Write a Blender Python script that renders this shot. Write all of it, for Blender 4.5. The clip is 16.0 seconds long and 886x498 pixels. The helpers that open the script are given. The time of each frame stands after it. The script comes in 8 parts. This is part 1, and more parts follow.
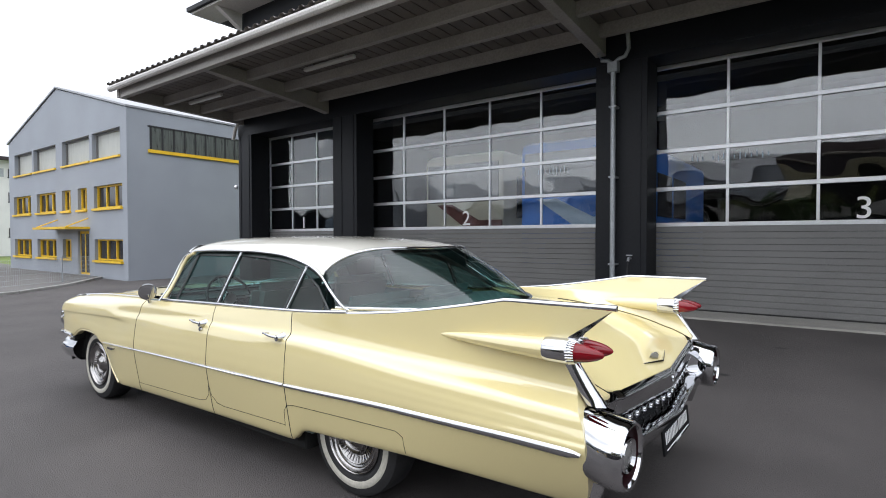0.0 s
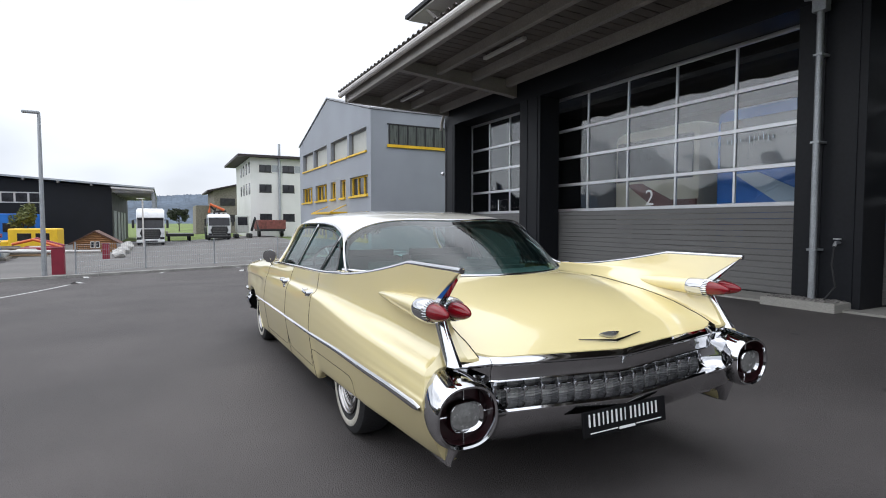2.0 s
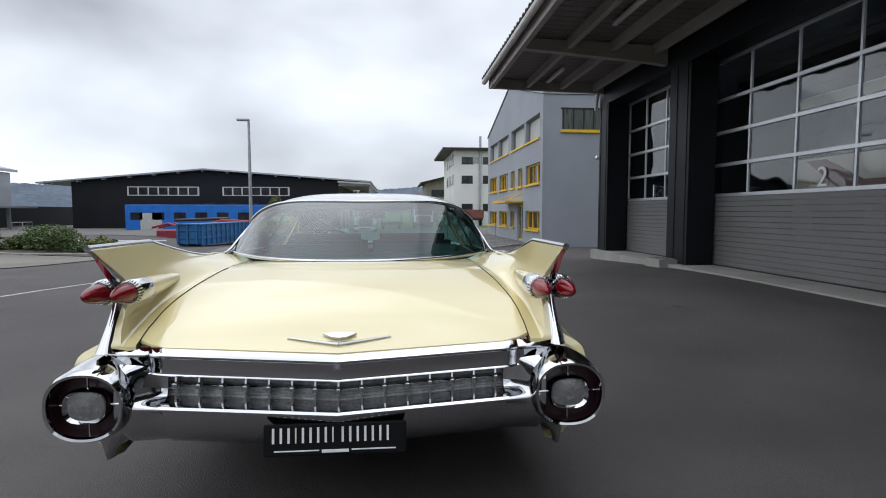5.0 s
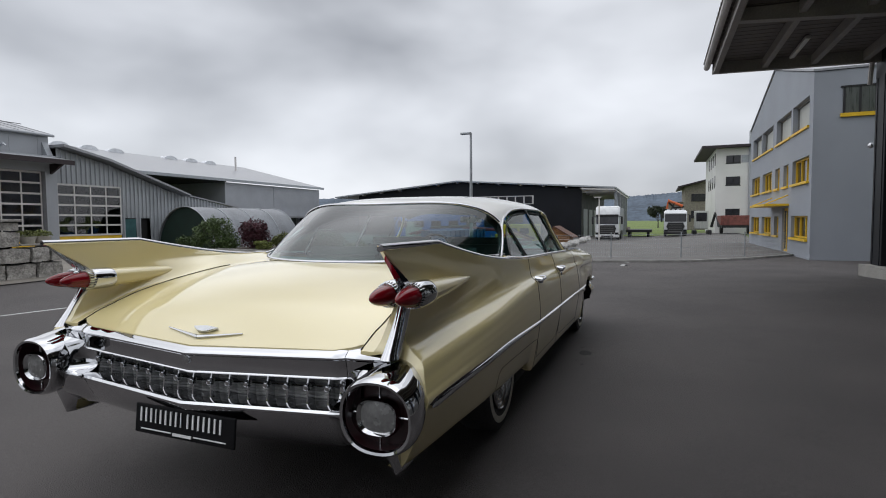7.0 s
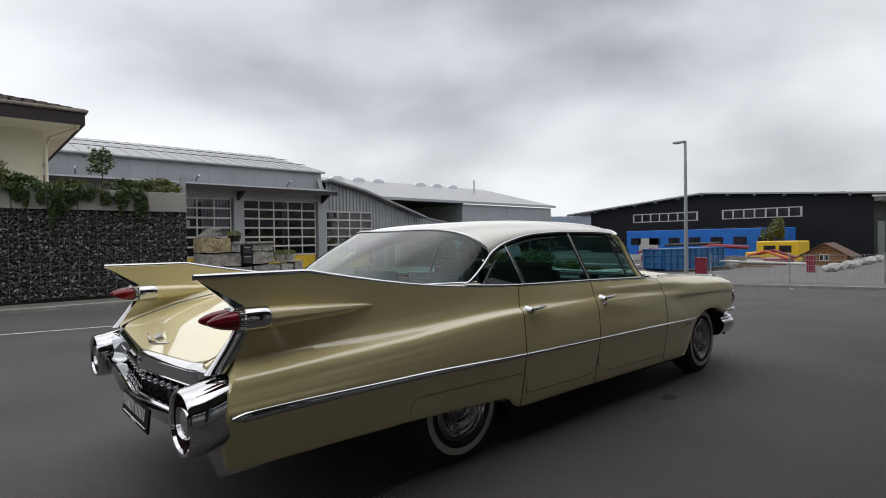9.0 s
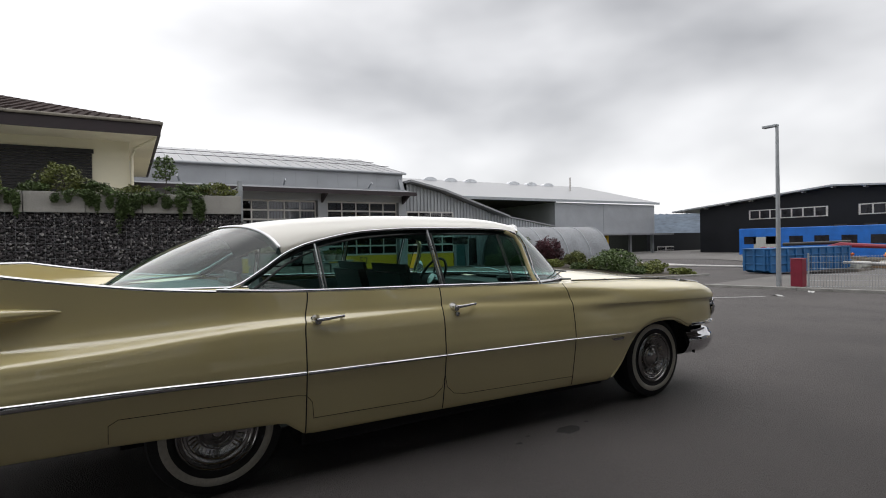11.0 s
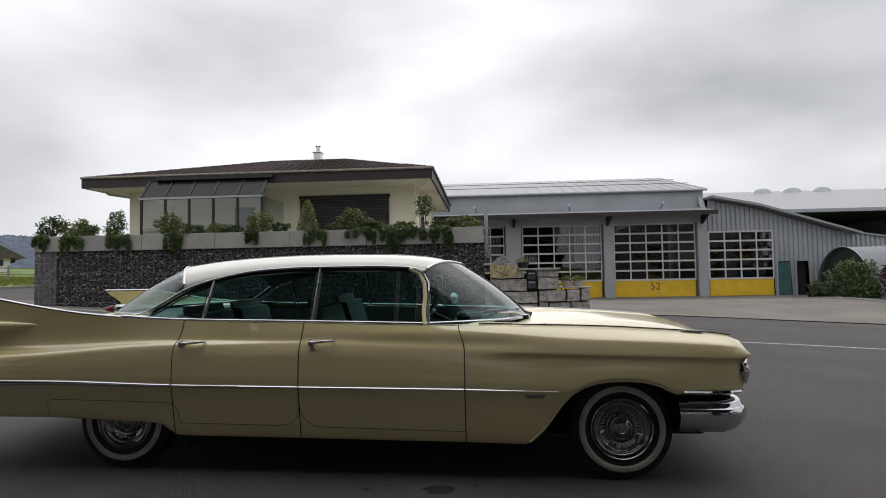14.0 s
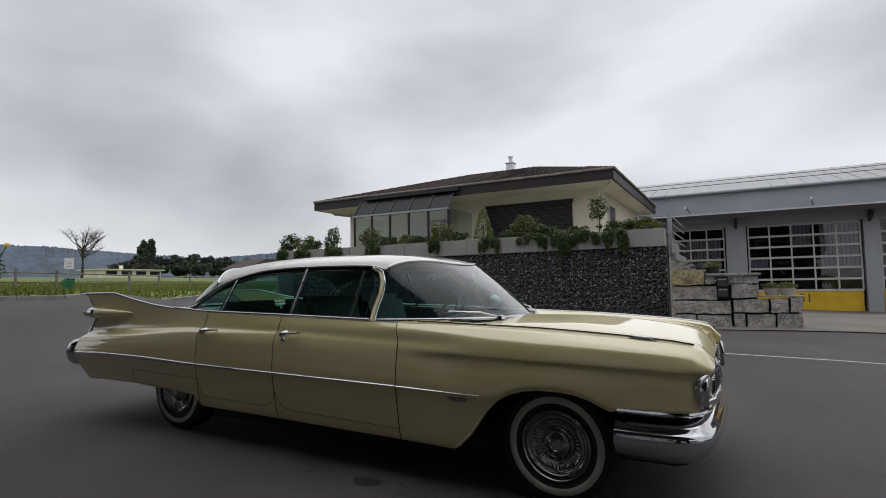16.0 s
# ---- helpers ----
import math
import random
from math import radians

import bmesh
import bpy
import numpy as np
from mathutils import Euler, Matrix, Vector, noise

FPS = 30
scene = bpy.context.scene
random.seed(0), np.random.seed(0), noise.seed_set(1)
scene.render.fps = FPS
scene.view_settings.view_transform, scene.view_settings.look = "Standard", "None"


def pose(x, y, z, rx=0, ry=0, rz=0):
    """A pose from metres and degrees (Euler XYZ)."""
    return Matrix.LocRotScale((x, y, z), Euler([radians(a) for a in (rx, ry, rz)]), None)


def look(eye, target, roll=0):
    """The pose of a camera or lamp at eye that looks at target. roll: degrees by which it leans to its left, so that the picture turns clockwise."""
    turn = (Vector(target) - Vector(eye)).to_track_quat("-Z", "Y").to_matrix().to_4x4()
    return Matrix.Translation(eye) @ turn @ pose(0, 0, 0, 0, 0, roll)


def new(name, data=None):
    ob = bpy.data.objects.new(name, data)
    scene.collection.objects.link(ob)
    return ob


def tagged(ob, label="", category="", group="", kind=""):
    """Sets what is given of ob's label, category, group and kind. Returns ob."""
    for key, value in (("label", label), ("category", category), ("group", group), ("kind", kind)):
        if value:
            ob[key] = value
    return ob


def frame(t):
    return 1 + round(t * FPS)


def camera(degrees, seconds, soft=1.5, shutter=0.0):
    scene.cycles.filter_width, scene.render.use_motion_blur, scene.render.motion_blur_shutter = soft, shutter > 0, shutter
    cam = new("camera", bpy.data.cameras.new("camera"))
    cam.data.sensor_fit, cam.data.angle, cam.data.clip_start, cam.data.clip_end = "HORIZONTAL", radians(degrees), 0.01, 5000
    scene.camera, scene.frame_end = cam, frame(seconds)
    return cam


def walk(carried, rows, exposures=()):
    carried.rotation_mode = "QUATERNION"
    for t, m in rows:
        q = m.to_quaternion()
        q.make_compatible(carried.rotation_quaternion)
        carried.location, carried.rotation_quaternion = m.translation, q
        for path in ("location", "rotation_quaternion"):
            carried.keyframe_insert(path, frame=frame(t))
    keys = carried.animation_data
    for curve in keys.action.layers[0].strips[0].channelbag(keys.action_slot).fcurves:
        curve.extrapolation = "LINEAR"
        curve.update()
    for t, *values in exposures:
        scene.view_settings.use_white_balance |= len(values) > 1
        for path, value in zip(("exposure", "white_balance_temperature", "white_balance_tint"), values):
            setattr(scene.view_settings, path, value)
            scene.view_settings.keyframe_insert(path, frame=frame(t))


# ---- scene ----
cam = camera(79.5, 16.0, soft=1.0)
PATH = [
    (0, (-2.123, 2.929, 1.485), (-0.936, 1.32, 1.441), -0.1),
    (0.5, (-2.426, 2.696, 1.48), (-1.021, 1.273, 1.442), -0.0),
    (1, (-2.717, 2.473, 1.453), (-1.137, 1.248, 1.416), 0.0),
    (1.5, (-3.025, 2.235, 1.421), (-1.307, 1.213, 1.366), -0.0),
    (2, (-3.239, 1.9, 1.395), (-1.47, 0.972, 1.296), -0.0),
    (2.5, (-3.399, 1.54, 1.345), (-1.605, 0.665, 1.212), 0.0),
    (3, (-3.481, 1.199, 1.316), (-1.665, 0.378, 1.154), 0.0),
    (3.5, (-3.487, 0.852, 1.31), (-1.637, 0.111, 1.144), 0.1),
    (4, (-3.489, 0.49, 1.323), (-1.59, -0.115, 1.161), 0.0),
    (4.5, (-3.484, 0.139, 1.343), (-1.529, -0.256, 1.195), -0.0),
    (7, (-3.011, -1.739, 1.295), (-1.16, -0.988, 1.191), -0.4),
    (7.5, (-2.874, -2.102, 1.319), (-1.149, -1.094, 1.233), -0.4),
    (8, (-2.682, -2.477, 1.333), (-1.101, -1.253, 1.275), -0.5),
    (8.2, (-2.588, -2.623, 1.336), (-1.062, -1.331, 1.287), -0.6),
    (10.5, (-0.868, -3.608, 1.318), (0.237, -1.941, 1.294), -1.1),
    (11, (-0.372, -3.737, 1.294), (0.649, -2.018, 1.272), -1.1),
    (11.5, (0.091, -3.838, 1.297), (1.0, -2.057, 1.277), -1.0),
    (12, (0.523, -4.008, 1.329), (1.287, -2.159, 1.313), -1.0),
    (12.5, (0.965, -4.185, 1.357), (1.498, -2.257, 1.361), -1.0),
    (13, (1.454, -4.289, 1.361), (1.746, -2.311, 1.394), -1.0),
    (13.5, (1.96, -4.375, 1.352), (2.043, -2.377, 1.412), -1.0),
    (14, (2.427, -4.364, 1.342), (2.283, -2.371, 1.428), -1.0),
    (14.5, (2.899, -4.322, 1.338), (2.546, -2.356, 1.446), -1.0),
    (15, (3.333, -4.224, 1.306), (2.766, -2.31, 1.433), -1.0),
    (15.5, (3.751, -4.032, 1.283), (2.962, -2.198, 1.412), -1.0),
    (16, (4.196, -3.836, 1.234), (3.242, -2.084, 1.369), -1.0),
]
walk(cam, [(t, look(eye, target, roll)) for t, eye, target, roll in PATH],
     exposures=[(0, 0.87, 6100, 10), (2, 0.68, 6080, 10), (4.5, 0.37, 5980, 9), (7, 0.03, 6200, 10), (8.2, 0.0, 6250, 10), (10.5, 0.25, 6520, 10), (12.5, 0.22, 6500, 11), (13.5, 0.1, 6470, 11), (14.5, 0.02, 6400, 11), (16, -0.22, 6300, 11)])

# ---- light ----
world = bpy.data.worlds.new("overcast")
scene.world = world
world.use_nodes = True
wn, wl = world.node_tree.nodes, world.node_tree.links
wn.clear()
sky = wn.new("ShaderNodeTexSky")
sky.sky_type, sky.sun_disc = "NISHITA", False
sky.sun_elevation, sky.sun_rotation = radians(56), radians(9.5)
sky_gain = wn.new("ShaderNodeVectorMath")
sky_gain.operation = "SCALE"
sky_gain.inputs["Scale"].default_value = 0.1
coord = wn.new("ShaderNodeTexCoord")
stretch = wn.new("ShaderNodeMapping")
stretch.inputs["Scale"].default_value = (1.0, 1.0, 2.0)
stretch.inputs["Location"].default_value = (0.35, 0.9, 0.2)
clouds = wn.new("ShaderNodeTexNoise")
clouds.inputs["Scale"].default_value = 2.1
clouds.inputs["Detail"].default_value = 4.0
clouds.inputs["Roughness"].default_value = 0.42
clouds.inputs["Distortion"].default_value = 0.1
ramp = wn.new("ShaderNodeValToRGB")
ramp.color_ramp.elements[0].position, ramp.color_ramp.elements[0].color = 0.15, (0.27, 0.275, 0.29, 1)
ramp.color_ramp.elements[1].position, ramp.color_ramp.elements[1].color = 0.62, (1.0, 1.0, 1.01, 1)
blend = wn.new("ShaderNodeMix")
blend.data_type = "RGBA"
blend.inputs["Factor"].default_value = 0.93
back = wn.new("ShaderNodeBackground")
back.inputs["Strength"].default_value = 1.0
wout = wn.new("ShaderNodeOutputWorld")
wl.new(sky.outputs["Color"], sky_gain.inputs[0])
wl.new(coord.outputs["Generated"], stretch.inputs["Vector"])
wl.new(stretch.outputs["Vector"], clouds.inputs["Vector"])
cover = clouds.outputs["Fac"]
# heavy clouds stand over the yard and the meadow, thin ones over the workshop and the fire station
for heading, height, lo, hi, weight in ((55, 20, 0.82, 0.985, -0.165), (140, 24, 0.80, 0.99, -0.05), (78, 18, 0.93, 0.995, 0.08), (-22, 20, 0.80, 0.98, 0.07), (100, 30, 0.9, 0.99, 0.05)):
    toward, soft_edge, thin = wn.new("ShaderNodeVectorMath"), wn.new("ShaderNodeMapRange"), wn.new("ShaderNodeMath")
    toward.operation, thin.operation, soft_edge.interpolation_type = "DOT_PRODUCT", "ADD", "SMOOTHSTEP"
    toward.inputs[1].default_value = (math.cos(radians(heading)) * math.cos(radians(height)), math.sin(radians(heading)) * math.cos(radians(height)), math.sin(radians(height)))
    soft_edge.inputs["From Min"].default_value, soft_edge.inputs["From Max"].default_value, soft_edge.inputs["To Max"].default_value = lo, hi, weight
    wl.new(coord.outputs["Generated"], toward.inputs[0])
    wl.new(toward.outputs["Value"], soft_edge.inputs["Value"])
    wl.new(cover, thin.inputs[0])
    wl.new(soft_edge.outputs["Result"], thin.inputs[1])
    cover = thin.outputs[0]
wl.new(cover, ramp.inputs["Fac"])
wl.new(sky_gain.outputs["Vector"], blend.inputs["A"])
wl.new(ramp.outputs["Color"], blend.inputs["B"])
rise = wn.new("ShaderNodeSeparateXYZ")
high = wn.new("ShaderNodeMapRange")
high.interpolation_type = "SMOOTHSTEP"
high.inputs["From Min"].default_value, high.inputs["From Max"].default_value = 0.45, 1.0
high.inputs["To Min"].default_value, high.inputs["To Max"].default_value = 1.0, 1.65
wl.new(coord.outputs["Generated"], rise.inputs[0])
wl.new(rise.outputs["Z"], high.inputs["Value"])
wl.new(high.outputs["Result"], back.inputs["Strength"])
wl.new(blend.outputs["Result"], back.inputs["Color"])
wl.new(back.outputs["Background"], wout.inputs["Surface"])

sun = new("sun", bpy.data.lights.new("sun", "SUN"))
sun.data.energy, sun.data.angle, sun.data.color = 1.0, radians(110), (1.0, 0.97, 0.93)
sun.matrix_world = look((2, 12, 18), (0, 0, 0))


# ---- materials ----
def material(name, color, rough=0.6, metal=0.0, grain=0.0, scale=8.0, bump=0.0, fine=60.0, coat=0.0, spec=0.5, vary=0.0, stretch=(1, 1, 1)):
    """A principled surface with stains at one scale, grain at another, relief, and a shade of its own for each piece."""
    m = bpy.data.materials.new(name)
    m.use_nodes = True
    n, l = m.node_tree.nodes, m.node_tree.links
    p = n["Principled BSDF"]
    p.inputs["Base Color"].default_value = (*color, 1)
    p.inputs["Roughness"].default_value = rough
    p.inputs["Metallic"].default_value = metal
    p.inputs["Coat Weight"].default_value = coat
    p.inputs["Coat Roughness"].default_value = 0.03
    p.inputs["Specular IOR Level"].default_value = spec
    tc = n.new("ShaderNodeTexCoord")
    mp = n.new("ShaderNodeMapping")
    mp.inputs["Scale"].default_value = stretch
    l.new(tc.outputs["Object"], mp.inputs["Vector"])
    if grain:
        big, small = n.new("ShaderNodeTexNoise"), n.new("ShaderNodeTexNoise")
        big.inputs["Scale"].default_value, small.inputs["Scale"].default_value = scale, fine
        big.inputs["Detail"].default_value, small.inputs["Detail"].default_value = 6, 3
        l.new(mp.outputs["Vector"], big.inputs["Vector"])
        l.new(mp.outputs["Vector"], small.inputs["Vector"])
        add = n.new("ShaderNodeMath")
        add.operation = "ADD"
        l.new(big.outputs["Fac"], add.inputs[0])
        l.new(small.outputs["Fac"], add.inputs[1])
        rng = n.new("ShaderNodeMapRange")
        rng.inputs["From Min"].default_value, rng.inputs["From Max"].default_value = 0.78, 1.22
        rng.inputs["To Min"].default_value, rng.inputs["To Max"].default_value = 1 - grain, 1 + grain
        l.new(add.outputs[0], rng.inputs["Value"])
        last = rng.outputs["Result"]
        if vary:
            info = n.new("ShaderNodeObjectInfo")
            geo = n.new("ShaderNodeNewGeometry")
            both = n.new("ShaderNodeMath")
            both.operation = "ADD"
            l.new(info.outputs["Random"], both.inputs[0])
            l.new(geo.outputs["Random Per Island"], both.inputs[1])
            r2 = n.new("ShaderNodeMapRange")
            r2.inputs["From Max"].default_value = 2.0
            r2.inputs["To Min"].default_value, r2.inputs["To Max"].default_value = 1 - vary, 1 + vary
            l.new(both.outputs[0], r2.inputs["Value"])
            mul = n.new("ShaderNodeMath")
            mul.operation = "MULTIPLY"
            l.new(last, mul.inputs[0])
            l.new(r2.outputs["Result"], mul.inputs[1])
            last = mul.outputs[0]
        sc = n.new("ShaderNodeVectorMath")
        sc.operation = "SCALE"
        sc.inputs[0].default_value = color
        l.new(last, sc.inputs["Scale"])
        l.new(sc.outputs["Vector"], p.inputs["Base Color"])
        rr = n.new("ShaderNodeMapRange")
        rr.inputs["To Min"].default_value, rr.inputs["To Max"].default_value = max(rough - 0.12, 0.02), min(rough + 0.12, 1)
        l.new(big.outputs["Fac"], rr.inputs["Value"])
        l.new(rr.outputs["Result"], p.inputs["Roughness"])
        if bump:
            bp = n.new("ShaderNodeBump")
            bp.inputs["Strength"].default_value, bp.inputs["Distance"].default_value = bump, 0.02
            l.new(small.outputs["Fac"], bp.inputs["Height"])
            l.new(bp.outputs["Normal"], p.inputs["Normal"])
    return m


def glass(name, tint, gloss=0.045, wave=0.0, wave_scale=1.5, power=4.0):
    """A pane: what lies behind shows through its tint, and its gloss grows at grazing angles."""
    m = bpy.data.materials.new(name)
    m.use_nodes = True
    n, l = m.node_tree.nodes, m.node_tree.links
    n.clear()
    out, mix = n.new("ShaderNodeOutputMaterial"), n.new("ShaderNodeMixShader")
    tr, gl, lw = n.new("ShaderNodeBsdfTransparent"), n.new("ShaderNodeBsdfGlossy"), n.new("ShaderNodeLayerWeight")
    tr.inputs["Color"].default_value = (*tint, 1)
    gl.inputs["Roughness"].default_value = 0.01
    lw.inputs["Blend"].default_value = 0.5
    pw, ma = n.new("ShaderNodeMath"), n.new("ShaderNodeMath")
    pw.operation, ma.operation = "POWER", "MULTIPLY_ADD"
    pw.inputs[1].default_value = power
    ma.inputs[1].default_value, ma.inputs[2].default_value = 1 - gloss, gloss
    if wave:
        tc, ns, bp = n.new("ShaderNodeTexCoord"), n.new("ShaderNodeTexNoise"), n.new("ShaderNodeBump")
        ns.inputs["Scale"].default_value, ns.inputs["Detail"].default_value = wave_scale, 1
        bp.inputs["Strength"].default_value, bp.inputs["Distance"].default_value = wave, 0.05
        l.new(tc.outputs["Object"], ns.inputs["Vector"])
        l.new(ns.outputs["Fac"], bp.inputs["Height"])
        l.new(bp.outputs["Normal"], gl.inputs["Normal"])
    l.new(lw.outputs["Facing"], pw.inputs[0])
    l.new(pw.outputs[0], ma.inputs[0])
    l.new(ma.outputs[0], mix.inputs[0])
    l.new(tr.outputs[0], mix.inputs[1])
    l.new(gl.outputs[0], mix.inputs[2])
    l.new(mix.outputs[0], out.inputs["Surface"])
    return m


ASPHALT = material("asphalt", (0.0755, 0.0680, 0.0665), 0.76, grain=0.32, scale=0.6, bump=0.6, fine=150, spec=0.32)
FORECOURT = material("forecourt_asphalt", (0.165, 0.150, 0.128), 0.85, grain=0.3, scale=0.5, bump=0.4, fine=60)
YARD = material("yard_asphalt", (0.118, 0.112, 0.106), 0.85, grain=0.22, scale=0.4, bump=0.4, fine=60)
GRASS = material("grass", (0.115, 0.160, 0.030), 0.95, grain=0.4, scale=0.12, bump=0.8, fine=12)
KERB = material("kerb_stone", (0.26, 0.255, 0.24), 0.85, grain=0.25, scale=3, bump=0.4)
LINE = material("road_paint", (0.45, 0.45, 0.44), 0.8, grain=0.3, scale=5)
ANTHRACITE = material("anthracite_sheet", (0.0083, 0.0094, 0.0124), 0.5, grain=0.2, scale=0.8, fine=20, spec=0.25)
# white steel darkened for the canopy beams, with the under-roof shade in it
BEAM_SHADED = material("shaded_beam_paint", (0.30, 0.282, 0.264), 0.55, grain=0.14, scale=1.5, fine=30)
WHITE_STEEL = material("white_painted_steel", (0.56, 0.54, 0.52), 0.5, grain=0.14, scale=1.5, fine=30)
SHEET = material("canopy_sheet", (0.125, 0.110, 0.100), 0.55, grain=0.2, scale=1.2)
ALU = material("aluminium", (0.62, 0.63, 0.65), 0.38, 0.85, grain=0.08, scale=3)
DOOR_GREY = material("door_panel_grey", (0.155, 0.153, 0.150), 0.45, grain=0.1, scale=1.2, fine=40)
GREY_WALL = material("grey_render", (0.285, 0.305, 0.338), 0.75, grain=0.08, scale=0.5, bump=0.15)
YELLOW = material("yellow_paint", (0.72, 0.46, 0.02), 0.45, grain=0.12, scale=2)
WHITE_WALL = material("white_render", (0.66, 0.66, 0.64), 0.8, grain=0.08, scale=0.4)
CREAM = material("cream_render", (0.78, 0.735, 0.58), 0.85, grain=0.07, scale=0.6, bump=0.2)
TILE = material("roof_tile", (0.042, 0.031, 0.029), 0.9, grain=0.3, scale=2, vary=0.3, spec=0.12)
DARK_WOOD = material("dark_brown_fascia", (0.022, 0.0135, 0.0165), 0.55, grain=0.2, scale=3)
CONCRETE = material("concrete", (0.31, 0.30, 0.275), 0.85, grain=0.18, scale=1.4, bump=0.3)
STONE = material("gabion_stone", (0.048, 0.043, 0.046), 0.5, grain=0.7, scale=9, vary=0.97)
STONE_PALE = material("pale_gabion_stone", (0.21, 0.20, 0.195), 0.6, grain=0.5, scale=9, vary=0.7)
SHUTTER_BLACK = material("black_shutter", (0.007, 0.006, 0.007), 0.5, grain=0.2, scale=3)
BLOCK = material("hewn_stone", (0.315, 0.30, 0.275), 0.9, grain=0.4, scale=6, bump=1.0, fine=22, vary=0.25)
CLADDING = material("light_grey_cladding", (0.355, 0.37, 0.395), 0.5, 0.15, grain=0.1, scale=0.7)
CORRUGATED = material("corrugated_steel", (0.34, 0.355, 0.375), 0.45, 0.3, grain=0.12, scale=0.8)
ROOF_METAL = material("metal_roof", (0.29, 0.295, 0.31), 0.4, 0.35, grain=0.12, scale=0.5)
# near-black that stands in for shade inside rooms, openings and stone gaps
SHADE_BLACK = material("shade_black", (0.012, 0.012, 0.013), 0.9, grain=0.3, scale=1)
FLOOR_IN = material("hall_floor", (0.16, 0.155, 0.15), 0.5, grain=0.2, scale=0.7)
SKIP_BLUE = material("worn_blue_paint", (0.018, 0.115, 0.29), 0.6, grain=0.35, scale=1.2)
BLUE = material("blue_paint", (0.009, 0.135, 0.52), 0.5, grain=0.18, scale=1.5)
RUST = material("rusty_red", (0.17, 0.055, 0.045), 0.7, grain=0.45, scale=3)
RED = material("red_paint", (0.22, 0.014, 0.034), 0.5, grain=0.15, scale=3)
TRUCK_WHITE = material("truck_white", (0.66, 0.67, 0.68), 0.3, coat=0.5, grain=0.08, scale=2)
BLACK = material("black_plastic", (0.014, 0.014, 0.015), 0.5, grain=0.2, scale=8)
STEEL = material("galvanised_steel", (0.36, 0.38, 0.40), 0.5, 0.6, grain=0.15, scale=5)
WOOD = material("weathered_wood", (0.27, 0.18, 0.10), 0.8, grain=0.35, scale=3, bump=0.4, stretch=(1, 1, 5))
GREYWOOD = material("grey_timber", (0.22, 0.20, 0.17), 0.9, grain=0.3, scale=4)
FARM_TILE = material("weathered_tile", (0.085, 0.070, 0.062), 0.9, grain=0.3, scale=2, spec=0.2)
BROWN_TILE = material("brown_shingle", (0.10, 0.050, 0.035), 0.8, grain=0.3, scale=4)
LEAF = material("leaf", (0.060, 0.095, 0.024), 0.6, grain=0.4, scale=3, vary=0.5)
LEAF_LIGHT = material("leaf_light", (0.135, 0.155, 0.036), 0.6, grain=0.35, scale=3, vary=0.5)
LEAF_RED = material("leaf_red", (0.065, 0.016, 0.024), 0.6, grain=0.4, scale=3, vary=0.5)
LEAF_DARK = material("leaf_dark", (0.025, 0.042, 0.020), 0.7, grain=0.4, scale=0.5, vary=0.5)
BARK = material("bark", (0.055, 0.045, 0.036), 0.9, grain=0.4, scale=5)
# paler than LEAF_DARK: haze over distant trees mixed into the leaf colour
LEAF_FAR = material("hazed_far_leaves", (0.050, 0.062, 0.040), 0.8, grain=0.4, scale=0.5, vary=0.5)
# forest colour lightened and blued to paint in the haze of distance
HILL = material("hazed_far_forest", (0.078, 0.102, 0.135), 1.0, grain=0.3, scale=0.012, fine=0.1)
PANE = glass("hall_pane", (0.93, 0.95, 0.96), 0.075, 0.34, 1.1, power=5.0)
STATION_PANE = glass("station_pane", (0.66, 0.66, 0.69), 0.05, 0.3, 1.1, power=5.0)
PANE_FAR = material("far_pane", (0.022, 0.022, 0.026), 0.12, grain=0.5, scale=1.5, spec=0.5)
BAND = material("dim_band_pane", (0.085, 0.095, 0.085), 0.3, grain=0.35, scale=3, stretch=(5, 5, 0.4))
BLIND = material("pale_blind", (0.42, 0.43, 0.40), 0.5, grain=0.15, scale=2, stretch=(6, 6, 0.5))
DIGIT = material("white_vinyl", (0.80, 0.80, 0.80), 0.5)
INK = material("dark_vinyl", (0.05, 0.045, 0.02), 0.5)
FADED = material("pale_vinyl", (0.42, 0.52, 0.62), 0.5)
BUS_BLUE = material("bus_blue", (0.03, 0.17, 0.58), 0.4, grain=0.12, scale=1.5)
TUBE = material("lamp_cover", (0.60, 0.59, 0.56), 0.3)
GREEN = material("green_plastic", (0.012, 0.13, 0.05), 0.5, grain=0.15, scale=6)
BEIGE = material("beige_paint", (0.60, 0.55, 0.42), 0.4, grain=0.1, scale=2)
TEAL_PANE = material("teal_pane", (0.055, 0.12, 0.125), 0.2, grain=0.2, scale=2)
ORANGE = material("orange_paint", (0.50, 0.10, 0.02), 0.5, grain=0.15, scale=4)
GRAVEL = material("gravel", (0.20, 0.19, 0.18), 0.9, grain=0.5, scale=20, vary=0.5)
PETAL = material("petal", (0.75, 0.42, 0.02), 0.6)
TERRACE = material("plant_pot", (0.42, 0.39, 0.34), 0.8, grain=0.2, scale=6)


# ---- mesh helpers ----
def box(bm, x0, x1, y0, y1, z0, z1, bevel=0.0):
    vs = [bm.verts.new((x, y, z)) for x in (x0, x1) for y in (y0, y1) for z in (z0, z1)]
    fs = [bm.faces.new([vs[i] for i in q]) for q in ((0, 1, 3, 2), (4, 6, 7, 5), (0, 4, 5, 1), (2, 3, 7, 6), (0, 2, 6, 4), (1, 5, 7, 3))]
    if bevel:
        es = list({e for f in fs for e in f.edges})
        bmesh.ops.bevel(bm, geom=es, offset=bevel, segments=2, affect="EDGES", profile=0.5)
    return bm


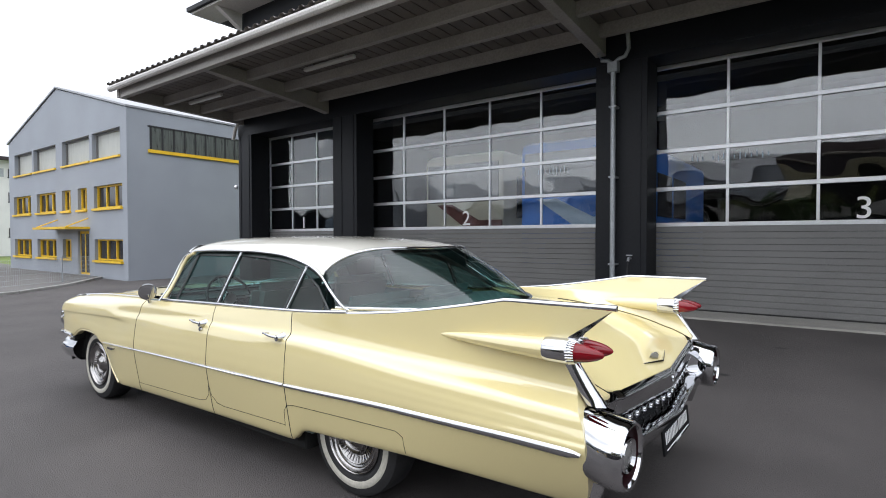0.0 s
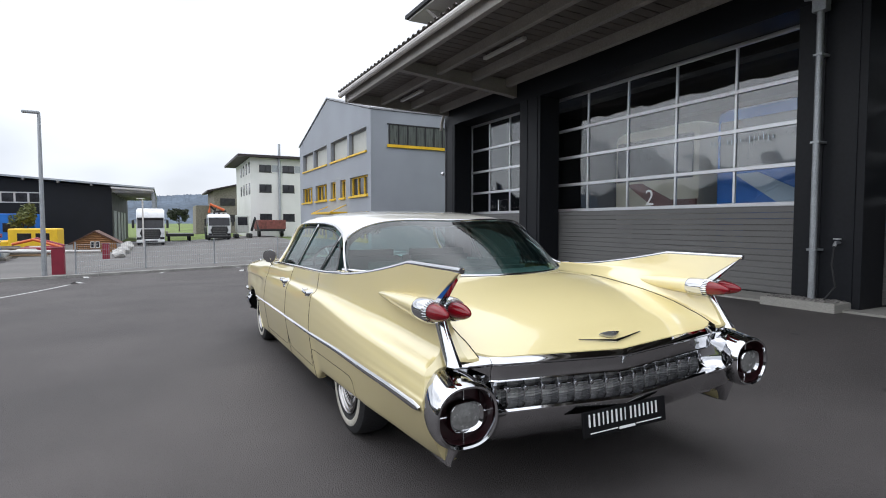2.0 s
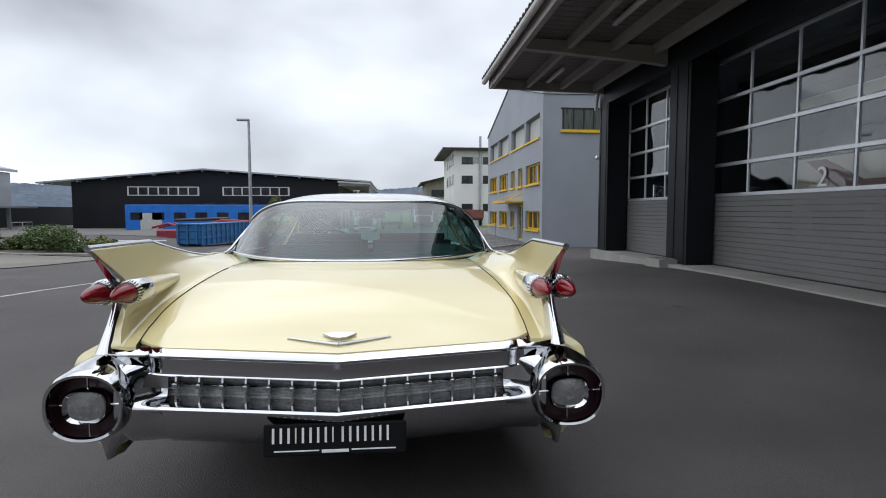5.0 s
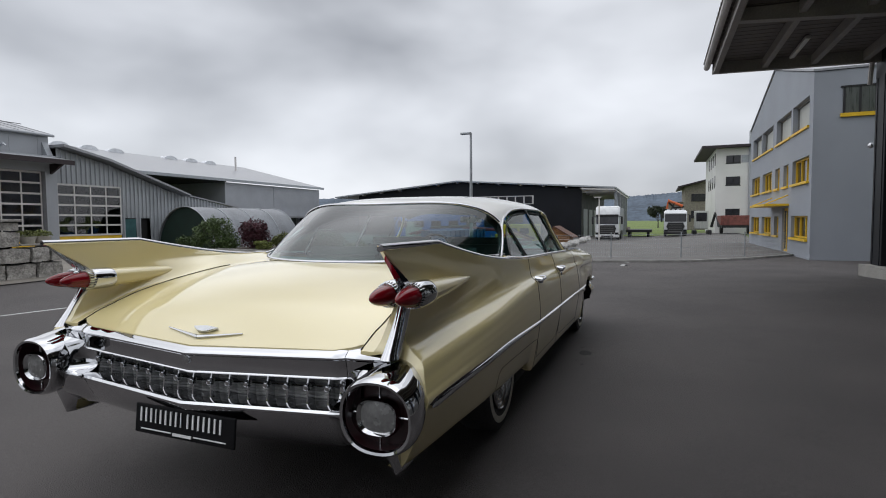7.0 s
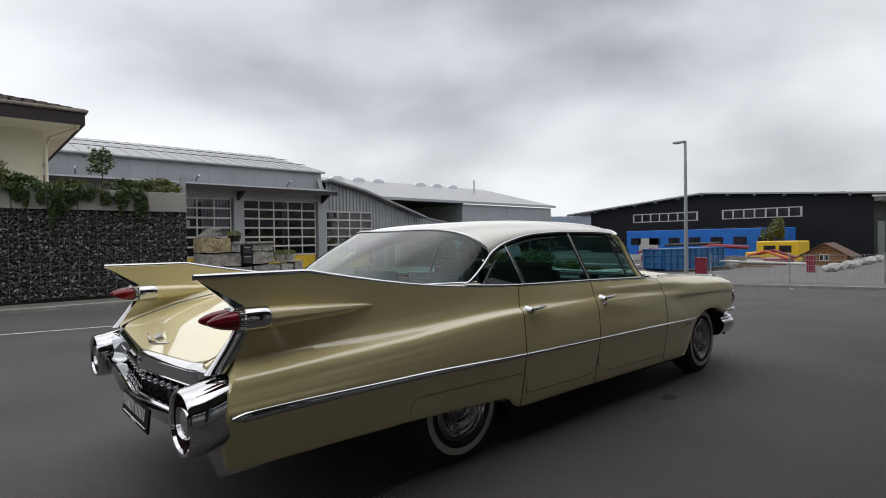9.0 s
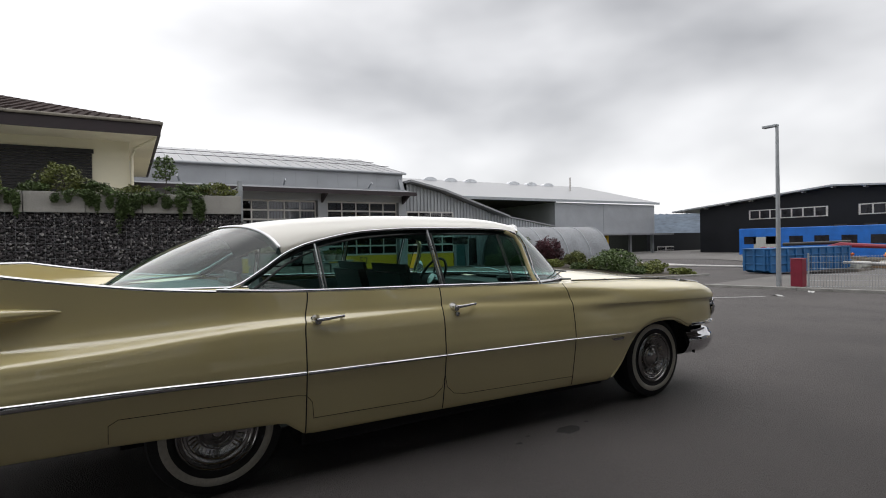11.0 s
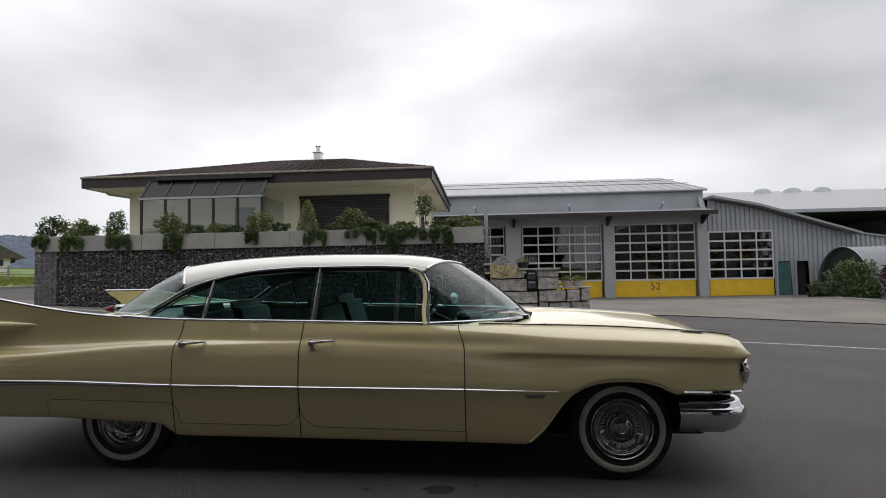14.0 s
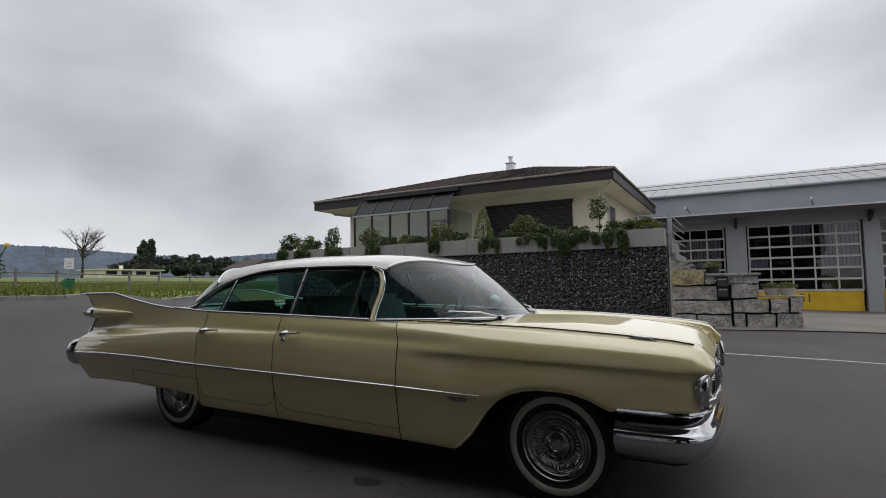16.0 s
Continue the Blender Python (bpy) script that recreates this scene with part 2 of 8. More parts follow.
def prism(bm, outline, axis, a, b):
    """A flat outline pushed from a to b along an axis. The outline's two numbers are the other two axes in order."""
    def at(p, w):
        return {"x": (w, p[0], p[1]), "y": (p[0], w, p[1]), "z": (p[0], p[1], w)}[axis]
    lo, hi = [bm.verts.new(at(p, a)) for p in outline], [bm.verts.new(at(p, b)) for p in outline]
    bm.faces.new(lo)
    bm.faces.new(hi[::-1])
    k = len(outline)
    for i in range(k):
        bm.faces.new((lo[i], hi[i], hi[(i + 1) % k], lo[(i + 1) % k]))
    return bm


def tube(bm, points, r, n=8, r_end=None, cap=True):
    """A round bar along points, tapering to r_end."""
    pts = [Vector(p) for p in points]
    rings = []
    for i, p in enumerate(pts):
        d = (pts[min(i + 1, len(pts) - 1)] - pts[max(i - 1, 0)]).normalized()
        u = d.cross(Vector((0, 0, 1)) if abs(d.z) < 0.9 else Vector((1, 0, 0))).normalized()
        v = d.cross(u)
        rr = r if r_end is None else r + (r_end - r) * i / (len(pts) - 1)
        rings.append([bm.verts.new(p + rr * (math.cos(2 * math.pi * k / n) * u + math.sin(2 * math.pi * k / n) * v)) for k in range(n)])
    for a, b in zip(rings, rings[1:]):
        for k in range(n):
            bm.faces.new((a[k], a[(k + 1) % n], b[(k + 1) % n], b[k]))
    if cap:
        bm.faces.new(rings[0])
        bm.faces.new(rings[-1][::-1])
    return bm


def lathe(bm, profile, n=32, m=Matrix()):
    """A profile of (radius, height) turned about z, then laid by m."""
    rings = []
    for r, z in profile:
        if r < 1e-5:
            rings.append([bm.verts.new(m @ Vector((0, 0, z)))])
        else:
            rings.append([bm.verts.new(m @ Vector((r * math.cos(2 * math.pi * k / n), r * math.sin(2 * math.pi * k / n), z))) for k in range(n)])
    for a, b in zip(rings, rings[1:]):
        for k in range(n):
            k2 = (k + 1) % n
            q = [a[k % len(a)], a[k2 % len(a)], b[k2 % len(b)], b[k % len(b)]]
            q = [v for i, v in enumerate(q) if v not in q[:i]]
            if len(q) > 2:
                bm.faces.new(q)
    return bm


def sheet(bm, rows):
    """A skin over rows of points."""
    g = [[bm.verts.new(p) for p in r] for r in rows]
    for a, b in zip(g, g[1:]):
        for k in range(len(a) - 1):
            bm.faces.new((a[k], a[k + 1], b[k + 1], b[k]))
    return bm


def finish(name, bm, mat, smooth=None):
    bmesh.ops.recalc_face_normals(bm, faces=bm.faces)
    me = bpy.data.meshes.new(name)
    bm.to_mesh(me)
    bm.free()
    for m in mat if isinstance(mat, (list, tuple)) else [mat]:
        me.materials.append(m)
    if smooth:
        me.polygons.foreach_set("use_smooth", [True] * len(me.polygons))
        me.set_sharp_from_angle(angle=radians(smooth))
    return me


def part(name, bm, mat, parent=None, label="", smooth=None):
    ob = new(name, finish(name, bm, mat, smooth))
    if parent is not None:
        ob.parent = parent
    return tagged(ob, label)


def thing(name, label, category, at=(0, 0, 0), group="", kind=""):
    ob = new(name)
    ob.empty_display_size = 0.2
    ob.location = at
    return tagged(ob, label, category, group, kind)


def words(name, text, size, mat, parent, m, depth=0.004):
    cu = bpy.data.curves.new(name, "FONT")
    cu.body, cu.size, cu.extrude, cu.align_x = text, size, depth, "CENTER"
    tmp = new(name, cu)
    bpy.context.view_layer.update()
    me = bpy.data.meshes.new_from_object(tmp.evaluated_get(bpy.context.evaluated_depsgraph_get()))
    bpy.data.objects.remove(tmp)
    me.materials.clear()
    me.materials.append(mat)
    ob = new(name, me)
    ob.parent = parent
    ob.matrix_basis = m
    return ob


def smooth_step(v, a, b):
    s = min(max((v - a) / (b - a), 0), 1)
    return s * s * (3 - 2 * s)


def grade(x, y):
    """Height of the ground: it climbs to the workshop and the field, and falls to the street lamp and the fire station."""
    return (0.19 * smooth_step(-y, 1.6, 6.0) * (1 - smooth_step(x, 14, 20)) - 0.34 * smooth_step(x, 5, 16) * (1 - smooth_step(y, 10, 20))
            - 0.36 * smooth_step(x, 20, 34) * smooth_step(y, -7, 0) * (1 - smooth_step(y, 14, 24)) + 0.42 * smooth_step(-x, 3.5, 13) + (0.058 - 0.0133 * min(max(x, 0), 3.3)) * (1 - smooth_step(-x, 1.5, 3.5)) * (1 - smooth_step(x, 3.3, 6)) * (1 - smooth_step(abs(y), 1.6, 3.0))
            + 0.75 * smooth_step(-x, 6, 15) * (1 - smooth_step(y, 5, 12)) + 0.70 * smooth_step(-x, 13.5, 21) * smooth_step(y, 5, 12) + 0.038 * min(max(-23 - x, 0), 75) - 0.40 * smooth_step(y, 16, 27) * smooth_step(x, 0, 10))


def leaf_cloud(bm, rng, centre, radii, count, size):
    """Small bent leaves spread through an uneven crown."""
    c = Vector(centre)
    for _ in range(count):
        d = Vector((rng.gauss(0, 1), rng.gauss(0, 1), rng.gauss(0, 1))).normalized()
        lump = 0.72 + 0.45 * noise.noise(d * 2.3 + c)
        p = c + Vector([d[i] * radii[i] for i in range(3)]) * lump * rng.uniform(0.45, 1.0) ** 0.5
        a = Vector((rng.uniform(-1, 1), rng.uniform(-1, 1), rng.uniform(-0.4, 1))).normalized()
        b = a.cross(Vector((rng.uniform(-1, 1), rng.uniform(-1, 1), rng.uniform(-1, 1)))).normalized()
        s = size * rng.uniform(0.6, 1.3)
        vs = [bm.verts.new(q) for q in (p - a * s, p + b * s * 0.45, p + a * s, p - b * s * 0.45)]
        bm.faces.new(vs)
    return bm

# ---- ground ----
def ground_sheet(name, mat, xs, ys, lift, inside=None, label="", category=""):
    """A sheet that follows the grade. xs, ys: its lines; inside: which cells belong to it."""
    bm = bmesh.new()
    vs = {}

    def at(i, j):
        if (i, j) not in vs:
            x, y = xs[i], ys[j]
            vs[i, j] = bm.verts.new((x, y, grade(x, y) + lift))
        return vs[i, j]
    for i in range(len(xs) - 1):
        for j in range(len(ys) - 1):
            if inside is None or inside((xs[i] + xs[i + 1]) / 2, (ys[j] + ys[j + 1]) / 2):
                bm.faces.new((at(i, j), at(i + 1, j), at(i + 1, j + 1), at(i, j + 1)))
    return tagged(part(name, bm, mat, smooth=40), label, category, kind="structure")


FAR = [-3000, -1200, -500, -220, -120]
GX = FAR + [-80 + 4 * i for i in range(15)] + [-20 + i for i in range(56)] + [36 + 3 * i for i in range(22)] + [120, 220, 500, 1200, 3000]
GY = FAR + [-80 + 6 * i for i in range(9)] + [-26 + i for i in range(70)] + [44 + 5 * i for i in range(12)] + [120, 220, 500, 1200, 3000]
ground_sheet("ground", GRASS, GX, GY, -0.03, None, "rough green meadow reaching to the horizon", "ground")


def slant(pts, n):
    """Points spread evenly along a broken line."""
    out = []
    for a, b in zip(pts, pts[1:]):
        for k in range(n):
            out.append((a[0] + (b[0] - a[0]) * k / n, a[1] + (b[1] - a[1]) * k / n))
    return out + [pts[-1]]


def fan(name, mat, left, right, lift, n, label, category):
    """A sheet between two lines on the ground."""
    bm = bmesh.new()
    rows = []
    for (xa, ya), (xb, yb) in zip(left, right):
        rows.append([(xa + (xb - xa) * k / n, ya + (yb - ya) * k / n) for k in range(n + 1)])
    sheet(bm, [[(x, y, grade(x, y) + lift) for x, y in r] for r in rows])
    return tagged(part(name, bm, mat, smooth=40), label, category, kind="structure")


FIELD_KERB = [(-14.6, -12), (-13.5, -3), (-12.9, 1), (-12.7, 4.4), (-14.6, 7.6), (-17.2, 10.8), (-18.1, 13.2), (-18.7, 19.4), (-18.0, 34)]


def field_edge(y):
    """Where the asphalt ends at the meadow."""
    for (xa, ya), (xb, yb) in zip(FIELD_KERB, FIELD_KERB[1:]):
        if ya <= y <= yb:
            return xa + (xb - xa) * (y - ya) / (yb - ya)
    return FIELD_KERB[0][0] if y < 0 else FIELD_KERB[-1][0]


VERGE = slant(FIELD_KERB, 6)
fan("verge", GRASS, VERGE, [(x - 7, y) for x, y in VERGE], 0.055, 10, "uneven grass verge between the asphalt and the meadow", "verge")
ground_sheet("road", ASPHALT, [-40 + i for i in range(84)], [-12 + i for i in range(46)], 0.0,
             lambda x, y: x > field_edge(y) - 1.6, "dark worn asphalt of the yard and road", "road")
KERB_LINE = slant([(16.3, 7.2), (17.3, 3.8), (18.2, 0.9), (19.4, -2.8), (21.4, -4.9), (24.5, -7.2)], 6)
fan("pavement", YARD, [(x + 0.12, y) for x, y in KERB_LINE], [(x + 46, y * 1.6 + 1) for x, y in KERB_LINE], 0.07, 30,
    "pale concrete lorry yard behind the kerb", "yard")
fan("forecourt", FORECOURT, slant([(-16, 10.9), (2, 10.8), (8, 11.6), (16.8, 10.2)], 8), slant([(-16, 14.0), (2, 30), (10, 34), (34, 34)], 8), 0.025, 20,
    "lighter grey asphalt forecourt before the garages", "forecourt")

fan("far_yard", YARD, slant([(36, 13.5), (36, 44)], 15), slant([(150, 16), (150, 44)], 15), 0.03, 40, "grey yard between the far halls", "yard")


def kerb_row(name, line, label):
    root = thing(name, label, "kerb", kind="structure")
    for a, b in zip(line, line[1:]):
        d = Vector((b[0] - a[0], b[1] - a[1], 0))
        bm = box(bmesh.new(), 0.004, d.length - 0.004, -0.07, 0.07, -0.12, 0.09, 0.012)
        ob = part("kerb_stone", bm, KERB, root)
        ob.location = (a[0], a[1], grade(*a))
        ob.rotation_euler = (0, -math.atan2(grade(*b) - grade(*a), d.length), math.atan2(d.y, d.x))


kerb_row("kerb", slant([(16.3, 7.2), (17.3, 3.8), (18.2, 0.9), (19.4, -2.8), (21.4, -4.9), (24.5, -7.2)], 4), "grey stone kerb along the lorry yard")
kerb_row("field_kerb", slant(FIELD_KERB, 3), "low grey kerb along the meadow")
kerb_row("gabion_kerb", slant([(-13, 10.9), (2, 10.8)], 14), "low stone kerb before the gabion wall")
bm = bmesh.new()
for a, b in zip(L := slant([(-9.5, 9.2), (0.3, 7.05), (7.2, 5.7), (14.5, 4.2)], 8), L[1:]):
    sheet(bm, [[(a[0], a[1], grade(*a) + 0.006), (b[0], b[1], grade(*b) + 0.006)], [(a[0], a[1] + 0.085, grade(a[0], a[1] + 0.085) + 0.006), (b[0], b[1] + 0.085, grade(b[0], b[1] + 0.085) + 0.006)]])
tagged(part("road_marking", bm, LINE), "thin worn white edge line on the asphalt", "road marking", kind="structure")
for x, y, a in ((16.7, 4.1, 0.4), (14.9, 4.1, 1.1), (17.4, 1.9, 2.0), (18.7, -0.6, 0.2), (17.1, -0.6, 2.6)):
    scrap = thing("paper_scrap", "small white paper scrap lying on the asphalt", "litter", (x, y, grade(x, y) + 0.004), group="paper scraps")
    scrap.rotation_euler.z = a
    part("paper", sheet(bmesh.new(), [[(-0.16, -0.07, 0.0), (0.0, -0.08, 0.03), (0.17, -0.06, 0.004)], [(-0.14, 0.08, 0.01), (0.02, 0.07, 0.045), (0.15, 0.09, 0.0)]]), LINE, scrap)
rng = random.Random(5)
OIL = material("oil_stain", (0.020, 0.018, 0.018), 0.8, grain=0.3, scale=9)
for x, y, r in ((2.14, -1.11, 0.062), (2.36, -1.05, 0.013), (2.05, -1.10, 0.011), (1.83, -1.06, 0.012), (1.70, -1.13, 0.015), (-1.2, -3.2, 0.04), (0.2, -4.4, 0.03), (3.2, -3.9, 0.05), (-1.6, -4.6, 0.04)):
    bm = bmesh.new()
    vs = [bm.verts.new((x + r * (1 + 0.25 * rng.uniform(-1, 1)) * 1.5 * math.cos(k * 0.449), y + r * (1 + 0.25 * rng.uniform(-1, 1)) * math.sin(k * 0.449), grade(x, y) + 0.004)) for k in range(14)]
    bm.faces.new(vs)
    tagged(part("oil_stain", bm, OIL), "dark oil stain soaked into the asphalt", "stain", group="oil stains", kind="structure")


# ---- workshop with sectional doors ----
WX0, WX1, WF, WD = -13.4, 12.35, -6.35, -7.0
DOORS = ((8.5, 11.75, 3, "1"), (1.5, 7.6, 5, "2"), (-5.6, 0.57, 5, "3"), (-12.75, -6.6, 5, ""))
BAYS = ((8.2, 11.7), (1.34, 7.35), (-5.55, 0.45), (-12.7, -6.65))
G0 = 0.2


def workshop():
    root = thing("workshop", "anthracite metal-clad workshop with sectional doors and a canopy", "building", kind="structure")
    edges = [WX1] + [v for d in BAYS for v in (d[1], d[0])] + [WX0]
    for a, b in zip(edges[0::2], edges[1::2]):
        part("pillar", box(bmesh.new(), b, a, WF - 0.6, WF, -0.1, 4.55, 0.01), ANTHRACITE, root)
        k = b + 0.1
        while k < a - 0.05:
            part("seam", box(bmesh.new(), k, k + 0.02, WF, WF + 0.012, 0.1, 4.5), ANTHRACITE, root)
            k += 0.42
    part("lintel", box(bmesh.new(), WX0, WX1, WF - 0.76, WF + 0.004, 4.5, 6.4), ANTHRACITE, root)
    part("upper_wall", box(bmesh.new(), WX0, WX1, -6.95, -6.55, 6.4, 8.3), ANTHRACITE, root)
    part("end_wall", box(bmesh.new(), WX1 - 0.25, WX1 - 0.003, -26, WF - 0.61, -0.4, 8.3), ANTHRACITE, root)
    part("far_end_wall", box(bmesh.new(), WX0, WX0 + 0.25, -26, WF - 0.61, -0.4, 8.3), ANTHRACITE, root)
    part("back_wall", box(bmesh.new(), WX0, WX1, -26.2, -26, -0.4, 8.3), ANTHRACITE, root)
    # ceiling coloured near black in place of the hall's shade
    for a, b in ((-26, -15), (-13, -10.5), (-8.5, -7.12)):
        part("ceiling", box(bmesh.new(), WX0, WX1, a, b, 5.2, 5.35), SHADE_BLACK, root)
    part("inner_floor", box(bmesh.new(), WX0, WX1, -26, WD + 0.02, 0.0, G0 + 0.01), FLOOR_IN, root)
    part("sill", box(bmesh.new(), WX0, WX1, WD - 0.05, WF + 0.22, -0.05, G0 + 0.02), CONCRETE, root)
    # unseen strips left open in roof and ceiling, added to light the buses
    for a, b in ((-27, -15), (-13, -10.5), (-8.5, -5.55)):
        part("roof_slab", box(bmesh.new(), WX0 - 1.2, WX1 + 1.4, a, b, 8.3, 8.42), ANTHRACITE, root)
    for a, b in ((-15, -13), (-10.5, -8.5)):
        part("added_skylight", box(bmesh.new(), WX0, WX1, a + 0.02, b - 0.02, 8.34, 8.37), PANE, root).visible_shadow = False
    part("soffit", box(bmesh.new(), WX0 - 1.1, WX1 + 1.3, -6.56, -5.65, 8.24, 8.297), WHITE_STEEL, root)
    for x in (WX1 + 0.05, 5.2, -2.5, -10):
        part("rafter_end", prism(bmesh.new(), [(-5.75, 8.24), (-6.55, 7.75), (-6.55, 8.24)], "x", x, x + 0.16), WHITE_STEEL, root)
    return root


def sectional_door(x0, x1, cols, digit):
    d = thing("sectional_door", "grey sectional garage door with four rows of panes, closed", "garage door", group="workshop doors")
    rows = [4.46, 3.665, 2.99, 2.325, 1.70]
    w = (x1 - x0) / cols
    part("door_back", box(bmesh.new(), x0, x1, WD - 0.06, WD - 0.05, 4.44, 4.52), DOOR_GREY, d)
    for z in rows:
        part("rail", box(bmesh.new(), x0, x1, WD - 0.04, WD + 0.012, z - 0.035, z + 0.035, 0.006), ALU, d)
    for i in range(cols + 1):
        c = min(max(x0 + i * w, x0 + 0.03), x1 - 0.03)
        part("stile", box(bmesh.new(), c - 0.022, c + 0.022, WD - 0.035, WD + 0.006, 1.70, 4.46, 0.005), ALU, d)
    for r in range(4):
        for i in range(cols):
            bm = box(bmesh.new(), x0 + i * w + 0.02, x0 + (i + 1) * w - 0.02, WD - 0.024, WD - 0.02, rows[r + 1] + 0.03, rows[r] - 0.03)
            bmesh.ops.translate(bm, verts=bm.verts, vec=(-x0 - i * w - w / 2, 0, 0))
            p = part("pane", bm, PANE, d)
            p.location.x = x0 + i * w + w / 2
            p.visible_shadow = False
    z = 1.665
    k = 0
    while z > G0 + 0.05:
        part("slat", box(bmesh.new(), x0, x1, WD - 0.05, WD + 0.004 * (k % 2), max(z - 0.098, G0 + 0.03), z, 0.006), DOOR_GREY, d)
        z -= 0.102
        k += 1
    part("bottom_seal", box(bmesh.new(), x0, x1, WD - 0.05, WD + 0.01, G0 + 0.012, G0 + 0.035), BLACK, d)
    if digit:
        at = {"1": 10.15, "2": 4.55, "3": -2.45}[digit]
        words("number", digit, 0.46, DIGIT, d, pose(at, WD + 0.004, 1.755, 90, 0, 180))
    if digit in "23" and digit:
        y, z = WD + 0.003, 2.82
        c = {"2": 2.55, "3": -0.75}[digit]
        for k in range(15):
            if k != 3:
                part("pale_bar", box(bmesh.new(), c + 0.62 - k * 0.08, c + 0.632 - k * 0.08, y, y + 0.002, z - 0.035 - 0.025 * (k % 4 == 1), z + 0.025 + 0.025 * (k % 3 == 0)), FADED, d)
    return d


workshop()
for dd in DOORS:
    sectional_door(*dd)


def canopy():
    root = thing("canopy", "white steel canopy with a corrugated sheet roof over the doors", "canopy", kind="structure")
    yf, zb, x1, x0 = -3.0, 4.87, 12.05, -13.0
    for x in (8.42, 1.25, -5.9, -12.6):
        bm = prism(bmesh.new(), [(yf + 0.05, zb + 0.30), (yf + 0.05, zb + 0.08), (-6.0, zb - 0.08), (WF, zb - 0.12), (WF, zb + 0.30)], "x", x - 0.09, x + 0.09)
        part("cantilever_beam", bm, BEAM_SHADED, root)
    for y, h in ((yf, 0.26), (-4.05, 0.2), (-5.05, 0.2), (-6.05, 0.2)):
        part("purlin", box(bmesh.new(), x0, x1, y - 0.06, y + 0.06, zb + 0.3 - h + 0.003, zb + 0.32, 0.008), BEAM_SHADED, root)
    part("end_beam", box(bmesh.new(), x1, x1 + 0.12, WF, yf + 0.08, zb + 0.06, zb + 0.335, 0.008), BEAM_SHADED, root)
    bm = bmesh.new()
    rows, x, k = [], x0, 0
    while x < x1 + 0.3:
        h = (0.0, 0.0, 0.045, 0.045)[k % 4]
        rows.append([(x, yf + 0.28, zb + 0.34 + h), (x, -6.5, zb + 0.34 + h)])
        x += (0.1, 0.035, 0.08, 0.035)[k % 4]
        k += 1
    sheet(bm, rows)
    part("corrugated_sheet", bm, SHEET, root)
    k = x0 + 0.02
    while k < x1 - 0.2:
        part("soffit_board", box(bmesh.new(), k, k + 0.225, -6.3, yf - 0.06, zb + 0.314, zb + 0.332), SHEET, root)
        k += 0.25
    part("gutter", tube(bmesh.new(), [(x0, yf + 0.2, zb + 0.26), (x1 + 0.2, yf + 0.2, zb + 0.26)], 0.075, 10), WHITE_STEEL, root)
    part("corner_gutter_pipe", tube(bmesh.new(), [(x1 + 0.05, WF + 0.16, zb + 0.1), (x1 + 0.3, WF + 0.1, zb - 0.1), (x1 + 0.45, WF + 0.06, zb - 0.35)], 0.05, 8), WHITE_STEEL, root)
    for x, y in ((6.3, -4.55), (11.0, -4.55), (-1.5, -4.55)):
        lamp = thing("tube_light", "white fluorescent tube light hung under the canopy, off", "ceiling light", (x, y, zb + 0.2), group="canopy tube lights")
        part("cover", box(bmesh.new(), -0.75, 0.75, -0.05, 0.05, -0.05, 0.03, 0.02), TUBE, lamp)
        for s in (-0.5, 0.5):
            part("bracket", box(bmesh.new(), s - 0.02, s + 0.02, -0.02, 0.02, 0.02, 0.17), STEEL, lamp)
    # the whole canopy falls towards the wall
    fall = radians(1.6)
    root.rotation_euler.x = fall
    root.location = (0, yf - (yf * math.cos(fall) - zb * math.sin(fall)), zb - (yf * math.sin(fall) + zb * math.cos(fall)))


canopy()

pipe = thing("downpipe", "grey rainwater downpipe standing in a gravel bed", "downpipe", (0.98, -6.2, 0))
part("pipe", tube(bmesh.new(), [(0, 0, 0.2), (0, 0, 4.35)], 0.045, 12), STEEL, pipe, smooth=40)
part("pipe_box", box(bmesh.new(), -0.09, 0.09, -0.08, 0.06, 4.3, 4.48, 0.01), STEEL, pipe)
for s in (-1, 1):
    part("branch", tube(bmesh.new(), [(0, 0, 4.45), (0.1 * s, 0, 4.52), (0.2 * s, 0, 4.54), (0.26 * s, 0, 4.66), (0.24 * s, 0, 4.95)], 0.035, 8), STEEL, pipe, smooth=40)
for z in (1.0, 2.5, 3.7):
    part("clip", box(bmesh.new(), -0.06, 0.06, -0.15, 0.05, z, z + 0.03), STEEL, pipe)
for px, w in ((1.05, 0.5), (8.0, 0.32)):
    pl = thing("gravel_planter", "low concrete edging filled with gravel against the wall", "planter", (px, 0, 0), group="wall planters")
    part("edging", box(bmesh.new(), -w, w, WF - 0.02, WF + 0.42, 0.0, 0.31, 0.012), CONCRETE, pl)
    bm = bmesh.new()
    rg = random.Random(3)
    for _ in range(160):
        c = Vector((rg.uniform(-w + 0.05, w - 0.05), rg.uniform(WF + 0.03, WF + 0.37), 0.315))
        s = rg.uniform(0.012, 0.03)
        bmesh.ops.create_icosphere(bm, subdivisions=1, radius=s, matrix=Matrix.Translation(c) @ Matrix.Diagonal((1, 1.3, 0.7, 1)))
    tagged(part("gravel", bm, GRAVEL, pl), kind="stuff")
tap = thing("water_tap", "wall tap with a black hose hanging from it", "tap", (0.72, WF, 1.12))
part("body", tube(bmesh.new(), [(0, 0, 0), (0, 0.1, 0), (0, 0.13, -0.05)], 0.022, 8), ALU, tap, smooth=40)
part("handle", tube(bmesh.new(), [(-0.05, 0.06, 0.05), (0.05, 0.06, 0.05)], 0.012, 6), ALU, tap)
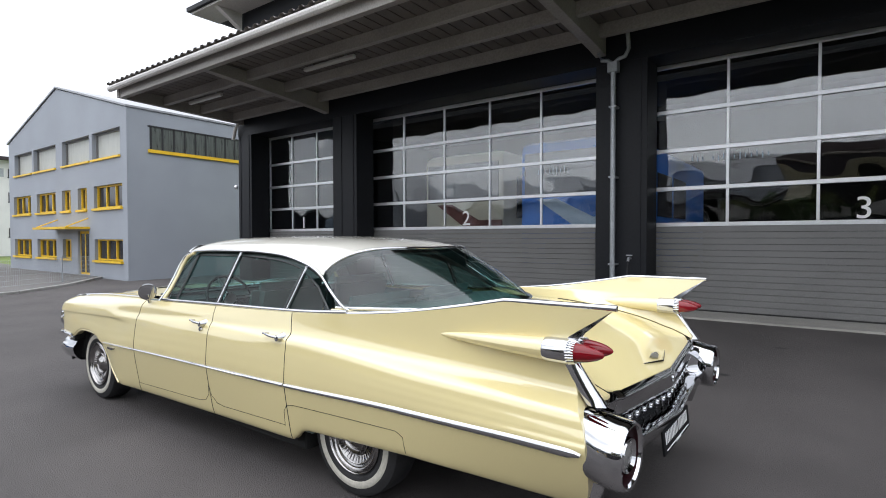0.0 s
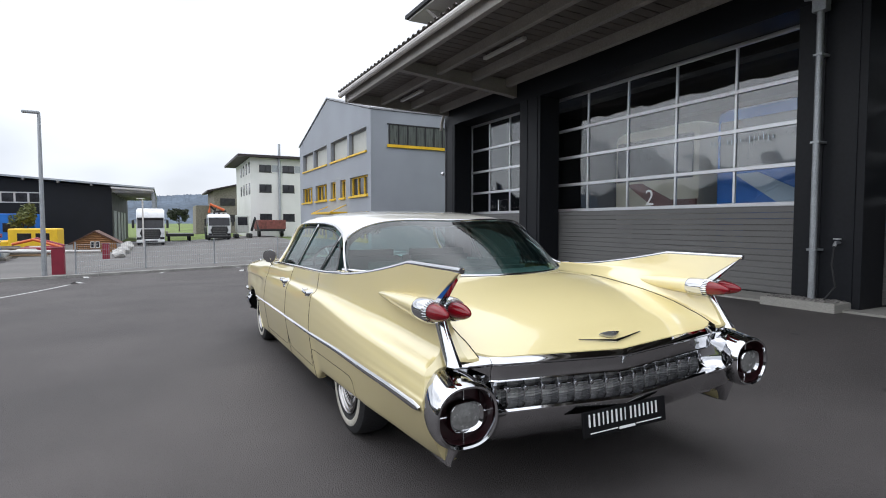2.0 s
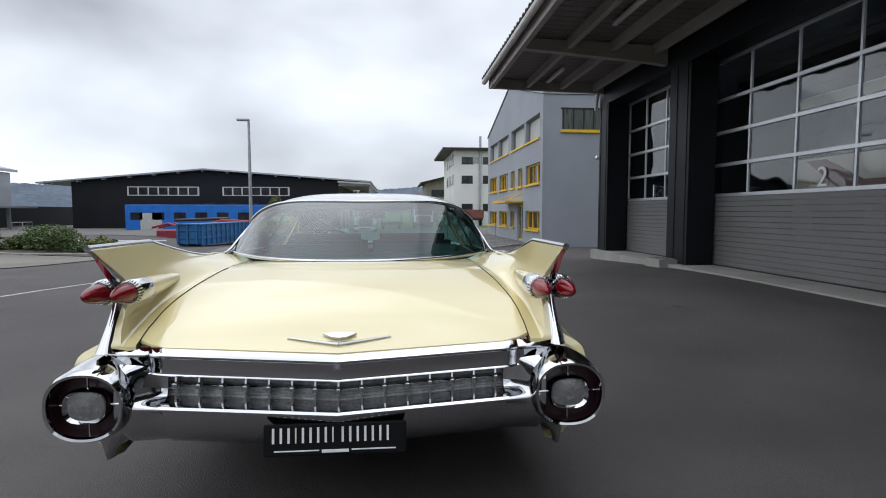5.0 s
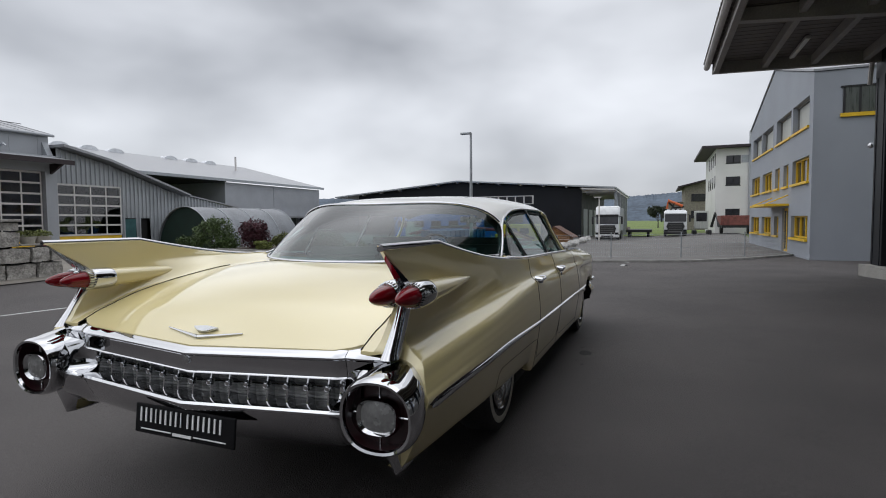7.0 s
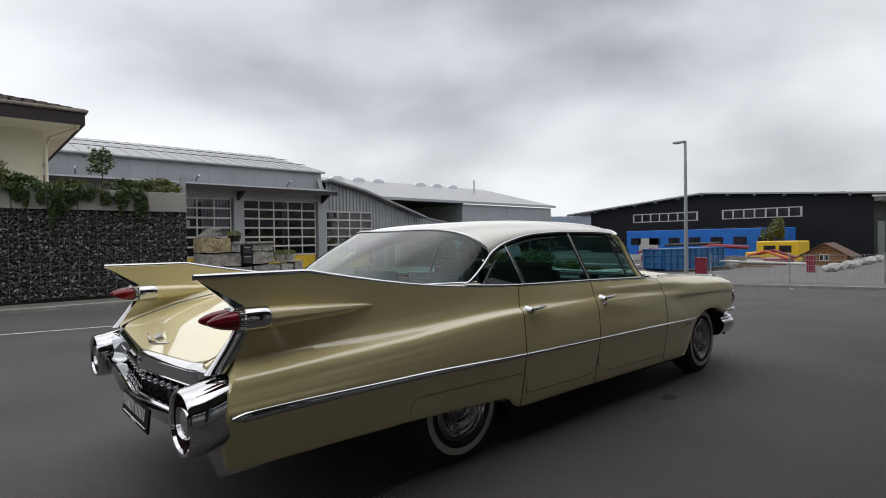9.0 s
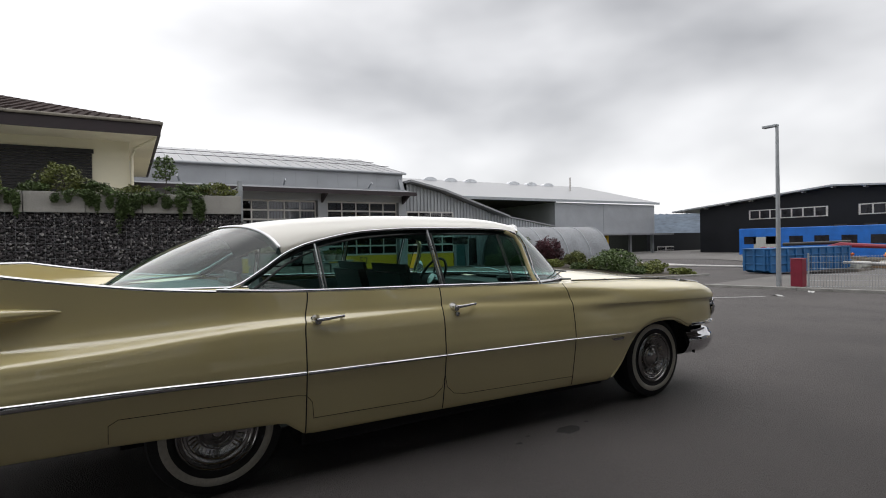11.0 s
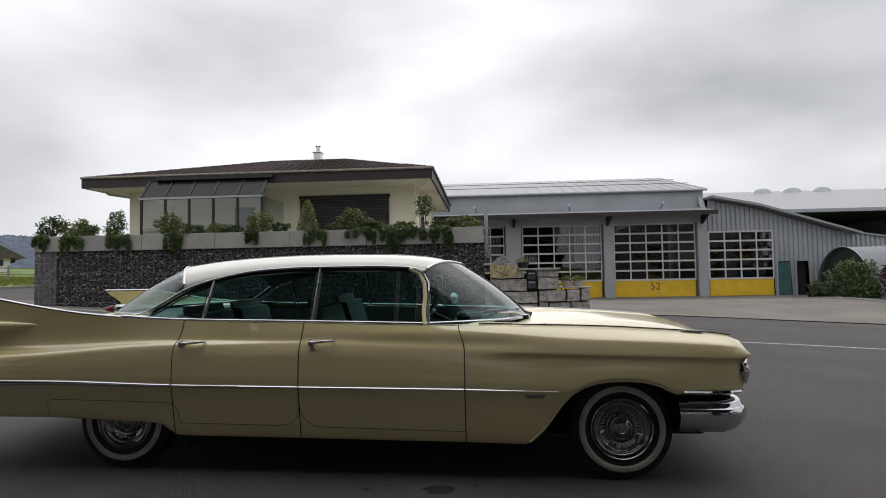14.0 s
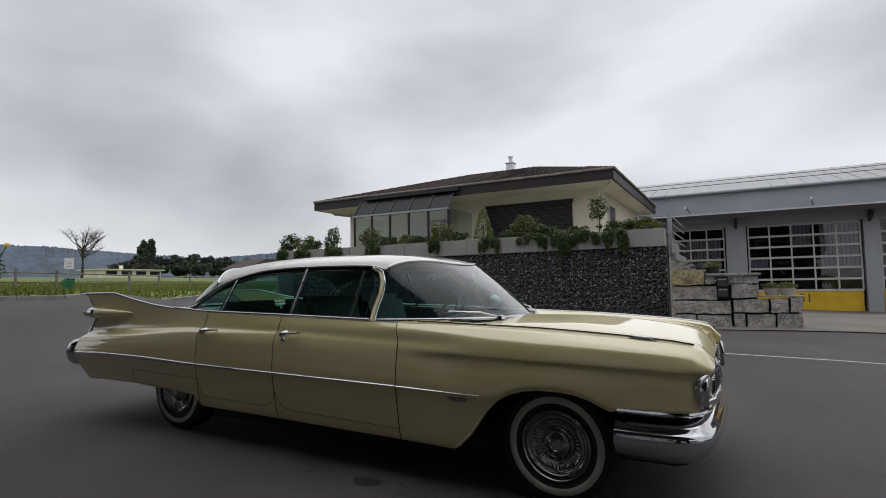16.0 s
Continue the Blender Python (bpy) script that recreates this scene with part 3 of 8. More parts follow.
part("hose", tube(bmesh.new(), [(0, 0.13, -0.04), (0.02, 0.14, -0.3), (-0.04, 0.15, -0.6), (0.08, 0.2, -0.8), (0.2, 0.25, -0.85)], 0.012, 6), BLACK, tap, smooth=40)
spot = thing("wall_spot", "small round white sensor lamp on the dark wall", "wall lamp", (12.45, WF, 3.0))
part("shade", lathe(bmesh.new(), [(0, 0), (0.06, 0), (0.07, 0.05), (0.03, 0.09), (0, 0.1)], 12, pose(0, 0, 0, -90, 0, 0)), ALU, spot, smooth=40)


def bus(name, at, paint, label, length, yaw, stripe):
    b = thing(name, label, "bus", at)
    b.rotation_euler.z = radians(yaw)
    part("body", box(bmesh.new(), -1.2, 1.2, -length, 0, 0.35, 3.35, 0.18), paint, b, smooth=40)
    part("windscreen", box(bmesh.new(), -1.05, 1.05, -0.02, 0.03, 2.15, 3.1, 0.02), PANE_FAR, b)
    part("bumper", box(bmesh.new(), -1.2, 1.2, -0.05, 0.1, 0.35, 0.65, 0.05), BLACK, b)
    for s in (-0.85, 0.85):
        part("headlight", lathe(bmesh.new(), [(0.14, 0), (0.12, 0.04), (0, 0.05)], 14, pose(s, 0.01, 0.95, -90, 0, 0)), ALU, b)
        for y in (-1.2, -length + 1.2):
            part("wheel", lathe(bmesh.new(), [(0, -0.12), (0.4, -0.12), (0.42, 0), (0.4, 0.12), (0, 0.12)], 18, pose(1.28 * s, y, 0.42, 0, 90, 0)), BLACK, b)
    for s in (-1, 1):
        for k in range(3):
            part("side_window", box(bmesh.new(), s * 1.2 - 0.012, s * 1.2 + 0.012, -1.9 - 1.5 * k, -0.6 - 1.5 * k, 1.75, 2.75, 0.01), PANE_FAR, b)
    part("front_grille", box(bmesh.new(), -0.55, 0.55, 0.0, 0.035, 0.8, 1.25, 0.02), BLACK, b)
    part("front_stripe", prism(bmesh.new(), [(-1.15, 1.45), (-0.2, 1.45), (0.75, 2.1), (0.3, 2.1), (-0.5, 1.7), (-1.15, 1.7)], "y", 0.0, 0.03), stripe, b)
    return b


bus("party_bus", (2.35, -7.6, G0), BUS_BLUE, "blue party bus parked inside the workshop", 7.5, 0, FADED)
bus("old_bus", (5.35, -8.0, G0), BEIGE, "beige vintage bus parked inside the workshop", 6.0, 0, RUST)


# ---- grey office building with yellow windows ----
def window(parent, at, w, h, frame, turn, sashes=2, recess=0.08, fill=None, sill=True):
    win = new("window")
    win.parent = parent
    win.location, win.rotation_euler = at, (0, 0, radians(turn))
    t = 0.07
    bm = bmesh.new()
    for q in ((0, w, 0, t), (0, w, h - t, h), (0, t, t, h - t), (w - t, w, t, h - t)):
        box(bm, q[0], q[1], -recess, 0.02, q[2], q[3])
    for k in range(1, sashes):
        c = w * k / sashes
        box(bm, c - t / 2, c + t / 2, -recess, 0.015, t, h - t)
    part("frame", bm, frame, win)
    part("pane", box(bmesh.new(), t, w - t, -recess, -recess + 0.03, t, h - t), fill or PANE_FAR, win)
    if sill:
        part("sill", box(bmesh.new(), -0.05, w + 0.05, -0.02, 0.12, -0.1, 0.0), frame, win)
    return win


def grey_office():
    root = thing("office_building", "grey rendered office building with yellow window frames", "building", kind="structure")
    x0, x1, y, g = 21.9, 37.3, -7.27, -0.45
    body = prism(bmesh.new(), [(x0, g), (x1, g), (x1, 6.98), (29.7, 9.0), (x0, 6.98)], "y", -24, y - 0.30)
    part("wall", body, GREY_WALL, root)
    high = ((36.3, 33.4), (33.15, 29.9), (29.05, 25.75), (25.45, 22.55))
    rows = [(z, h, (((36.5, 33.65, 3), (32.75, 30.0, 3), (29.15, 28.05, 2), (25.3, 22.4, 3)) + (((27.15, 26.1, 2),) if z > 1 else ()))) for z, h in ((2.82, 1.02), (0.47, 0.95))]
    holes = [(b, a, 5.05, 6.25) for a, b in high] + [(b, a, z, z + h) for z, h, ws in rows for a, b, _ in ws] + [(25.9, 27.2, g + 0.1, 1.8)]
    cuts = sorted({x0, x1, 29.7} | {v for q in holes for v in q[:2]})
    bm = bmesh.new()
    for a, b in zip(cuts, cuts[1:]):
        z = g
        for h0, h1 in sorted((q[2], q[3]) for q in holes if q[0] <= a + 1e-4 and q[1] >= b - 1e-4):
            box(bm, a, b, y - 0.30, y, z, h0)
            z = h1
        ta, tb = (6.98 + 2.02 * (1 - abs(v - 29.7) / (7.8 if v < 29.7 else 7.6)) for v in (a, b))
        prism(bm, [(a, z), (b, z), (b, tb), (a, ta)], "y", y - 0.30, y)
    bmesh.ops.remove_doubles(bm, verts=bm.verts, dist=0.0005)
    part("front_wall", bm, GREY_WALL, root)
    for a, b in (((x0 - 0.05, 7.0), (29.7, 9.05)), ((29.7, 9.05), (x1 + 0.15, 7.0))):
        part("roof", prism(bmesh.new(), [a, b, (b[0], b[1] + 0.085), (a[0], a[1] + 0.085)], "y", -24.1, y + 0.06), ROOF_METAL, root)
    part("plinth", box(bmesh.new(), x0 - 0.03, x1, y - 1, y + 0.03, g, -0.25), GREY_WALL, root)
    part("corner_trim", box(bmesh.new(), x0 - 0.02, x0 + 0.06, y - 0.06, y + 0.02, -0.1, 6.95), GREY_WALL, root)
    for a, b in high:
        window(root, (b, y - 0.2, 5.05), a - b, 1.2, DOOR_GREY, 0, 1, 0.08, BLIND, False)
        part("yellow_sill", box(bmesh.new(), b - 0.03, a + 0.03, y - 0.2, y + 0.08, 4.96, 5.05), YELLOW, root)
    for z, h, ws in rows:
        for a, b, n in ws:
            window(root, (b, y - 0.16, z), a - b, h, YELLOW, 0, n, 0.08, None, False)
            part("yellow_sill", box(bmesh.new(), b - 0.04, a + 0.04, y - 0.16, y + 0.1, z - 0.1, z), YELLOW, root)
    d = new("door")
    d.parent = root
    part("door_frame", box(bmesh.new(), 25.9, 27.2, y - 0.16, y - 0.1, -0.35, 1.8), YELLOW, d)
    part("door_pane", box(bmesh.new(), 26.02, 27.08, y - 0.1, y - 0.085, -0.15, 1.68), PANE_FAR, d)
    part("door_bar", box(bmesh.new(), 26.5, 26.6, y - 0.085, y - 0.07, -0.15, 1.68), YELLOW, d)
    part("porch_roof", box(bmesh.new(), 25.8, 30.0, y, y + 1.0, 1.9, 2.0), YELLOW, root)
    for x in (26.0, 29.8):
        part("porch_strut", tube(bmesh.new(), [(x, y, 2.4), (x, y + 0.9, 2.0)], 0.03, 6), YELLOW, root)
    part("band_window", box(bmesh.new(), x0 - 0.02, x0 + 0.05, -14.4, -8.2, 5.32, 6.3), BAND, root)
    for k in range(13):
        part("band_mullion", box(bmesh.new(), x0 - 0.03, x0 - 0.018, -8.28 - k * 0.5, -8.2 - k * 0.5, 5.32, 6.3), BLACK, root)
    part("band_frame", box(bmesh.new(), x0 - 0.05, x0, -14.5, -8.12, 6.3, 6.36), BLACK, root)
    part("band_sill", box(bmesh.new(), x0 - 0.08, x0, -14.5, -8.12, 5.18, 5.32), YELLOW, root)


grey_office()


# ---- white house, brown house, dark hall ----
def white_block():
    root = thing("apartment_building", "white three-storey building with a flat overhanging roof", "building", kind="structure")
    x, y0, y1, top = 66, -7.7, -24, 9.4
    part("wall", box(bmesh.new(), x, x + 14, y1, y0, -0.8, top), WHITE_WALL, root)
    part("roof", box(bmesh.new(), x - 0.9, x + 15, y1 - 1, y0 + 1.5, top + 0.002, top + 0.28), DARK_WOOD, root)
    for z, h in ((7.7, 0.85), (5.2, 0.95), (1.6, 0.9)):
        for y in (-8.75, -11.55, -14.6, -18, -21):
            window(root, (x, y, z), 1.45, h, BLACK, -90, 2, 0.05)
        if z > 7:
            for y in (-10.25, -13.05):
                part("wall_panel", box(bmesh.new(), x - 0.02, x, y - 1.2, y - 0.02, z, z + h), STEEL, root)
    for z in (7.6, 5.0):
        for k in range(4):
            window(root, (x + 1.2 + 2.6 * k, y0, z), 0.9, 1.3, BLACK, 180, 1, 0.05)
    part("flue", tube(bmesh.new(), [(x - 0.2, -11.15, 0), (x - 0.2, -11.15, 11.2)], 0.16, 10), STEEL, root)
    b = thing("brown_building", "brown timber-clad building with a sloping roof", "building", kind="structure")
    part("wall", prism(bmesh.new(), [(-9.5, -0.8), (-5.5, -0.8), (-5.5, 6.6), (-9.5, 7.6)], "x", 92, 104), GREYWOOD, b)
    part("roof", prism(bmesh.new(), [(-10, 7.75), (-4.5, 6.4), (-4.5, 6.65), (-10, 8.0)], "x", 91, 105), DARK_WOOD, b)
    part("annex", box(bmesh.new(), 96, 106, -5.5, -3.0, -0.8, 4.3), GREYWOOD, b)
    for z in (1.5, 4.2):
        part("window", box(bmesh.new(), 91.9, 92, -8.8, -6.5, z, z + 1.2), PANE_FAR, b)


white_block()


def dark_hall():
    root = thing("dark_hall", "wide anthracite hall with strip windows and a low gable", "hall", kind="structure")
    x, g = 58, -1.6
    bm = prism(bmesh.new(), [(34.9, g), (6.3, g), (6.3, 4.85), (20.8, 5.95), (34.9, 4.67)], "x", x, x + 26)
    part("wall", bm, ANTHRACITE, root)
    for a, b in (((38.0, 4.44), (20.8, 6.0)), ((20.8, 6.0), (2.6, 4.72))):
        part("roof", prism(bmesh.new(), [a, b, (b[0], b[1] + 0.16), (a[0], a[1] + 0.16)], "x", x - 0.9, x + 27), STEEL, root)
    part("canopy_soffit", prism(bmesh.new(), [(6.3, 4.70), (6.3, 4.86), (2.7, 4.70), (2.7, 4.5)], "x", x - 0.8, x + 26), WHITE_STEEL, root)
    for k in range(7):
        part("canopy_rib", prism(bmesh.new(), [(6.3, 4.35), (6.3, 4.70), (2.8, 4.5), (2.8, 4.4)], "x", x + 0.2 + 3.6 * k, x + 0.4 + 3.6 * k), WHITE_STEEL, root)
    k = 36.5
    while k > 7:
        part("rafter_tip", box(bmesh.new(), x - 0.7, x, k - 0.08, k + 0.08, 4.33 + (38.5 - k) * 0.092 - 0.1 if k > 20.8 else 5.95 - (20.8 - k) * 0.071 - 0.1, 4.33 + (38.5 - k) * 0.092 + 0.08 if k > 20.8 else 5.95 - (20.8 - k) * 0.071 + 0.05), WHITE_STEEL, root)
        k -= 2.6
    for y0, y1 in ((18.9, 11.8), (29.0, 21.6)):
        n = 7
        part("window_frame", box(bmesh.new(), x - 0.06, x + 0.01, y1 - 0.1, y0 + 0.1, 3.2, 4.2), WHITE_STEEL, root)
        for i in range(n):
            w = (y0 - y1) / n
            part("window_pane", box(bmesh.new(), x - 0.09, x - 0.062, y1 + i * w + 0.08, y1 + (i + 1) * w - 0.08, 3.3, 4.1), PANE_FAR, root)
    for y in (20.0, 17.6, 15.2):
        part("vent", box(bmesh.new(), x - 0.05, x, y, y + 1.0, 1.9, 2.4), BLACK, root)
    for k in range(6):
        part("roof_unit", box(bmesh.new(), x + 4, x + 5, 9.2 + k * 0.45, 9.5 + k * 0.45, 5.2, 5.65), STEEL, root)
    for k in range(5):
        part("side_column", box(bmesh.new(), x + 1 + 5 * k, x + 1.3 + 5 * k, 2.6, 2.9, g, 4.5), STEEL, root)
    for k in range(4):
        part("side_gate", box(bmesh.new(), x + 1.6 + 5 * k, x + 5 + 5 * k, 6.25, 6.3, g, 2.6), STEEL, root)


dark_hall()


# ---- yard clutter before the hall ----
cab = thing("office_container", "long blue site container with small dark windows", "container", (50, 0, -0.9))
part("body", box(bmesh.new(), 0, 3, 11.0, 25.6, 0, 3.0, 0.05), BLUE, cab)
for k in range(7):
    part("window", box(bmesh.new(), -0.03, 0.01, 12.0 + 2.0 * k, 13.1 + 2.0 * k, 1.55, 2.25), PANE_FAR, cab)
part("door", box(bmesh.new(), -0.03, 0.01, 22.2, 24.2, 0.1, 2.2), BLIND, cab)
skip = thing("skip_container", "open blue steel skip with ribbed sides", "skip", (26.0, 11.4, grade(27, 11.4)))
skip.rotation_euler.z = radians(-4)
part("hull", prism(bmesh.new(), [(0.0, 0.18), (0.0, 1.22), (7.2, 1.22), (7.2, 0.18), (6.9, 0.05), (0.3, 0.05)], "y", -1.2, 0), SKIP_BLUE, skip)
for k in range(11):
    part("rib", box(bmesh.new(), 0.1 + k * 0.68, 0.2 + k * 0.68, -1.27, -1.2, 0.1, 1.2), SKIP_BLUE, skip)
for k in range(3):
    part("end_rib", box(bmesh.new(), -0.07, 0, -1.1 + k * 0.5, -1.0 + k * 0.5, 0.15, 1.2), SKIP_BLUE, skip)
for z in (0.45, 0.85, 1.18):
    part("side_band", box(bmesh.new(), -0.05, 7.25, -1.25, 0.05, z, z + 0.06, 0.01), SKIP_BLUE, skip)
for k, (a, b) in enumerate((((23.5, 14.6), (29, 13.2)), ((22.2, 17.0), (25.5, 14.4)))):
    ps = thing("ground_pole", "white pole resting low over the yard", "pole", (*a, grade(*a) + 0.06), group="yard poles")
    part("pole", tube(bmesh.new(), [(0, 0, 0.12), (b[0] - a[0], b[1] - a[1], grade(*b) - grade(*a) + 0.12)], 0.06, 8), WHITE_STEEL, ps)
    part("foot", box(bmesh.new(), -0.1, 0.1, -0.1, 0.1, -0.06, 0.08), STEEL, ps)
van = thing("yellow_cabin", "yellow site cabin with two dark windows", "cabin", (46, 0, grade(46, 10)))
part("body", box(bmesh.new(), 0, 3, 9.0, 12.0, 0, 1.65, 0.1), YELLOW, van)
for y in (9.5, 10.6):
    part("window", box(bmesh.new(), -0.02, 0.02, y, y + 0.85, 0.75, 1.3, 0.03), PANE_FAR, van)
part("bonnet", box(bmesh.new(), 0.2, 2.8, 12.0, 12.9, 0, 0.75, 0.1), YELLOW, van)
LOG = material("orange_log", (0.27, 0.135, 0.055), 0.75, grain=0.3, scale=4, stretch=(1, 0.2, 1))
PALE_STONE = material("pale_boulder", (0.40, 0.39, 0.37), 0.85, grain=0.3, scale=3, bump=0.4)
hut = thing("wooden_hut", "small log cabin with a shingled gable roof", "hut", (40, 6.05, grade(40, 6) + 0.0))
part("wall", prism(bmesh.new(), [(-1.12, 0), (1.12, 0), (1.12, 0.80), (0, 1.45), (-1.12, 0.80)], "x", 0, 2.4), LOG, hut)
for s in (-1, 1):
    part("roof_side", prism(bmesh.new(), [(0, 1.47), (s * 1.5, 0.60), (s * 1.5, 0.66), (0, 1.56)], "x", -0.22, 2.7), BROWN_TILE, hut)
    part("corner_logs", box(bmesh.new(), -0.12, 0.12, s * 1.15 - 0.08, s * 1.15 + 0.08, 0, 0.82, 0.02), LOG, hut)
for k in range(11):
    half = 1.2 if k < 6 else 1.12 * (1.45 - (0.07 + 0.13 * k)) / 0.65
    part("log", tube(bmesh.new(), [(-0.03, -half, 0.07 + 0.13 * k), (-0.03, half, 0.07 + 0.13 * k)], 0.062, 8), LOG, hut, smooth=50)
for s in (-0.24, 0.06):
    part("window_frame", box(bmesh.new(), -0.115, -0.09, s - 0.03, s + 0.21, 0.36, 0.82), WHITE_STEEL, hut)
    part("window_pane", box(bmesh.new(), -0.125, -0.116, s + 0.01, s + 0.17, 0.42, 0.76), PANE_FAR, hut)
r = random.Random(17)
for k in range(13):
    f = k / 12
    x, y = 32.6 + 16.5 * f, 4.15 + 0.45 * f + r.uniform(-0.2, 0.2)
    stone = bmesh.new()
    bmesh.ops.create_icosphere(stone, subdivisions=2, radius=0.34)
    for v in stone.verts:
        v.co = Vector((v.co.x * 1.2, v.co.y, v.co.z * 0.75)) + 0.13 * noise.noise_vector(v.co * 3 + Vector((k * 3.1, 0, 0)))
    es = thing("edge_stone", "pale rough boulder lying along the edge of the lorry yard", "boulder", (x, y, grade(x, y) + 0.24), group="edge boulders")
    part("boulder", stone, PALE_STONE, es)
rg = random.Random(11)
for k in range(16):
    x, y = rg.uniform(34, 44), rg.uniform(8.6, 16.0)
    z = grade(x, y)
    kind = k % 3
    if kind == 0:
        t = thing("timber_stack", "stack of weathered planks on the ground", "timber", (x, y, z), group="timber stacks")
        for i in range(7):
            part("plank", box(bmesh.new(), -0.4 + 0.1 * (i % 3), 0.1 * (i % 3) - 0.05, -1.4 + rg.uniform(0, 0.3), 1.3, 0.12 * (i // 2), 0.12 * (i // 2) + 0.09), WOOD if i % 2 else GREYWOOD, t)
    elif kind == 1:
        t = thing("scaffold_parts", "red machine parts heaped on the ground", "machine parts", (x, y, z), group="machine parts")
        part("frame", box(bmesh.new(), -0.5, 0.5, -0.9, 0.9, 0, 0.5, 0.04), RED, t)
        part("bar", tube(bmesh.new(), [(-0.4, -1.3, 0.5), (0.2, 0.3, 1.0), (0, 1.4, 0.7)], 0.09, 8), RED if k % 2 else ORANGE, t)
    else:
        t = thing("pallet", "grey pallet with sacks on it", "pallet", (x, y, z), group="pallets")
        part("deck", box(bmesh.new(), -0.4, 0.4, -0.6, 0.6, 0, 0.14), GREYWOOD, t)
        part("sack", box(bmesh.new(), -0.35, 0.35, -0.5, 0.5, 0.142, 0.5, 0.1), BLIND, t)
crane = thing("loading_crane", "red folded loading crane with a boom", "crane", (44, 15.5, grade(44, 15)))
part("base", box(bmesh.new(), -0.6, 0.6, -0.8, 0.8, 0, 0.9, 0.08), RED, crane)
part("boom", tube(bmesh.new(), [(0, 0.6, 0.7), (0, -0.8, 1.15), (0, -3.6, 1.0)], 0.22, 8, 0.14), RED, crane)
part("arm", tube(bmesh.new(), [(0.2, -1.4, 1.35), (0.2, 3.2, 1.2)], 0.13, 8), BLACK, crane)
for x, y in ((17.7, 4.92), (31, 4.7)):
    p = thing("red_bollard", "dark red steel post beside the street lamp", "bollard", (x, y, grade(x, y)), group="red posts")
    part("post", box(bmesh.new(), -0.14, 0.14, -0.17, 0.17, 0, 0.92, 0.015), RED, p)
    part("cap", box(bmesh.new(), -0.15, 0.15, -0.18, 0.18, 0.92, 0.95, 0.01), RED, p)
bar = thing("barrier_pole", "white barrier pole lying between the red posts", "barrier", (31.5, 5.0, grade(31.5, 6) + 0.5))
part("pole", tube(bmesh.new(), [(0, 0, 0), (1.0, 6, 0.05)], 0.07, 8), WHITE_STEEL, bar)
part("stand", box(bmesh.new(), 0.9, 1.1, 5.9, 6.1, -0.6, 0.0), STEEL, bar)

lamp = thing("street_lamp", "slim grey street lamp with a flat head", "street lamp", (17.1, 5.2, grade(17.1, 5.2)))
part("post", tube(bmesh.new(), [(0, 0, 0), (0, 0, 2.6), (0, 0, 5.1)], 0.075, 12, 0.045), STEEL, lamp, smooth=40)
part("foot", box(bmesh.new(), -0.16, 0.16, -0.16, 0.16, 0, 0.05, 0.01), KERB, lamp)
part("head", box(bmesh.new(), -0.09, 0.09, -0.02, 0.42, 5.06, 5.14, 0.02), STEEL, lamp)
lamp2 = thing("yard_lamp", "slender pale lamp post in the lorry yard", "street lamp", (48, 3.4, grade(48, 3.4)))
part("post", tube(bmesh.new(), [(0, 0, 0), (0, 0, 4.1)], 0.06, 8), WHITE_STEEL, lamp2)
part("head", box(bmesh.new(), -0.1, 0.1, -0.2, 0.45, 4.06, 4.15), WHITE_STEEL, lamp2)

mesh_fence = thing("mesh_fence", "low wire mesh fence with steel posts along the kerb", "fence")
FL = [(17.2, 4.4), (19.0, 2.5), (20.1, 0.1), (21.2, -2.6), (22.6, -5.1), (24.6, -7.0)]
for (ax, ay), (bx, by) in zip(FL, FL[1:]):
    za, zb = grade(ax, ay) + 0.07, grade(bx, by) + 0.07
    part("post", tube(bmesh.new(), [(ax, ay, za), (ax, ay, za + 1.05)], 0.025, 8), STEEL, mesh_fence)
    bm = bmesh.new()
    n = 34
    for k in range(n + 1):
        f = k / n
        x, y, z = ax + (bx - ax) * f, ay + (by - ay) * f, za + (zb - za) * f
        tube(bm, [(x, y, z), (x, y, z + 0.98)], 0.0035, 3, cap=False)
    for k in range(6):
        z = 0.05 + 0.18 * k
        tube(bm, [(ax, ay, za + z), (bx, by, zb + z)], 0.004, 3, cap=False)
    part("wire_panel", bm, STEEL, mesh_fence)


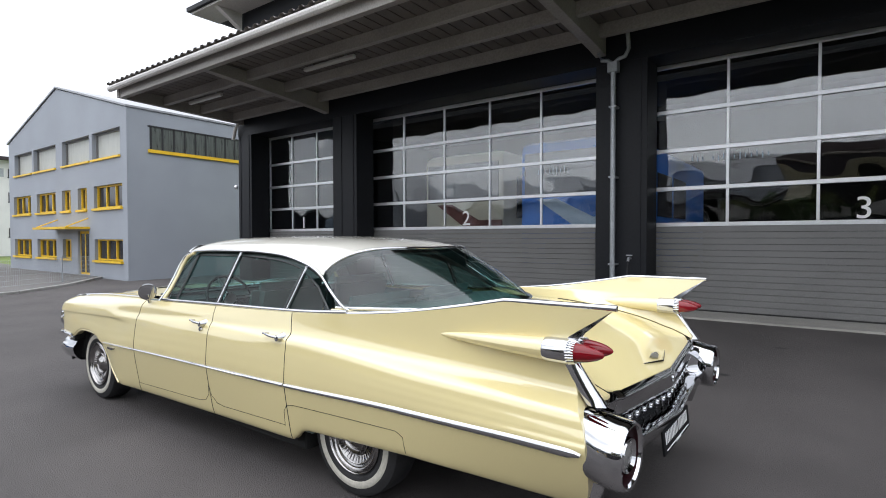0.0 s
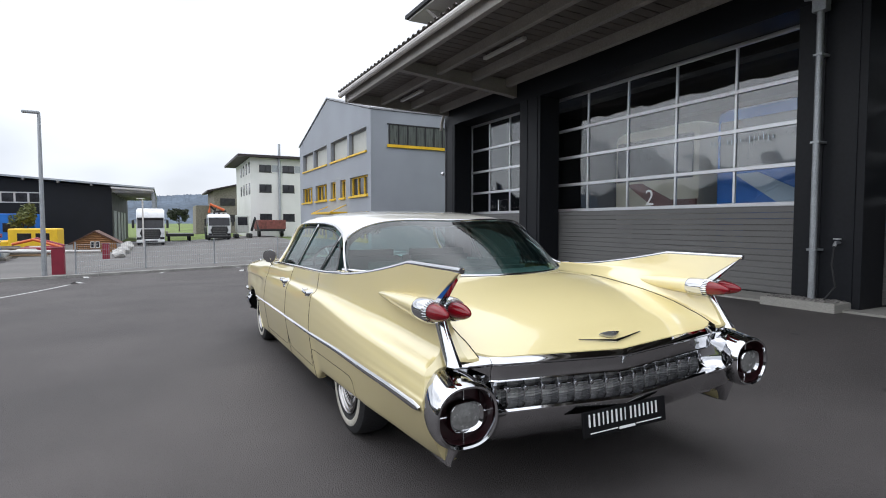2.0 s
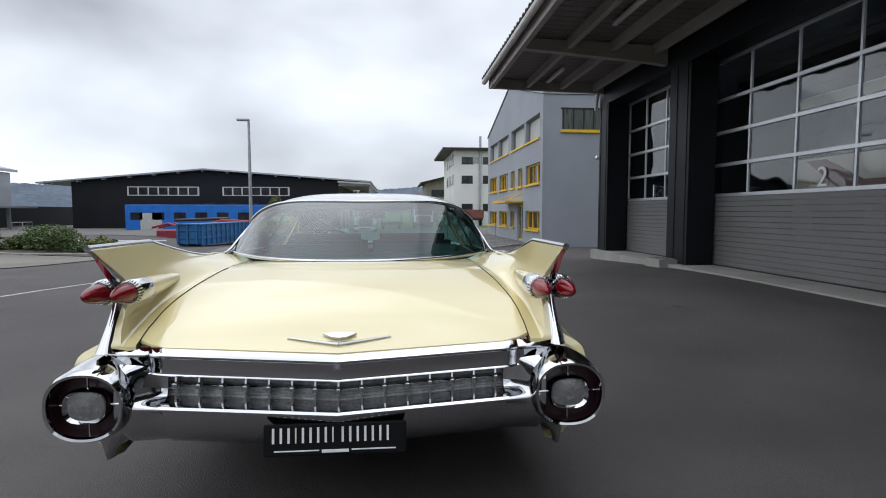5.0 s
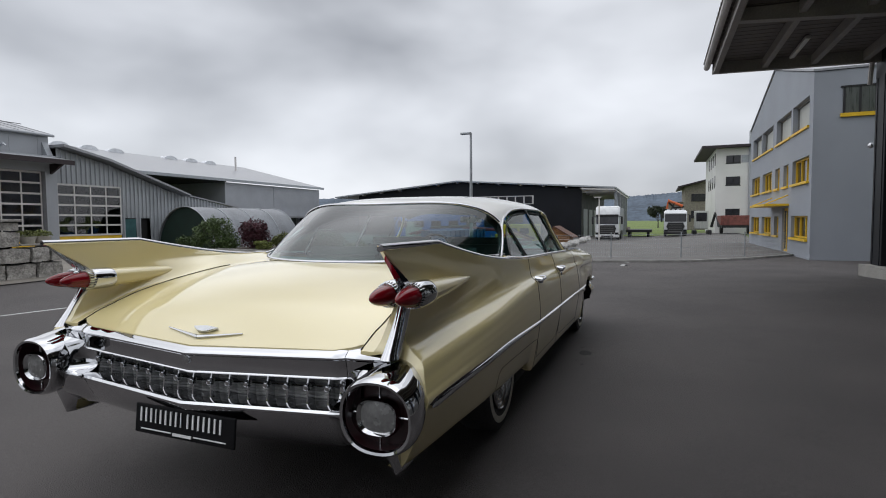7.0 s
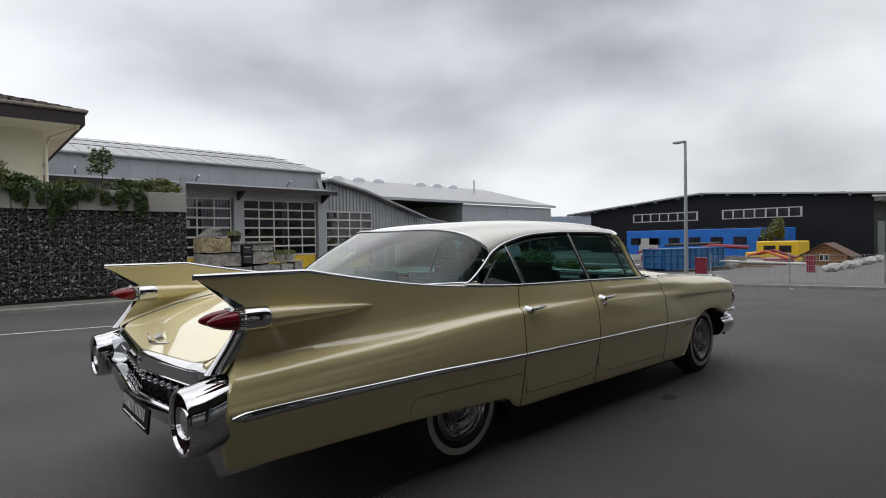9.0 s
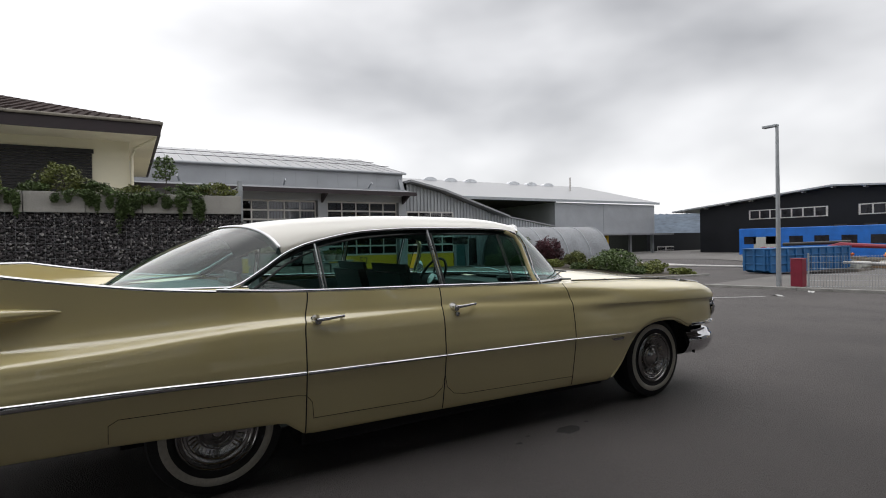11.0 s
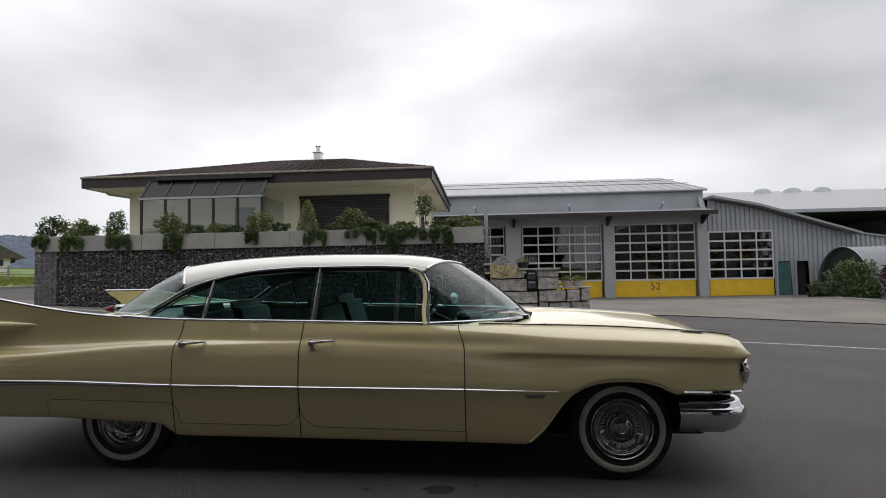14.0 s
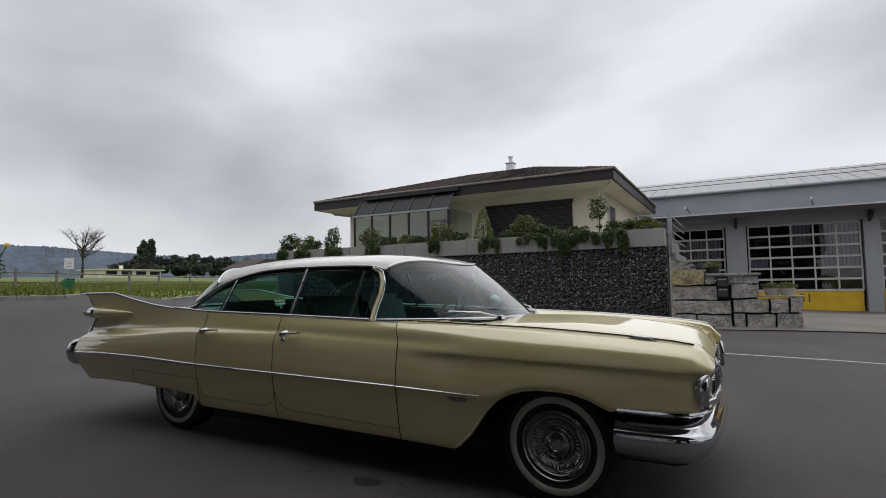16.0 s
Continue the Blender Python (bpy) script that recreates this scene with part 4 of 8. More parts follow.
def lorry(name, at, scale, label, crane_on=False):
    t = thing(name, label, "truck", at)
    t.scale = (scale,) * 3
    w = 1.22
    top = 3.65 if not crane_on else 3.05
    cab = prism(bmesh.new(), [(0, 0.5), (0.0, 1.55), (0.16, 2.6), (0.42, top - 0.2), (0.7, top), (2.1, top), (2.1, 0.5)], "y", -w, w)
    bmesh.ops.bevel(cab, geom=list(cab.edges), offset=0.12, segments=3, affect="EDGES")
    part("cab", cab, TRUCK_WHITE, t, smooth=40)
    part("windscreen", prism(bmesh.new(), [(0.02, 1.72), (0.16, 2.58), (0.11, 2.6), (-0.03, 1.72)], "y", -1.12, 1.12), PANE_FAR, t)
    part("sun_visor", box(bmesh.new(), -0.10, 0.22, -1.15, 1.15, 2.58, 2.74, 0.04), BLACK if not crane_on else TRUCK_WHITE, t)
    part("grille", prism(bmesh.new(), [(-0.78, 1.6), (0.78, 1.6), (0.92, 1.2), (0.72, 0.62), (-0.72, 0.62), (-0.92, 1.2)], "x", -0.06, 0.05), BLACK, t)
    for z in (0.8, 1.0, 1.2, 1.4):
        part("grille_bar", box(bmesh.new(), -0.085, -0.06, -0.68, 0.68, z, z + 0.04), DOOR_GREY, t)
    part("grille_surround", tube(bmesh.new(), [(-0.07, a, b) for a, b in ((-0.8, 1.62), (0.8, 1.62), (0.95, 1.2), (0.74, 0.6), (-0.74, 0.6), (-0.95, 1.2), (-0.8, 1.62))], 0.03, 6), TRUCK_WHITE if not crane_on else DOOR_GREY, t)
    part("bumper", box(bmesh.new(), -0.14, 0.3, -w, w, 0.28, 0.58, 0.08), TRUCK_WHITE if not crane_on else BLACK, t, smooth=40)
    part("lower_intake", box(bmesh.new(), -0.16, -0.1, -0.6, 0.6, 0.32, 0.5, 0.03), BLACK, t)
    for s in (-1, 1):
        part("headlight", box(bmesh.new(), -0.15, -0.06, s * 0.98 - 0.2, s * 0.98 + 0.2, 0.6, 0.86, 0.05), PANE_FAR, t)
        part("daylight_strip", box(bmesh.new(), -0.16, -0.14, s * 0.98 - 0.18, s * 0.98 + 0.18, 0.82, 0.86), ALU, t)
        part("mirror", box(bmesh.new(), -0.12, 0.02, s * 1.48 - 0.11, s * 1.48 + 0.11, 1.7, 2.5, 0.04), BLACK, t)
        part("mirror_arm", tube(bmesh.new(), [(0.15, s * 1.15, 2.5), (-0.05, s * 1.48, 2.52)], 0.03, 6), BLACK, t)
        part("side_window", box(bmesh.new(), 0.45, 1.25, s * 1.215 - 0.01, s * 1.225 + 0.01, 1.7, 2.5, 0.004), PANE_FAR, t)
        for x in (0.95, 4.6, 5.9):
            part("wheel", lathe(bmesh.new(), [(0, -0.15), (0.4, -0.15), (0.5, -0.1), (0.5, 0.1), (0.4, 0.15), (0, 0.15)], 20, pose(x, s * 1.05, 0.5, 90, 0, 0)), BLACK, t)
    part("chassis", box(bmesh.new(), 2.1, 7.5, -0.5, 0.5, 0.6, 0.9), BLACK, t)
    if crane_on:
        for k in range(4):
            part("roof_lamp", box(bmesh.new(), 0.3, 0.42, -0.9 + 0.5 * k, -0.6 + 0.5 * k, top, top + 0.14, 0.03), ALU, t)
        part("crane_column", box(bmesh.new(), 2.3, 2.9, -0.4, 0.4, 0.9, 3.3, 0.05), BLACK, t)
        part("crane_boom", tube(bmesh.new(), [(2.6, 0.9, 3.25), (2.6, 0.75, 4.25), (2.6, -0.8, 3.55)], 0.17, 8), ORANGE, t)
        part("crane_jib", tube(bmesh.new(), [(2.75, 0.8, 4.1), (2.75, 0.1, 3.4), (2.75, -1.0, 3.5)], 0.12, 8), BLACK, t)
        part("crane_ram", tube(bmesh.new(), [(2.5, 0.4, 3.2), (2.5, 0.1, 3.9)], 0.07, 8), BLACK, t)
        part("flatbed", box(bmesh.new(), 3.0, 7.6, -1.2, 1.2, 0.9, 1.5, 0.03), BLACK, t)
    else:
        part("side_fairing", box(bmesh.new(), 2.1, 2.5, -1.2, -1.1, 0.6, 3.4, 0.03), TRUCK_WHITE, t)
        part("box_body", box(bmesh.new(), 2.7, 7.6, -1.22, 1.22, 0.95, 3.5, 0.03), STEEL, t)
    return t


lorry("white_truck", (50.5, 2.9, grade(50, 2.8) + 0.07), 0.90, "white articulated truck with a black grille")
lorry("crane_truck", (57.0, -3.3, grade(57, -3.3) + 0.07), 0.9, "white truck with an orange folded crane", True)
tl = thing("flat_trailer", "empty dark flatbed trailer", "trailer", (60, 0.5, grade(60, 0.5) + 0.07))
part("bed", box(bmesh.new(), 0, 5, -1.5, 1.2, 0.55, 0.85, 0.03), BLACK, tl)
part("side_rail", box(bmesh.new(), 0, 5, 1.0, 1.2, 0.85, 1.1), GREYWOOD, tl)
for y in (-1.1, 0.9):
    for x in (1.0, 4.0):
        part("wheel", lathe(bmesh.new(), [(0, -0.12), (0.36, -0.12), (0.38, 0), (0.36, 0.12), (0, 0.12)], 16, pose(x, y, 0.38, 90, 0, 0)), BLACK, tl)
tr = thing("red_trailer", "rusty red tipping trailer with high sides", "trailer", (60.5, -9.3, -0.3))
part("tub", box(bmesh.new(), 0, 4, -1.5, 1.5, 0.95, 2.0, 0.04), RUST, tr)
part("frame", box(bmesh.new(), 0, 4, -1.4, 1.4, 0.7, 0.95), BLACK, tr)
for s in (-1.3, 1.3):
    part("wheel", lathe(bmesh.new(), [(0, -0.15), (0.42, -0.15), (0.45, 0), (0.42, 0.15), (0, 0.15)], 16, pose(1.5, s, 0.45, 90, 0, 0)), BLACK, tr)
dg = thing("mini_digger", "small beige digger with a folded arm", "digger", (59, -5.9, -0.3))
part("cab", box(bmesh.new(), 0, 1.4, -0.6, 0.7, 0.6, 2.5, 0.08), BLIND, dg)
part("cab_window", box(bmesh.new(), -0.02, 0.02, -0.45, 0.55, 1.4, 2.3), PANE_FAR, dg)
part("arm", tube(bmesh.new(), [(0.2, -0.9, 0.8), (-0.3, -1.2, 2.2), (-0.8, -1.5, 0.9)], 0.14, 8), BLACK, dg)
for s in (-0.7, 0.7):
    part("track", box(bmesh.new(), -0.6, 1.8, s - 0.2, s + 0.2, 0, 0.5, 0.12), BLACK, dg)


# ---- fire station and sheds ----
def fire_station():
    root = thing("fire_station", "light grey metal fire station with yellow-footed doors", "building", kind="structure")
    y, g = 28.4, -0.75
    for a, b in ((3.9, 4.85), (9.75, 10.35), (15.22, 15.8)):
        part("pillar", box(bmesh.new(), a, b, y - 0.25, y + 0.3, g, 4.6, 0.01), CLADDING, root)
    part("pillar", box(bmesh.new(), -14, -0.4, y - 0.25, y + 0.3, g, 4.6), CLADDING, root)
    part("lintel", box(bmesh.new(), -14, 15.8, y - 0.24, y + 0.3, 4.05, 4.9), CLADDING, root)
    part("upper_wall", box(bmesh.new(), -14, 15.95, 29.0, 29.2, 4.7, 6.05), CLADDING, root)
    for k in range(22):
        part("panel_seam", box(bmesh.new(), 15.4 - k * 1.35, 15.42 - k * 1.35, 28.985, 29.0, 4.8, 6.0), STEEL, root)
    part("gable", prism(bmesh.new(), [(28.4, g), (46, g), (46, 6.0), (37.2, 8.1), (29.2, 6.05), (28.4, 4.7)], "x", 15.6, 15.9), CLADDING, root)
    roof = thing("station_roof", "standing-seam metal roof of the fire station", "roof", kind="structure")
    for a, b in (((28.8, 6.05), (37.2, 8.15)), ((37.2, 8.15), (46, 6.0))):
        part("roof_side", prism(bmesh.new(), [a, b, (b[0], b[1] + 0.08), (a[0], a[1] + 0.08)], "x", -14.2, 16.15), ROOF_METAL, roof)
    for k in range(40):
        part("seam", prism(bmesh.new(), [(28.8, 6.13), (37.2, 8.23), (37.2, 8.255), (28.8, 6.155)], "x", 15.9 - 0.75 * k, 15.94 - 0.75 * k), ROOF_METAL, roof)
    for z in (0.3, 0.62):
        part("snow_guard", tube(bmesh.new(), [(-14, 28.8 + 8.4 * z, 6.25 + 2.1 * z), (16, 28.8 + 8.4 * z, 6.25 + 2.1 * z)], 0.02, 6), BLACK, roof)
    part("roof_gutter", tube(bmesh.new(), [(-14, 28.75, 6.05), (16.1, 28.75, 6.05)], 0.07, 8), CLADDING, roof)
    can = thing("station_canopy", "thin metal canopy above the fire station doors", "canopy", kind="structure")
    part("sheet", prism(bmesh.new(), [(26.8, 4.50), (28.6, 4.78), (28.6, 4.9), (26.8, 4.62)], "x", -1, 15.75), ROOF_METAL, can)
    part("edge", box(bmesh.new(), -1, 15.85, 26.74, 26.8, 4.36, 4.6), DARK_WOOD, can)
    for x in (10.0, 15.5, 4.4):
        part("bracket", prism(bmesh.new(), [(26.9, 4.5), (28.2, 4.45), (28.2, 3.9)], "x", x - 0.06, x + 0.06), DARK_WOOD, can)
    for x in (2.2, 7.9, 13.4):
        part("floodlight", tube(bmesh.new(), [(x, 28.9, 5.0), (x - 0.15, 28.0, 5.25), (x - 0.2, 27.7, 5.1)], 0.05, 6), STEEL, can)
    # back and ceiling are coloured black for the unlit inside of the station
    part("inner_shade", box(bmesh.new(), -14, 15.5, 34, 34.2, g, 4.6), SHADE_BLACK, root)
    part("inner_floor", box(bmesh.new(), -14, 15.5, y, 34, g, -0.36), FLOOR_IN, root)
    part("inner_ceiling", box(bmesh.new(), -14, 15.5, 29.25, 34, 4.5, 4.6), SHADE_BLACK, root)


def station_door(x0, x1, top, cols, rows, number="", blinds=()):
    d = thing("station_door", "glazed sectional door with a yellow bottom panel, closed", "garage door", group="fire station doors")
    y, z0 = 28.45, -0.36
    zg = 0.66
    part("kick_panel", box(bmesh.new(), x0, x1, y, y + 0.06, z0, zg - 0.03, 0.01), YELLOW, d)
    h, w = (top - zg) / rows, (x1 - x0) / cols
    for r in range(rows + 1):
        part("rail", box(bmesh.new(), x0, x1, y - 0.03, y + 0.03, zg + r * h - 0.05, zg + r * h + 0.05), WHITE_STEEL, d)
    for c in range(cols + 1):
        part("stile", box(bmesh.new(), x0 + c * w - 0.035, x0 + c * w + 0.035, y - 0.025, y + 0.025, zg, top), WHITE_STEEL, d)
    for r in range(rows):
        for c in range(cols):
            part("pane", box(bmesh.new(), x0 + c * w + 0.03, x0 + (c + 1) * w - 0.03, y, y + 0.01, zg + r * h + 0.045, zg + (r + 1) * h - 0.045), STATION_PANE, d)
    for a, b, lo, hi in blinds:
        x = x0 + a * (x1 - x0)
        while x + 0.17 < x0 + b * (x1 - x0):
            part("blind_strip", box(bmesh.new(), x, x + 0.15, y + 0.10, y + 0.112, zg + lo * h, zg + hi * h), STRIP, d)
            x += 0.172
    if number:
        words("number", number, 0.62, INK, d, pose((x0 + x1) / 2, y - 0.004, 0.06, 90, 0, 0))


fire_station()
STRIP = material("pale_strip_blind", (0.50, 0.53, 0.54), 0.6, grain=0.12, scale=2, vary=0.2)
station_door(-0.3, 3.8, 4.0, 5, 6, "", ((0.0, 1.0, 1.1, 5.1),))
station_door(4.95, 9.65, 4.0, 5, 6, "51", ((0.40, 0.60, 4.0, 6.0), (0.66, 1.0, 2.1, 6.0), (0.0, 0.19, 2.1, 2.9)))
station_door(10.42, 15.14, 4.0, 5, 6, "52")


DOME = material("rooflight_plastic", (0.62, 0.64, 0.67), 0.35, grain=0.15, scale=2)


def sheds():
    root = thing("side_shed", "corrugated steel lean-to shed with a falling roofline", "shed", kind="structure")
    y, g = 28.4, -0.75
    bm = bmesh.new()
    rows, x, k = [], 15.95, 0
    while x < 29.0:
        top = np.interp(x, [15.9, 18.6, 23.2, 28.8], [5.4, 4.84, 3.36, 2.45])
        yy = y + (0.0, 0.0, 0.07, 0.07)[k % 4]
        bot = 3.5 if x < 19.62 else (1.62 if 19.75 < x < 20.6 or 20.85 < x < 21.6 else g)
        rows.append([(x, yy, bot), (x, yy, top)])
        x += (0.1, 0.035, 0.1, 0.035)[k % 4]
        k += 1
    sheet(bm, rows)
    part("corrugated_wall", bm, CORRUGATED, root)
    # black sheet that gives the shed's inside its shade
    part("back_wall", prism(bmesh.new(), [(15.95, g), (29, g), (29, 2.4), (23.2, 3.3), (18.6, 4.75), (15.95, 5.3)], "y", y + 3.0, y + 3.2), SHADE_BLACK, root)
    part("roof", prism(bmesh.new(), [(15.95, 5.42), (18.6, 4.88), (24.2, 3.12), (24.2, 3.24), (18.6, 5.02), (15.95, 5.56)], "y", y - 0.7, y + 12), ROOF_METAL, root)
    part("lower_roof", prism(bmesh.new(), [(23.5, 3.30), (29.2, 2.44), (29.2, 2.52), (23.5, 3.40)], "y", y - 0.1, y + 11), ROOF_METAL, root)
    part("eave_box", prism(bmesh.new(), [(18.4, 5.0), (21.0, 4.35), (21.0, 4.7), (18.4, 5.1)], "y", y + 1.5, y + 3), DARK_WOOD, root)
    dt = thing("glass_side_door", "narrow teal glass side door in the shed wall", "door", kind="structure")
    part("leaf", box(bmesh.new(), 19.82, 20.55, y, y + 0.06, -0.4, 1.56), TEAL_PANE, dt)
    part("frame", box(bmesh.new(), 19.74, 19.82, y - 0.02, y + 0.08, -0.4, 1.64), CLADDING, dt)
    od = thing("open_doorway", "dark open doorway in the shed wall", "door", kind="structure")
    # black box set into the doorway as its shade
    part("doorway_shade", box(bmesh.new(), 20.88, 21.55, y + 0.3, y + 0.34, -0.4, 1.56), SHADE_BLACK, od)
    part("frame", box(bmesh.new(), 20.82, 20.88, y - 0.02, y + 0.08, -0.4, 1.62), CLADDING, od)
    big = thing("storage_hall", "large pale grey storage hall with an open bay", "hall", kind="structure")
    yb = 40
    part("box_wall", box(bmesh.new(), 39.9, 56.4, yb, yb + 14, 2.0, 5.5), CLADDING, big)
    part("box_seam", box(bmesh.new(), 47.4, 47.46, yb - 0.03, yb, 2.0, 5.5), STEEL, big)
    # bay lining coloured dark, so the depth's shade lies in its colour
    part("bay_back", box(bmesh.new(), 15.9, 40, yb + 13, yb + 13.2, -1, 8.6), ANTHRACITE, big)
    part("bay_end", box(bmesh.new(), 15.9, 16.1, yb + 1, yb + 13, -1, 5.9), ANTHRACITE, big)
    part("bay_ceiling", box(bmesh.new(), 15.9, 39.9, yb - 0.2, yb + 13, 5.5, 5.6), SHADE_BLACK, big)
    part("roof", prism(bmesh.new(), [(yb - 0.4, 5.65), (yb + 13, 8.9), (yb + 13, 9.1), (yb - 0.4, 5.8)], "x", 15.9, 56.9), ROOF_METAL, big)
    for k in range(6):
        x = 31.2 + 2.9 * k if k < 3 else 43.9 + 3.0 * (k - 3)
        arc = [(x + 0.95 * math.cos(math.pi * i / 12), 8.80 + 0.48 * math.sin(math.pi * i / 12)) for i in range(13)]
        part("rooflight", prism(bmesh.new(), arc, "y", yb + 12.0, yb + 12.9), DOME, big, smooth=40)
    part("fascia", box(bmesh.new(), 15.9, 56.9, yb - 0.44, yb - 0.4, 5.56, 5.83), STEEL, big)
    part("low_wall", box(bmesh.new(), 40, 52, yb + 4, yb + 4.2, -2, 2.0), TEAL_PANE, big)
    for x in (40.2, 44, 48, 52, 56.1):
        part("column", box(bmesh.new(), x, x + 0.3, yb + 0.1, yb + 0.4, -2, 2.0), YELLOW if x in (44, 48) else CLADDING, big)
    part("eave", box(bmesh.new(), 39.5, 58.0, yb - 1.6, yb + 0.2, 1.82, 2.0), ROOF_METAL, big)
    part("annex", box(bmesh.new(), 60, 75, 44, 54, -2, 2.1), ANTHRACITE, big)
    for a in (62.1, 63.9):
        part("annex_window_frame", box(bmesh.new(), a, a + 1.7, 43.93, 44, -0.75, 0.25), WHITE_STEEL, big)
        for i in range(4):
            for k in range(2):
                part("annex_pane", box(bmesh.new(), a + 0.08 + 0.4 * i, a + 0.42 + 0.4 * i, 43.9, 43.928, -0.68 + 0.46 * k, -0.30 + 0.46 * k), PANE_FAR, big)
    part("roof_pole", tube(bmesh.new(), [(50, yb + 8, 7.4), (50, yb + 8, 9.6)], 0.12, 8), WHITE_STEEL, big)


sheds()
station_door(15.95, 19.6, 3.45, 4, 5)

hoop = thing("arched_shelter", "half-round shelter of pale sheet metal with a dark end", "shelter", (21.4, 25.6, -0.5))
bm = bmesh.new()
sheet(bm, [[(x, 2.35 * math.cos(math.pi * k / 22), 2.8 * math.sin(math.pi * k / 22)) for k in range(23)] for x in (0.25, 2.3, 4.4, 6.5, 8.5)])
part("arched_skin", bm, material("weathered_sheet", (0.185, 0.195, 0.21), 0.5, 0.2, grain=0.25, scale=0.8, fine=12), hoop, smooth=40)
for x in (0.25, 2.3, 4.4, 6.5, 8.5):
    part("hoop_rib", tube(bmesh.new(), [(x, 2.37 * math.cos(math.pi * k / 22), 2.82 * math.sin(math.pi * k / 22)) for k in range(23)], 0.03, 6), STEEL, hoop)
bm = bmesh.new()
bm.faces.new([bm.verts.new((0.4, 2.33 * math.cos(math.pi * k / 22), 2.78 * math.sin(math.pi * k / 22))) for k in range(23)])
part("end_sheet", bm, material("green_tarp", (0.010, 0.026, 0.020), 0.6, grain=0.3, scale=2), hoop)


# ---- plants ----
def shrub(name, at, radii, count, leaf, mat, label, seed, stems=5, group=""):
    r = random.Random(seed)
    t = thing(name, label, "shrub", at, group=group)
    bm = bmesh.new()
    for k in range(stems):
        a = 2 * math.pi * k / stems + r.uniform(-0.4, 0.4)
        tip = (radii[0] * 0.6 * math.cos(a), radii[1] * 0.6 * math.sin(a), radii[2] * 1.2)
        tube(bm, [(0, 0, 0), (tip[0] * 0.4, tip[1] * 0.4, tip[2] * 0.5), tip], 0.03 * min(1, radii[2]), 5, 0.008)
    part("stems", bm, BARK, t)
    bm = bmesh.new()
    leaf_cloud(bm, r, (0, 0, radii[2] * 0.72), [q * 0.95 for q in radii], int(count * 0.75), leaf)
    for k in range(10):
        a, f = r.uniform(0, 6.283), r.uniform(0.35, 0.9)
        c = (radii[0] * f * math.cos(a), radii[1] * f * math.sin(a), radii[2] * r.uniform(0.3, 1.3))
        w = r.uniform(0.22, 0.42)
        leaf_cloud(bm, r, c, (radii[0] * w, radii[1] * w, radii[2] * w * 1.25), count // 14, leaf)
    part("foliage", bm, mat, t)
    return t


for k, (x, y, rx, rz, mat, lab) in enumerate((
        (18.0, 21.4, 0.7, 0.55, LEAF, "dark green low shrub in the bed"), (18.6, 20.0, 1.35, 1.15, LEAF, "large round green shrub in the bed"),
        (18.9, 17.7, 1.0, 1.05, LEAF_RED, "dark red-leaved shrub in the bed"), (19.3, 16.1, 0.65, 0.6, LEAF_LIGHT, "yellow-green shrub in the bed"),
        (19.4, 15.0, 0.55, 0.4, LEAF_LIGHT, "low yellowish plant in the bed"), (19.6, 13.7, 1.35, 0.72, LEAF, "low spreading green shrub in the bed"),
        (18.3, 18.9, 0.6, 0.35, LEAF, "dark green low shrub in the bed"), (18.6, 16.8, 0.55, 0.3, LEAF_LIGHT, "low yellowish plant in the bed"), (18.7, 15.4, 0.5, 0.25, LEAF, "low ground cover in the bed"), (20.2, 12.3, 0.8, 0.4, LEAF_LIGHT, "low ground cover in the bed"), (19.2, 12.4, 0.6, 0.25, LEAF, "low ground cover in the bed"), (20.8, 11.2, 0.6, 0.22, LEAF_LIGHT, "low ground cover in the bed"))):
    shrub("bed_shrub", (x, y, grade(x, y)), (rx, rx, rz), int(2600 * rx * rz + 700), 0.062, mat, lab, 40 + k, group="bed shrubs")
bed = ground_sheet("flower_bed", material("soil", (0.06, 0.05, 0.035), 0.95, grain=0.4, scale=3), [17.4 + 0.4 * i for i in range(11)], [10.5 + i for i in range(13)], 0.05, None, "planted bed of dark soil beside the forecourt", "flower bed")
kerb_row("bed_kerb", slant([(17.35, 22.5), (17.35, 13.5), (18.4, 10.6), (21.4, 10.3)], 6), "low stone edging of the planted bed")


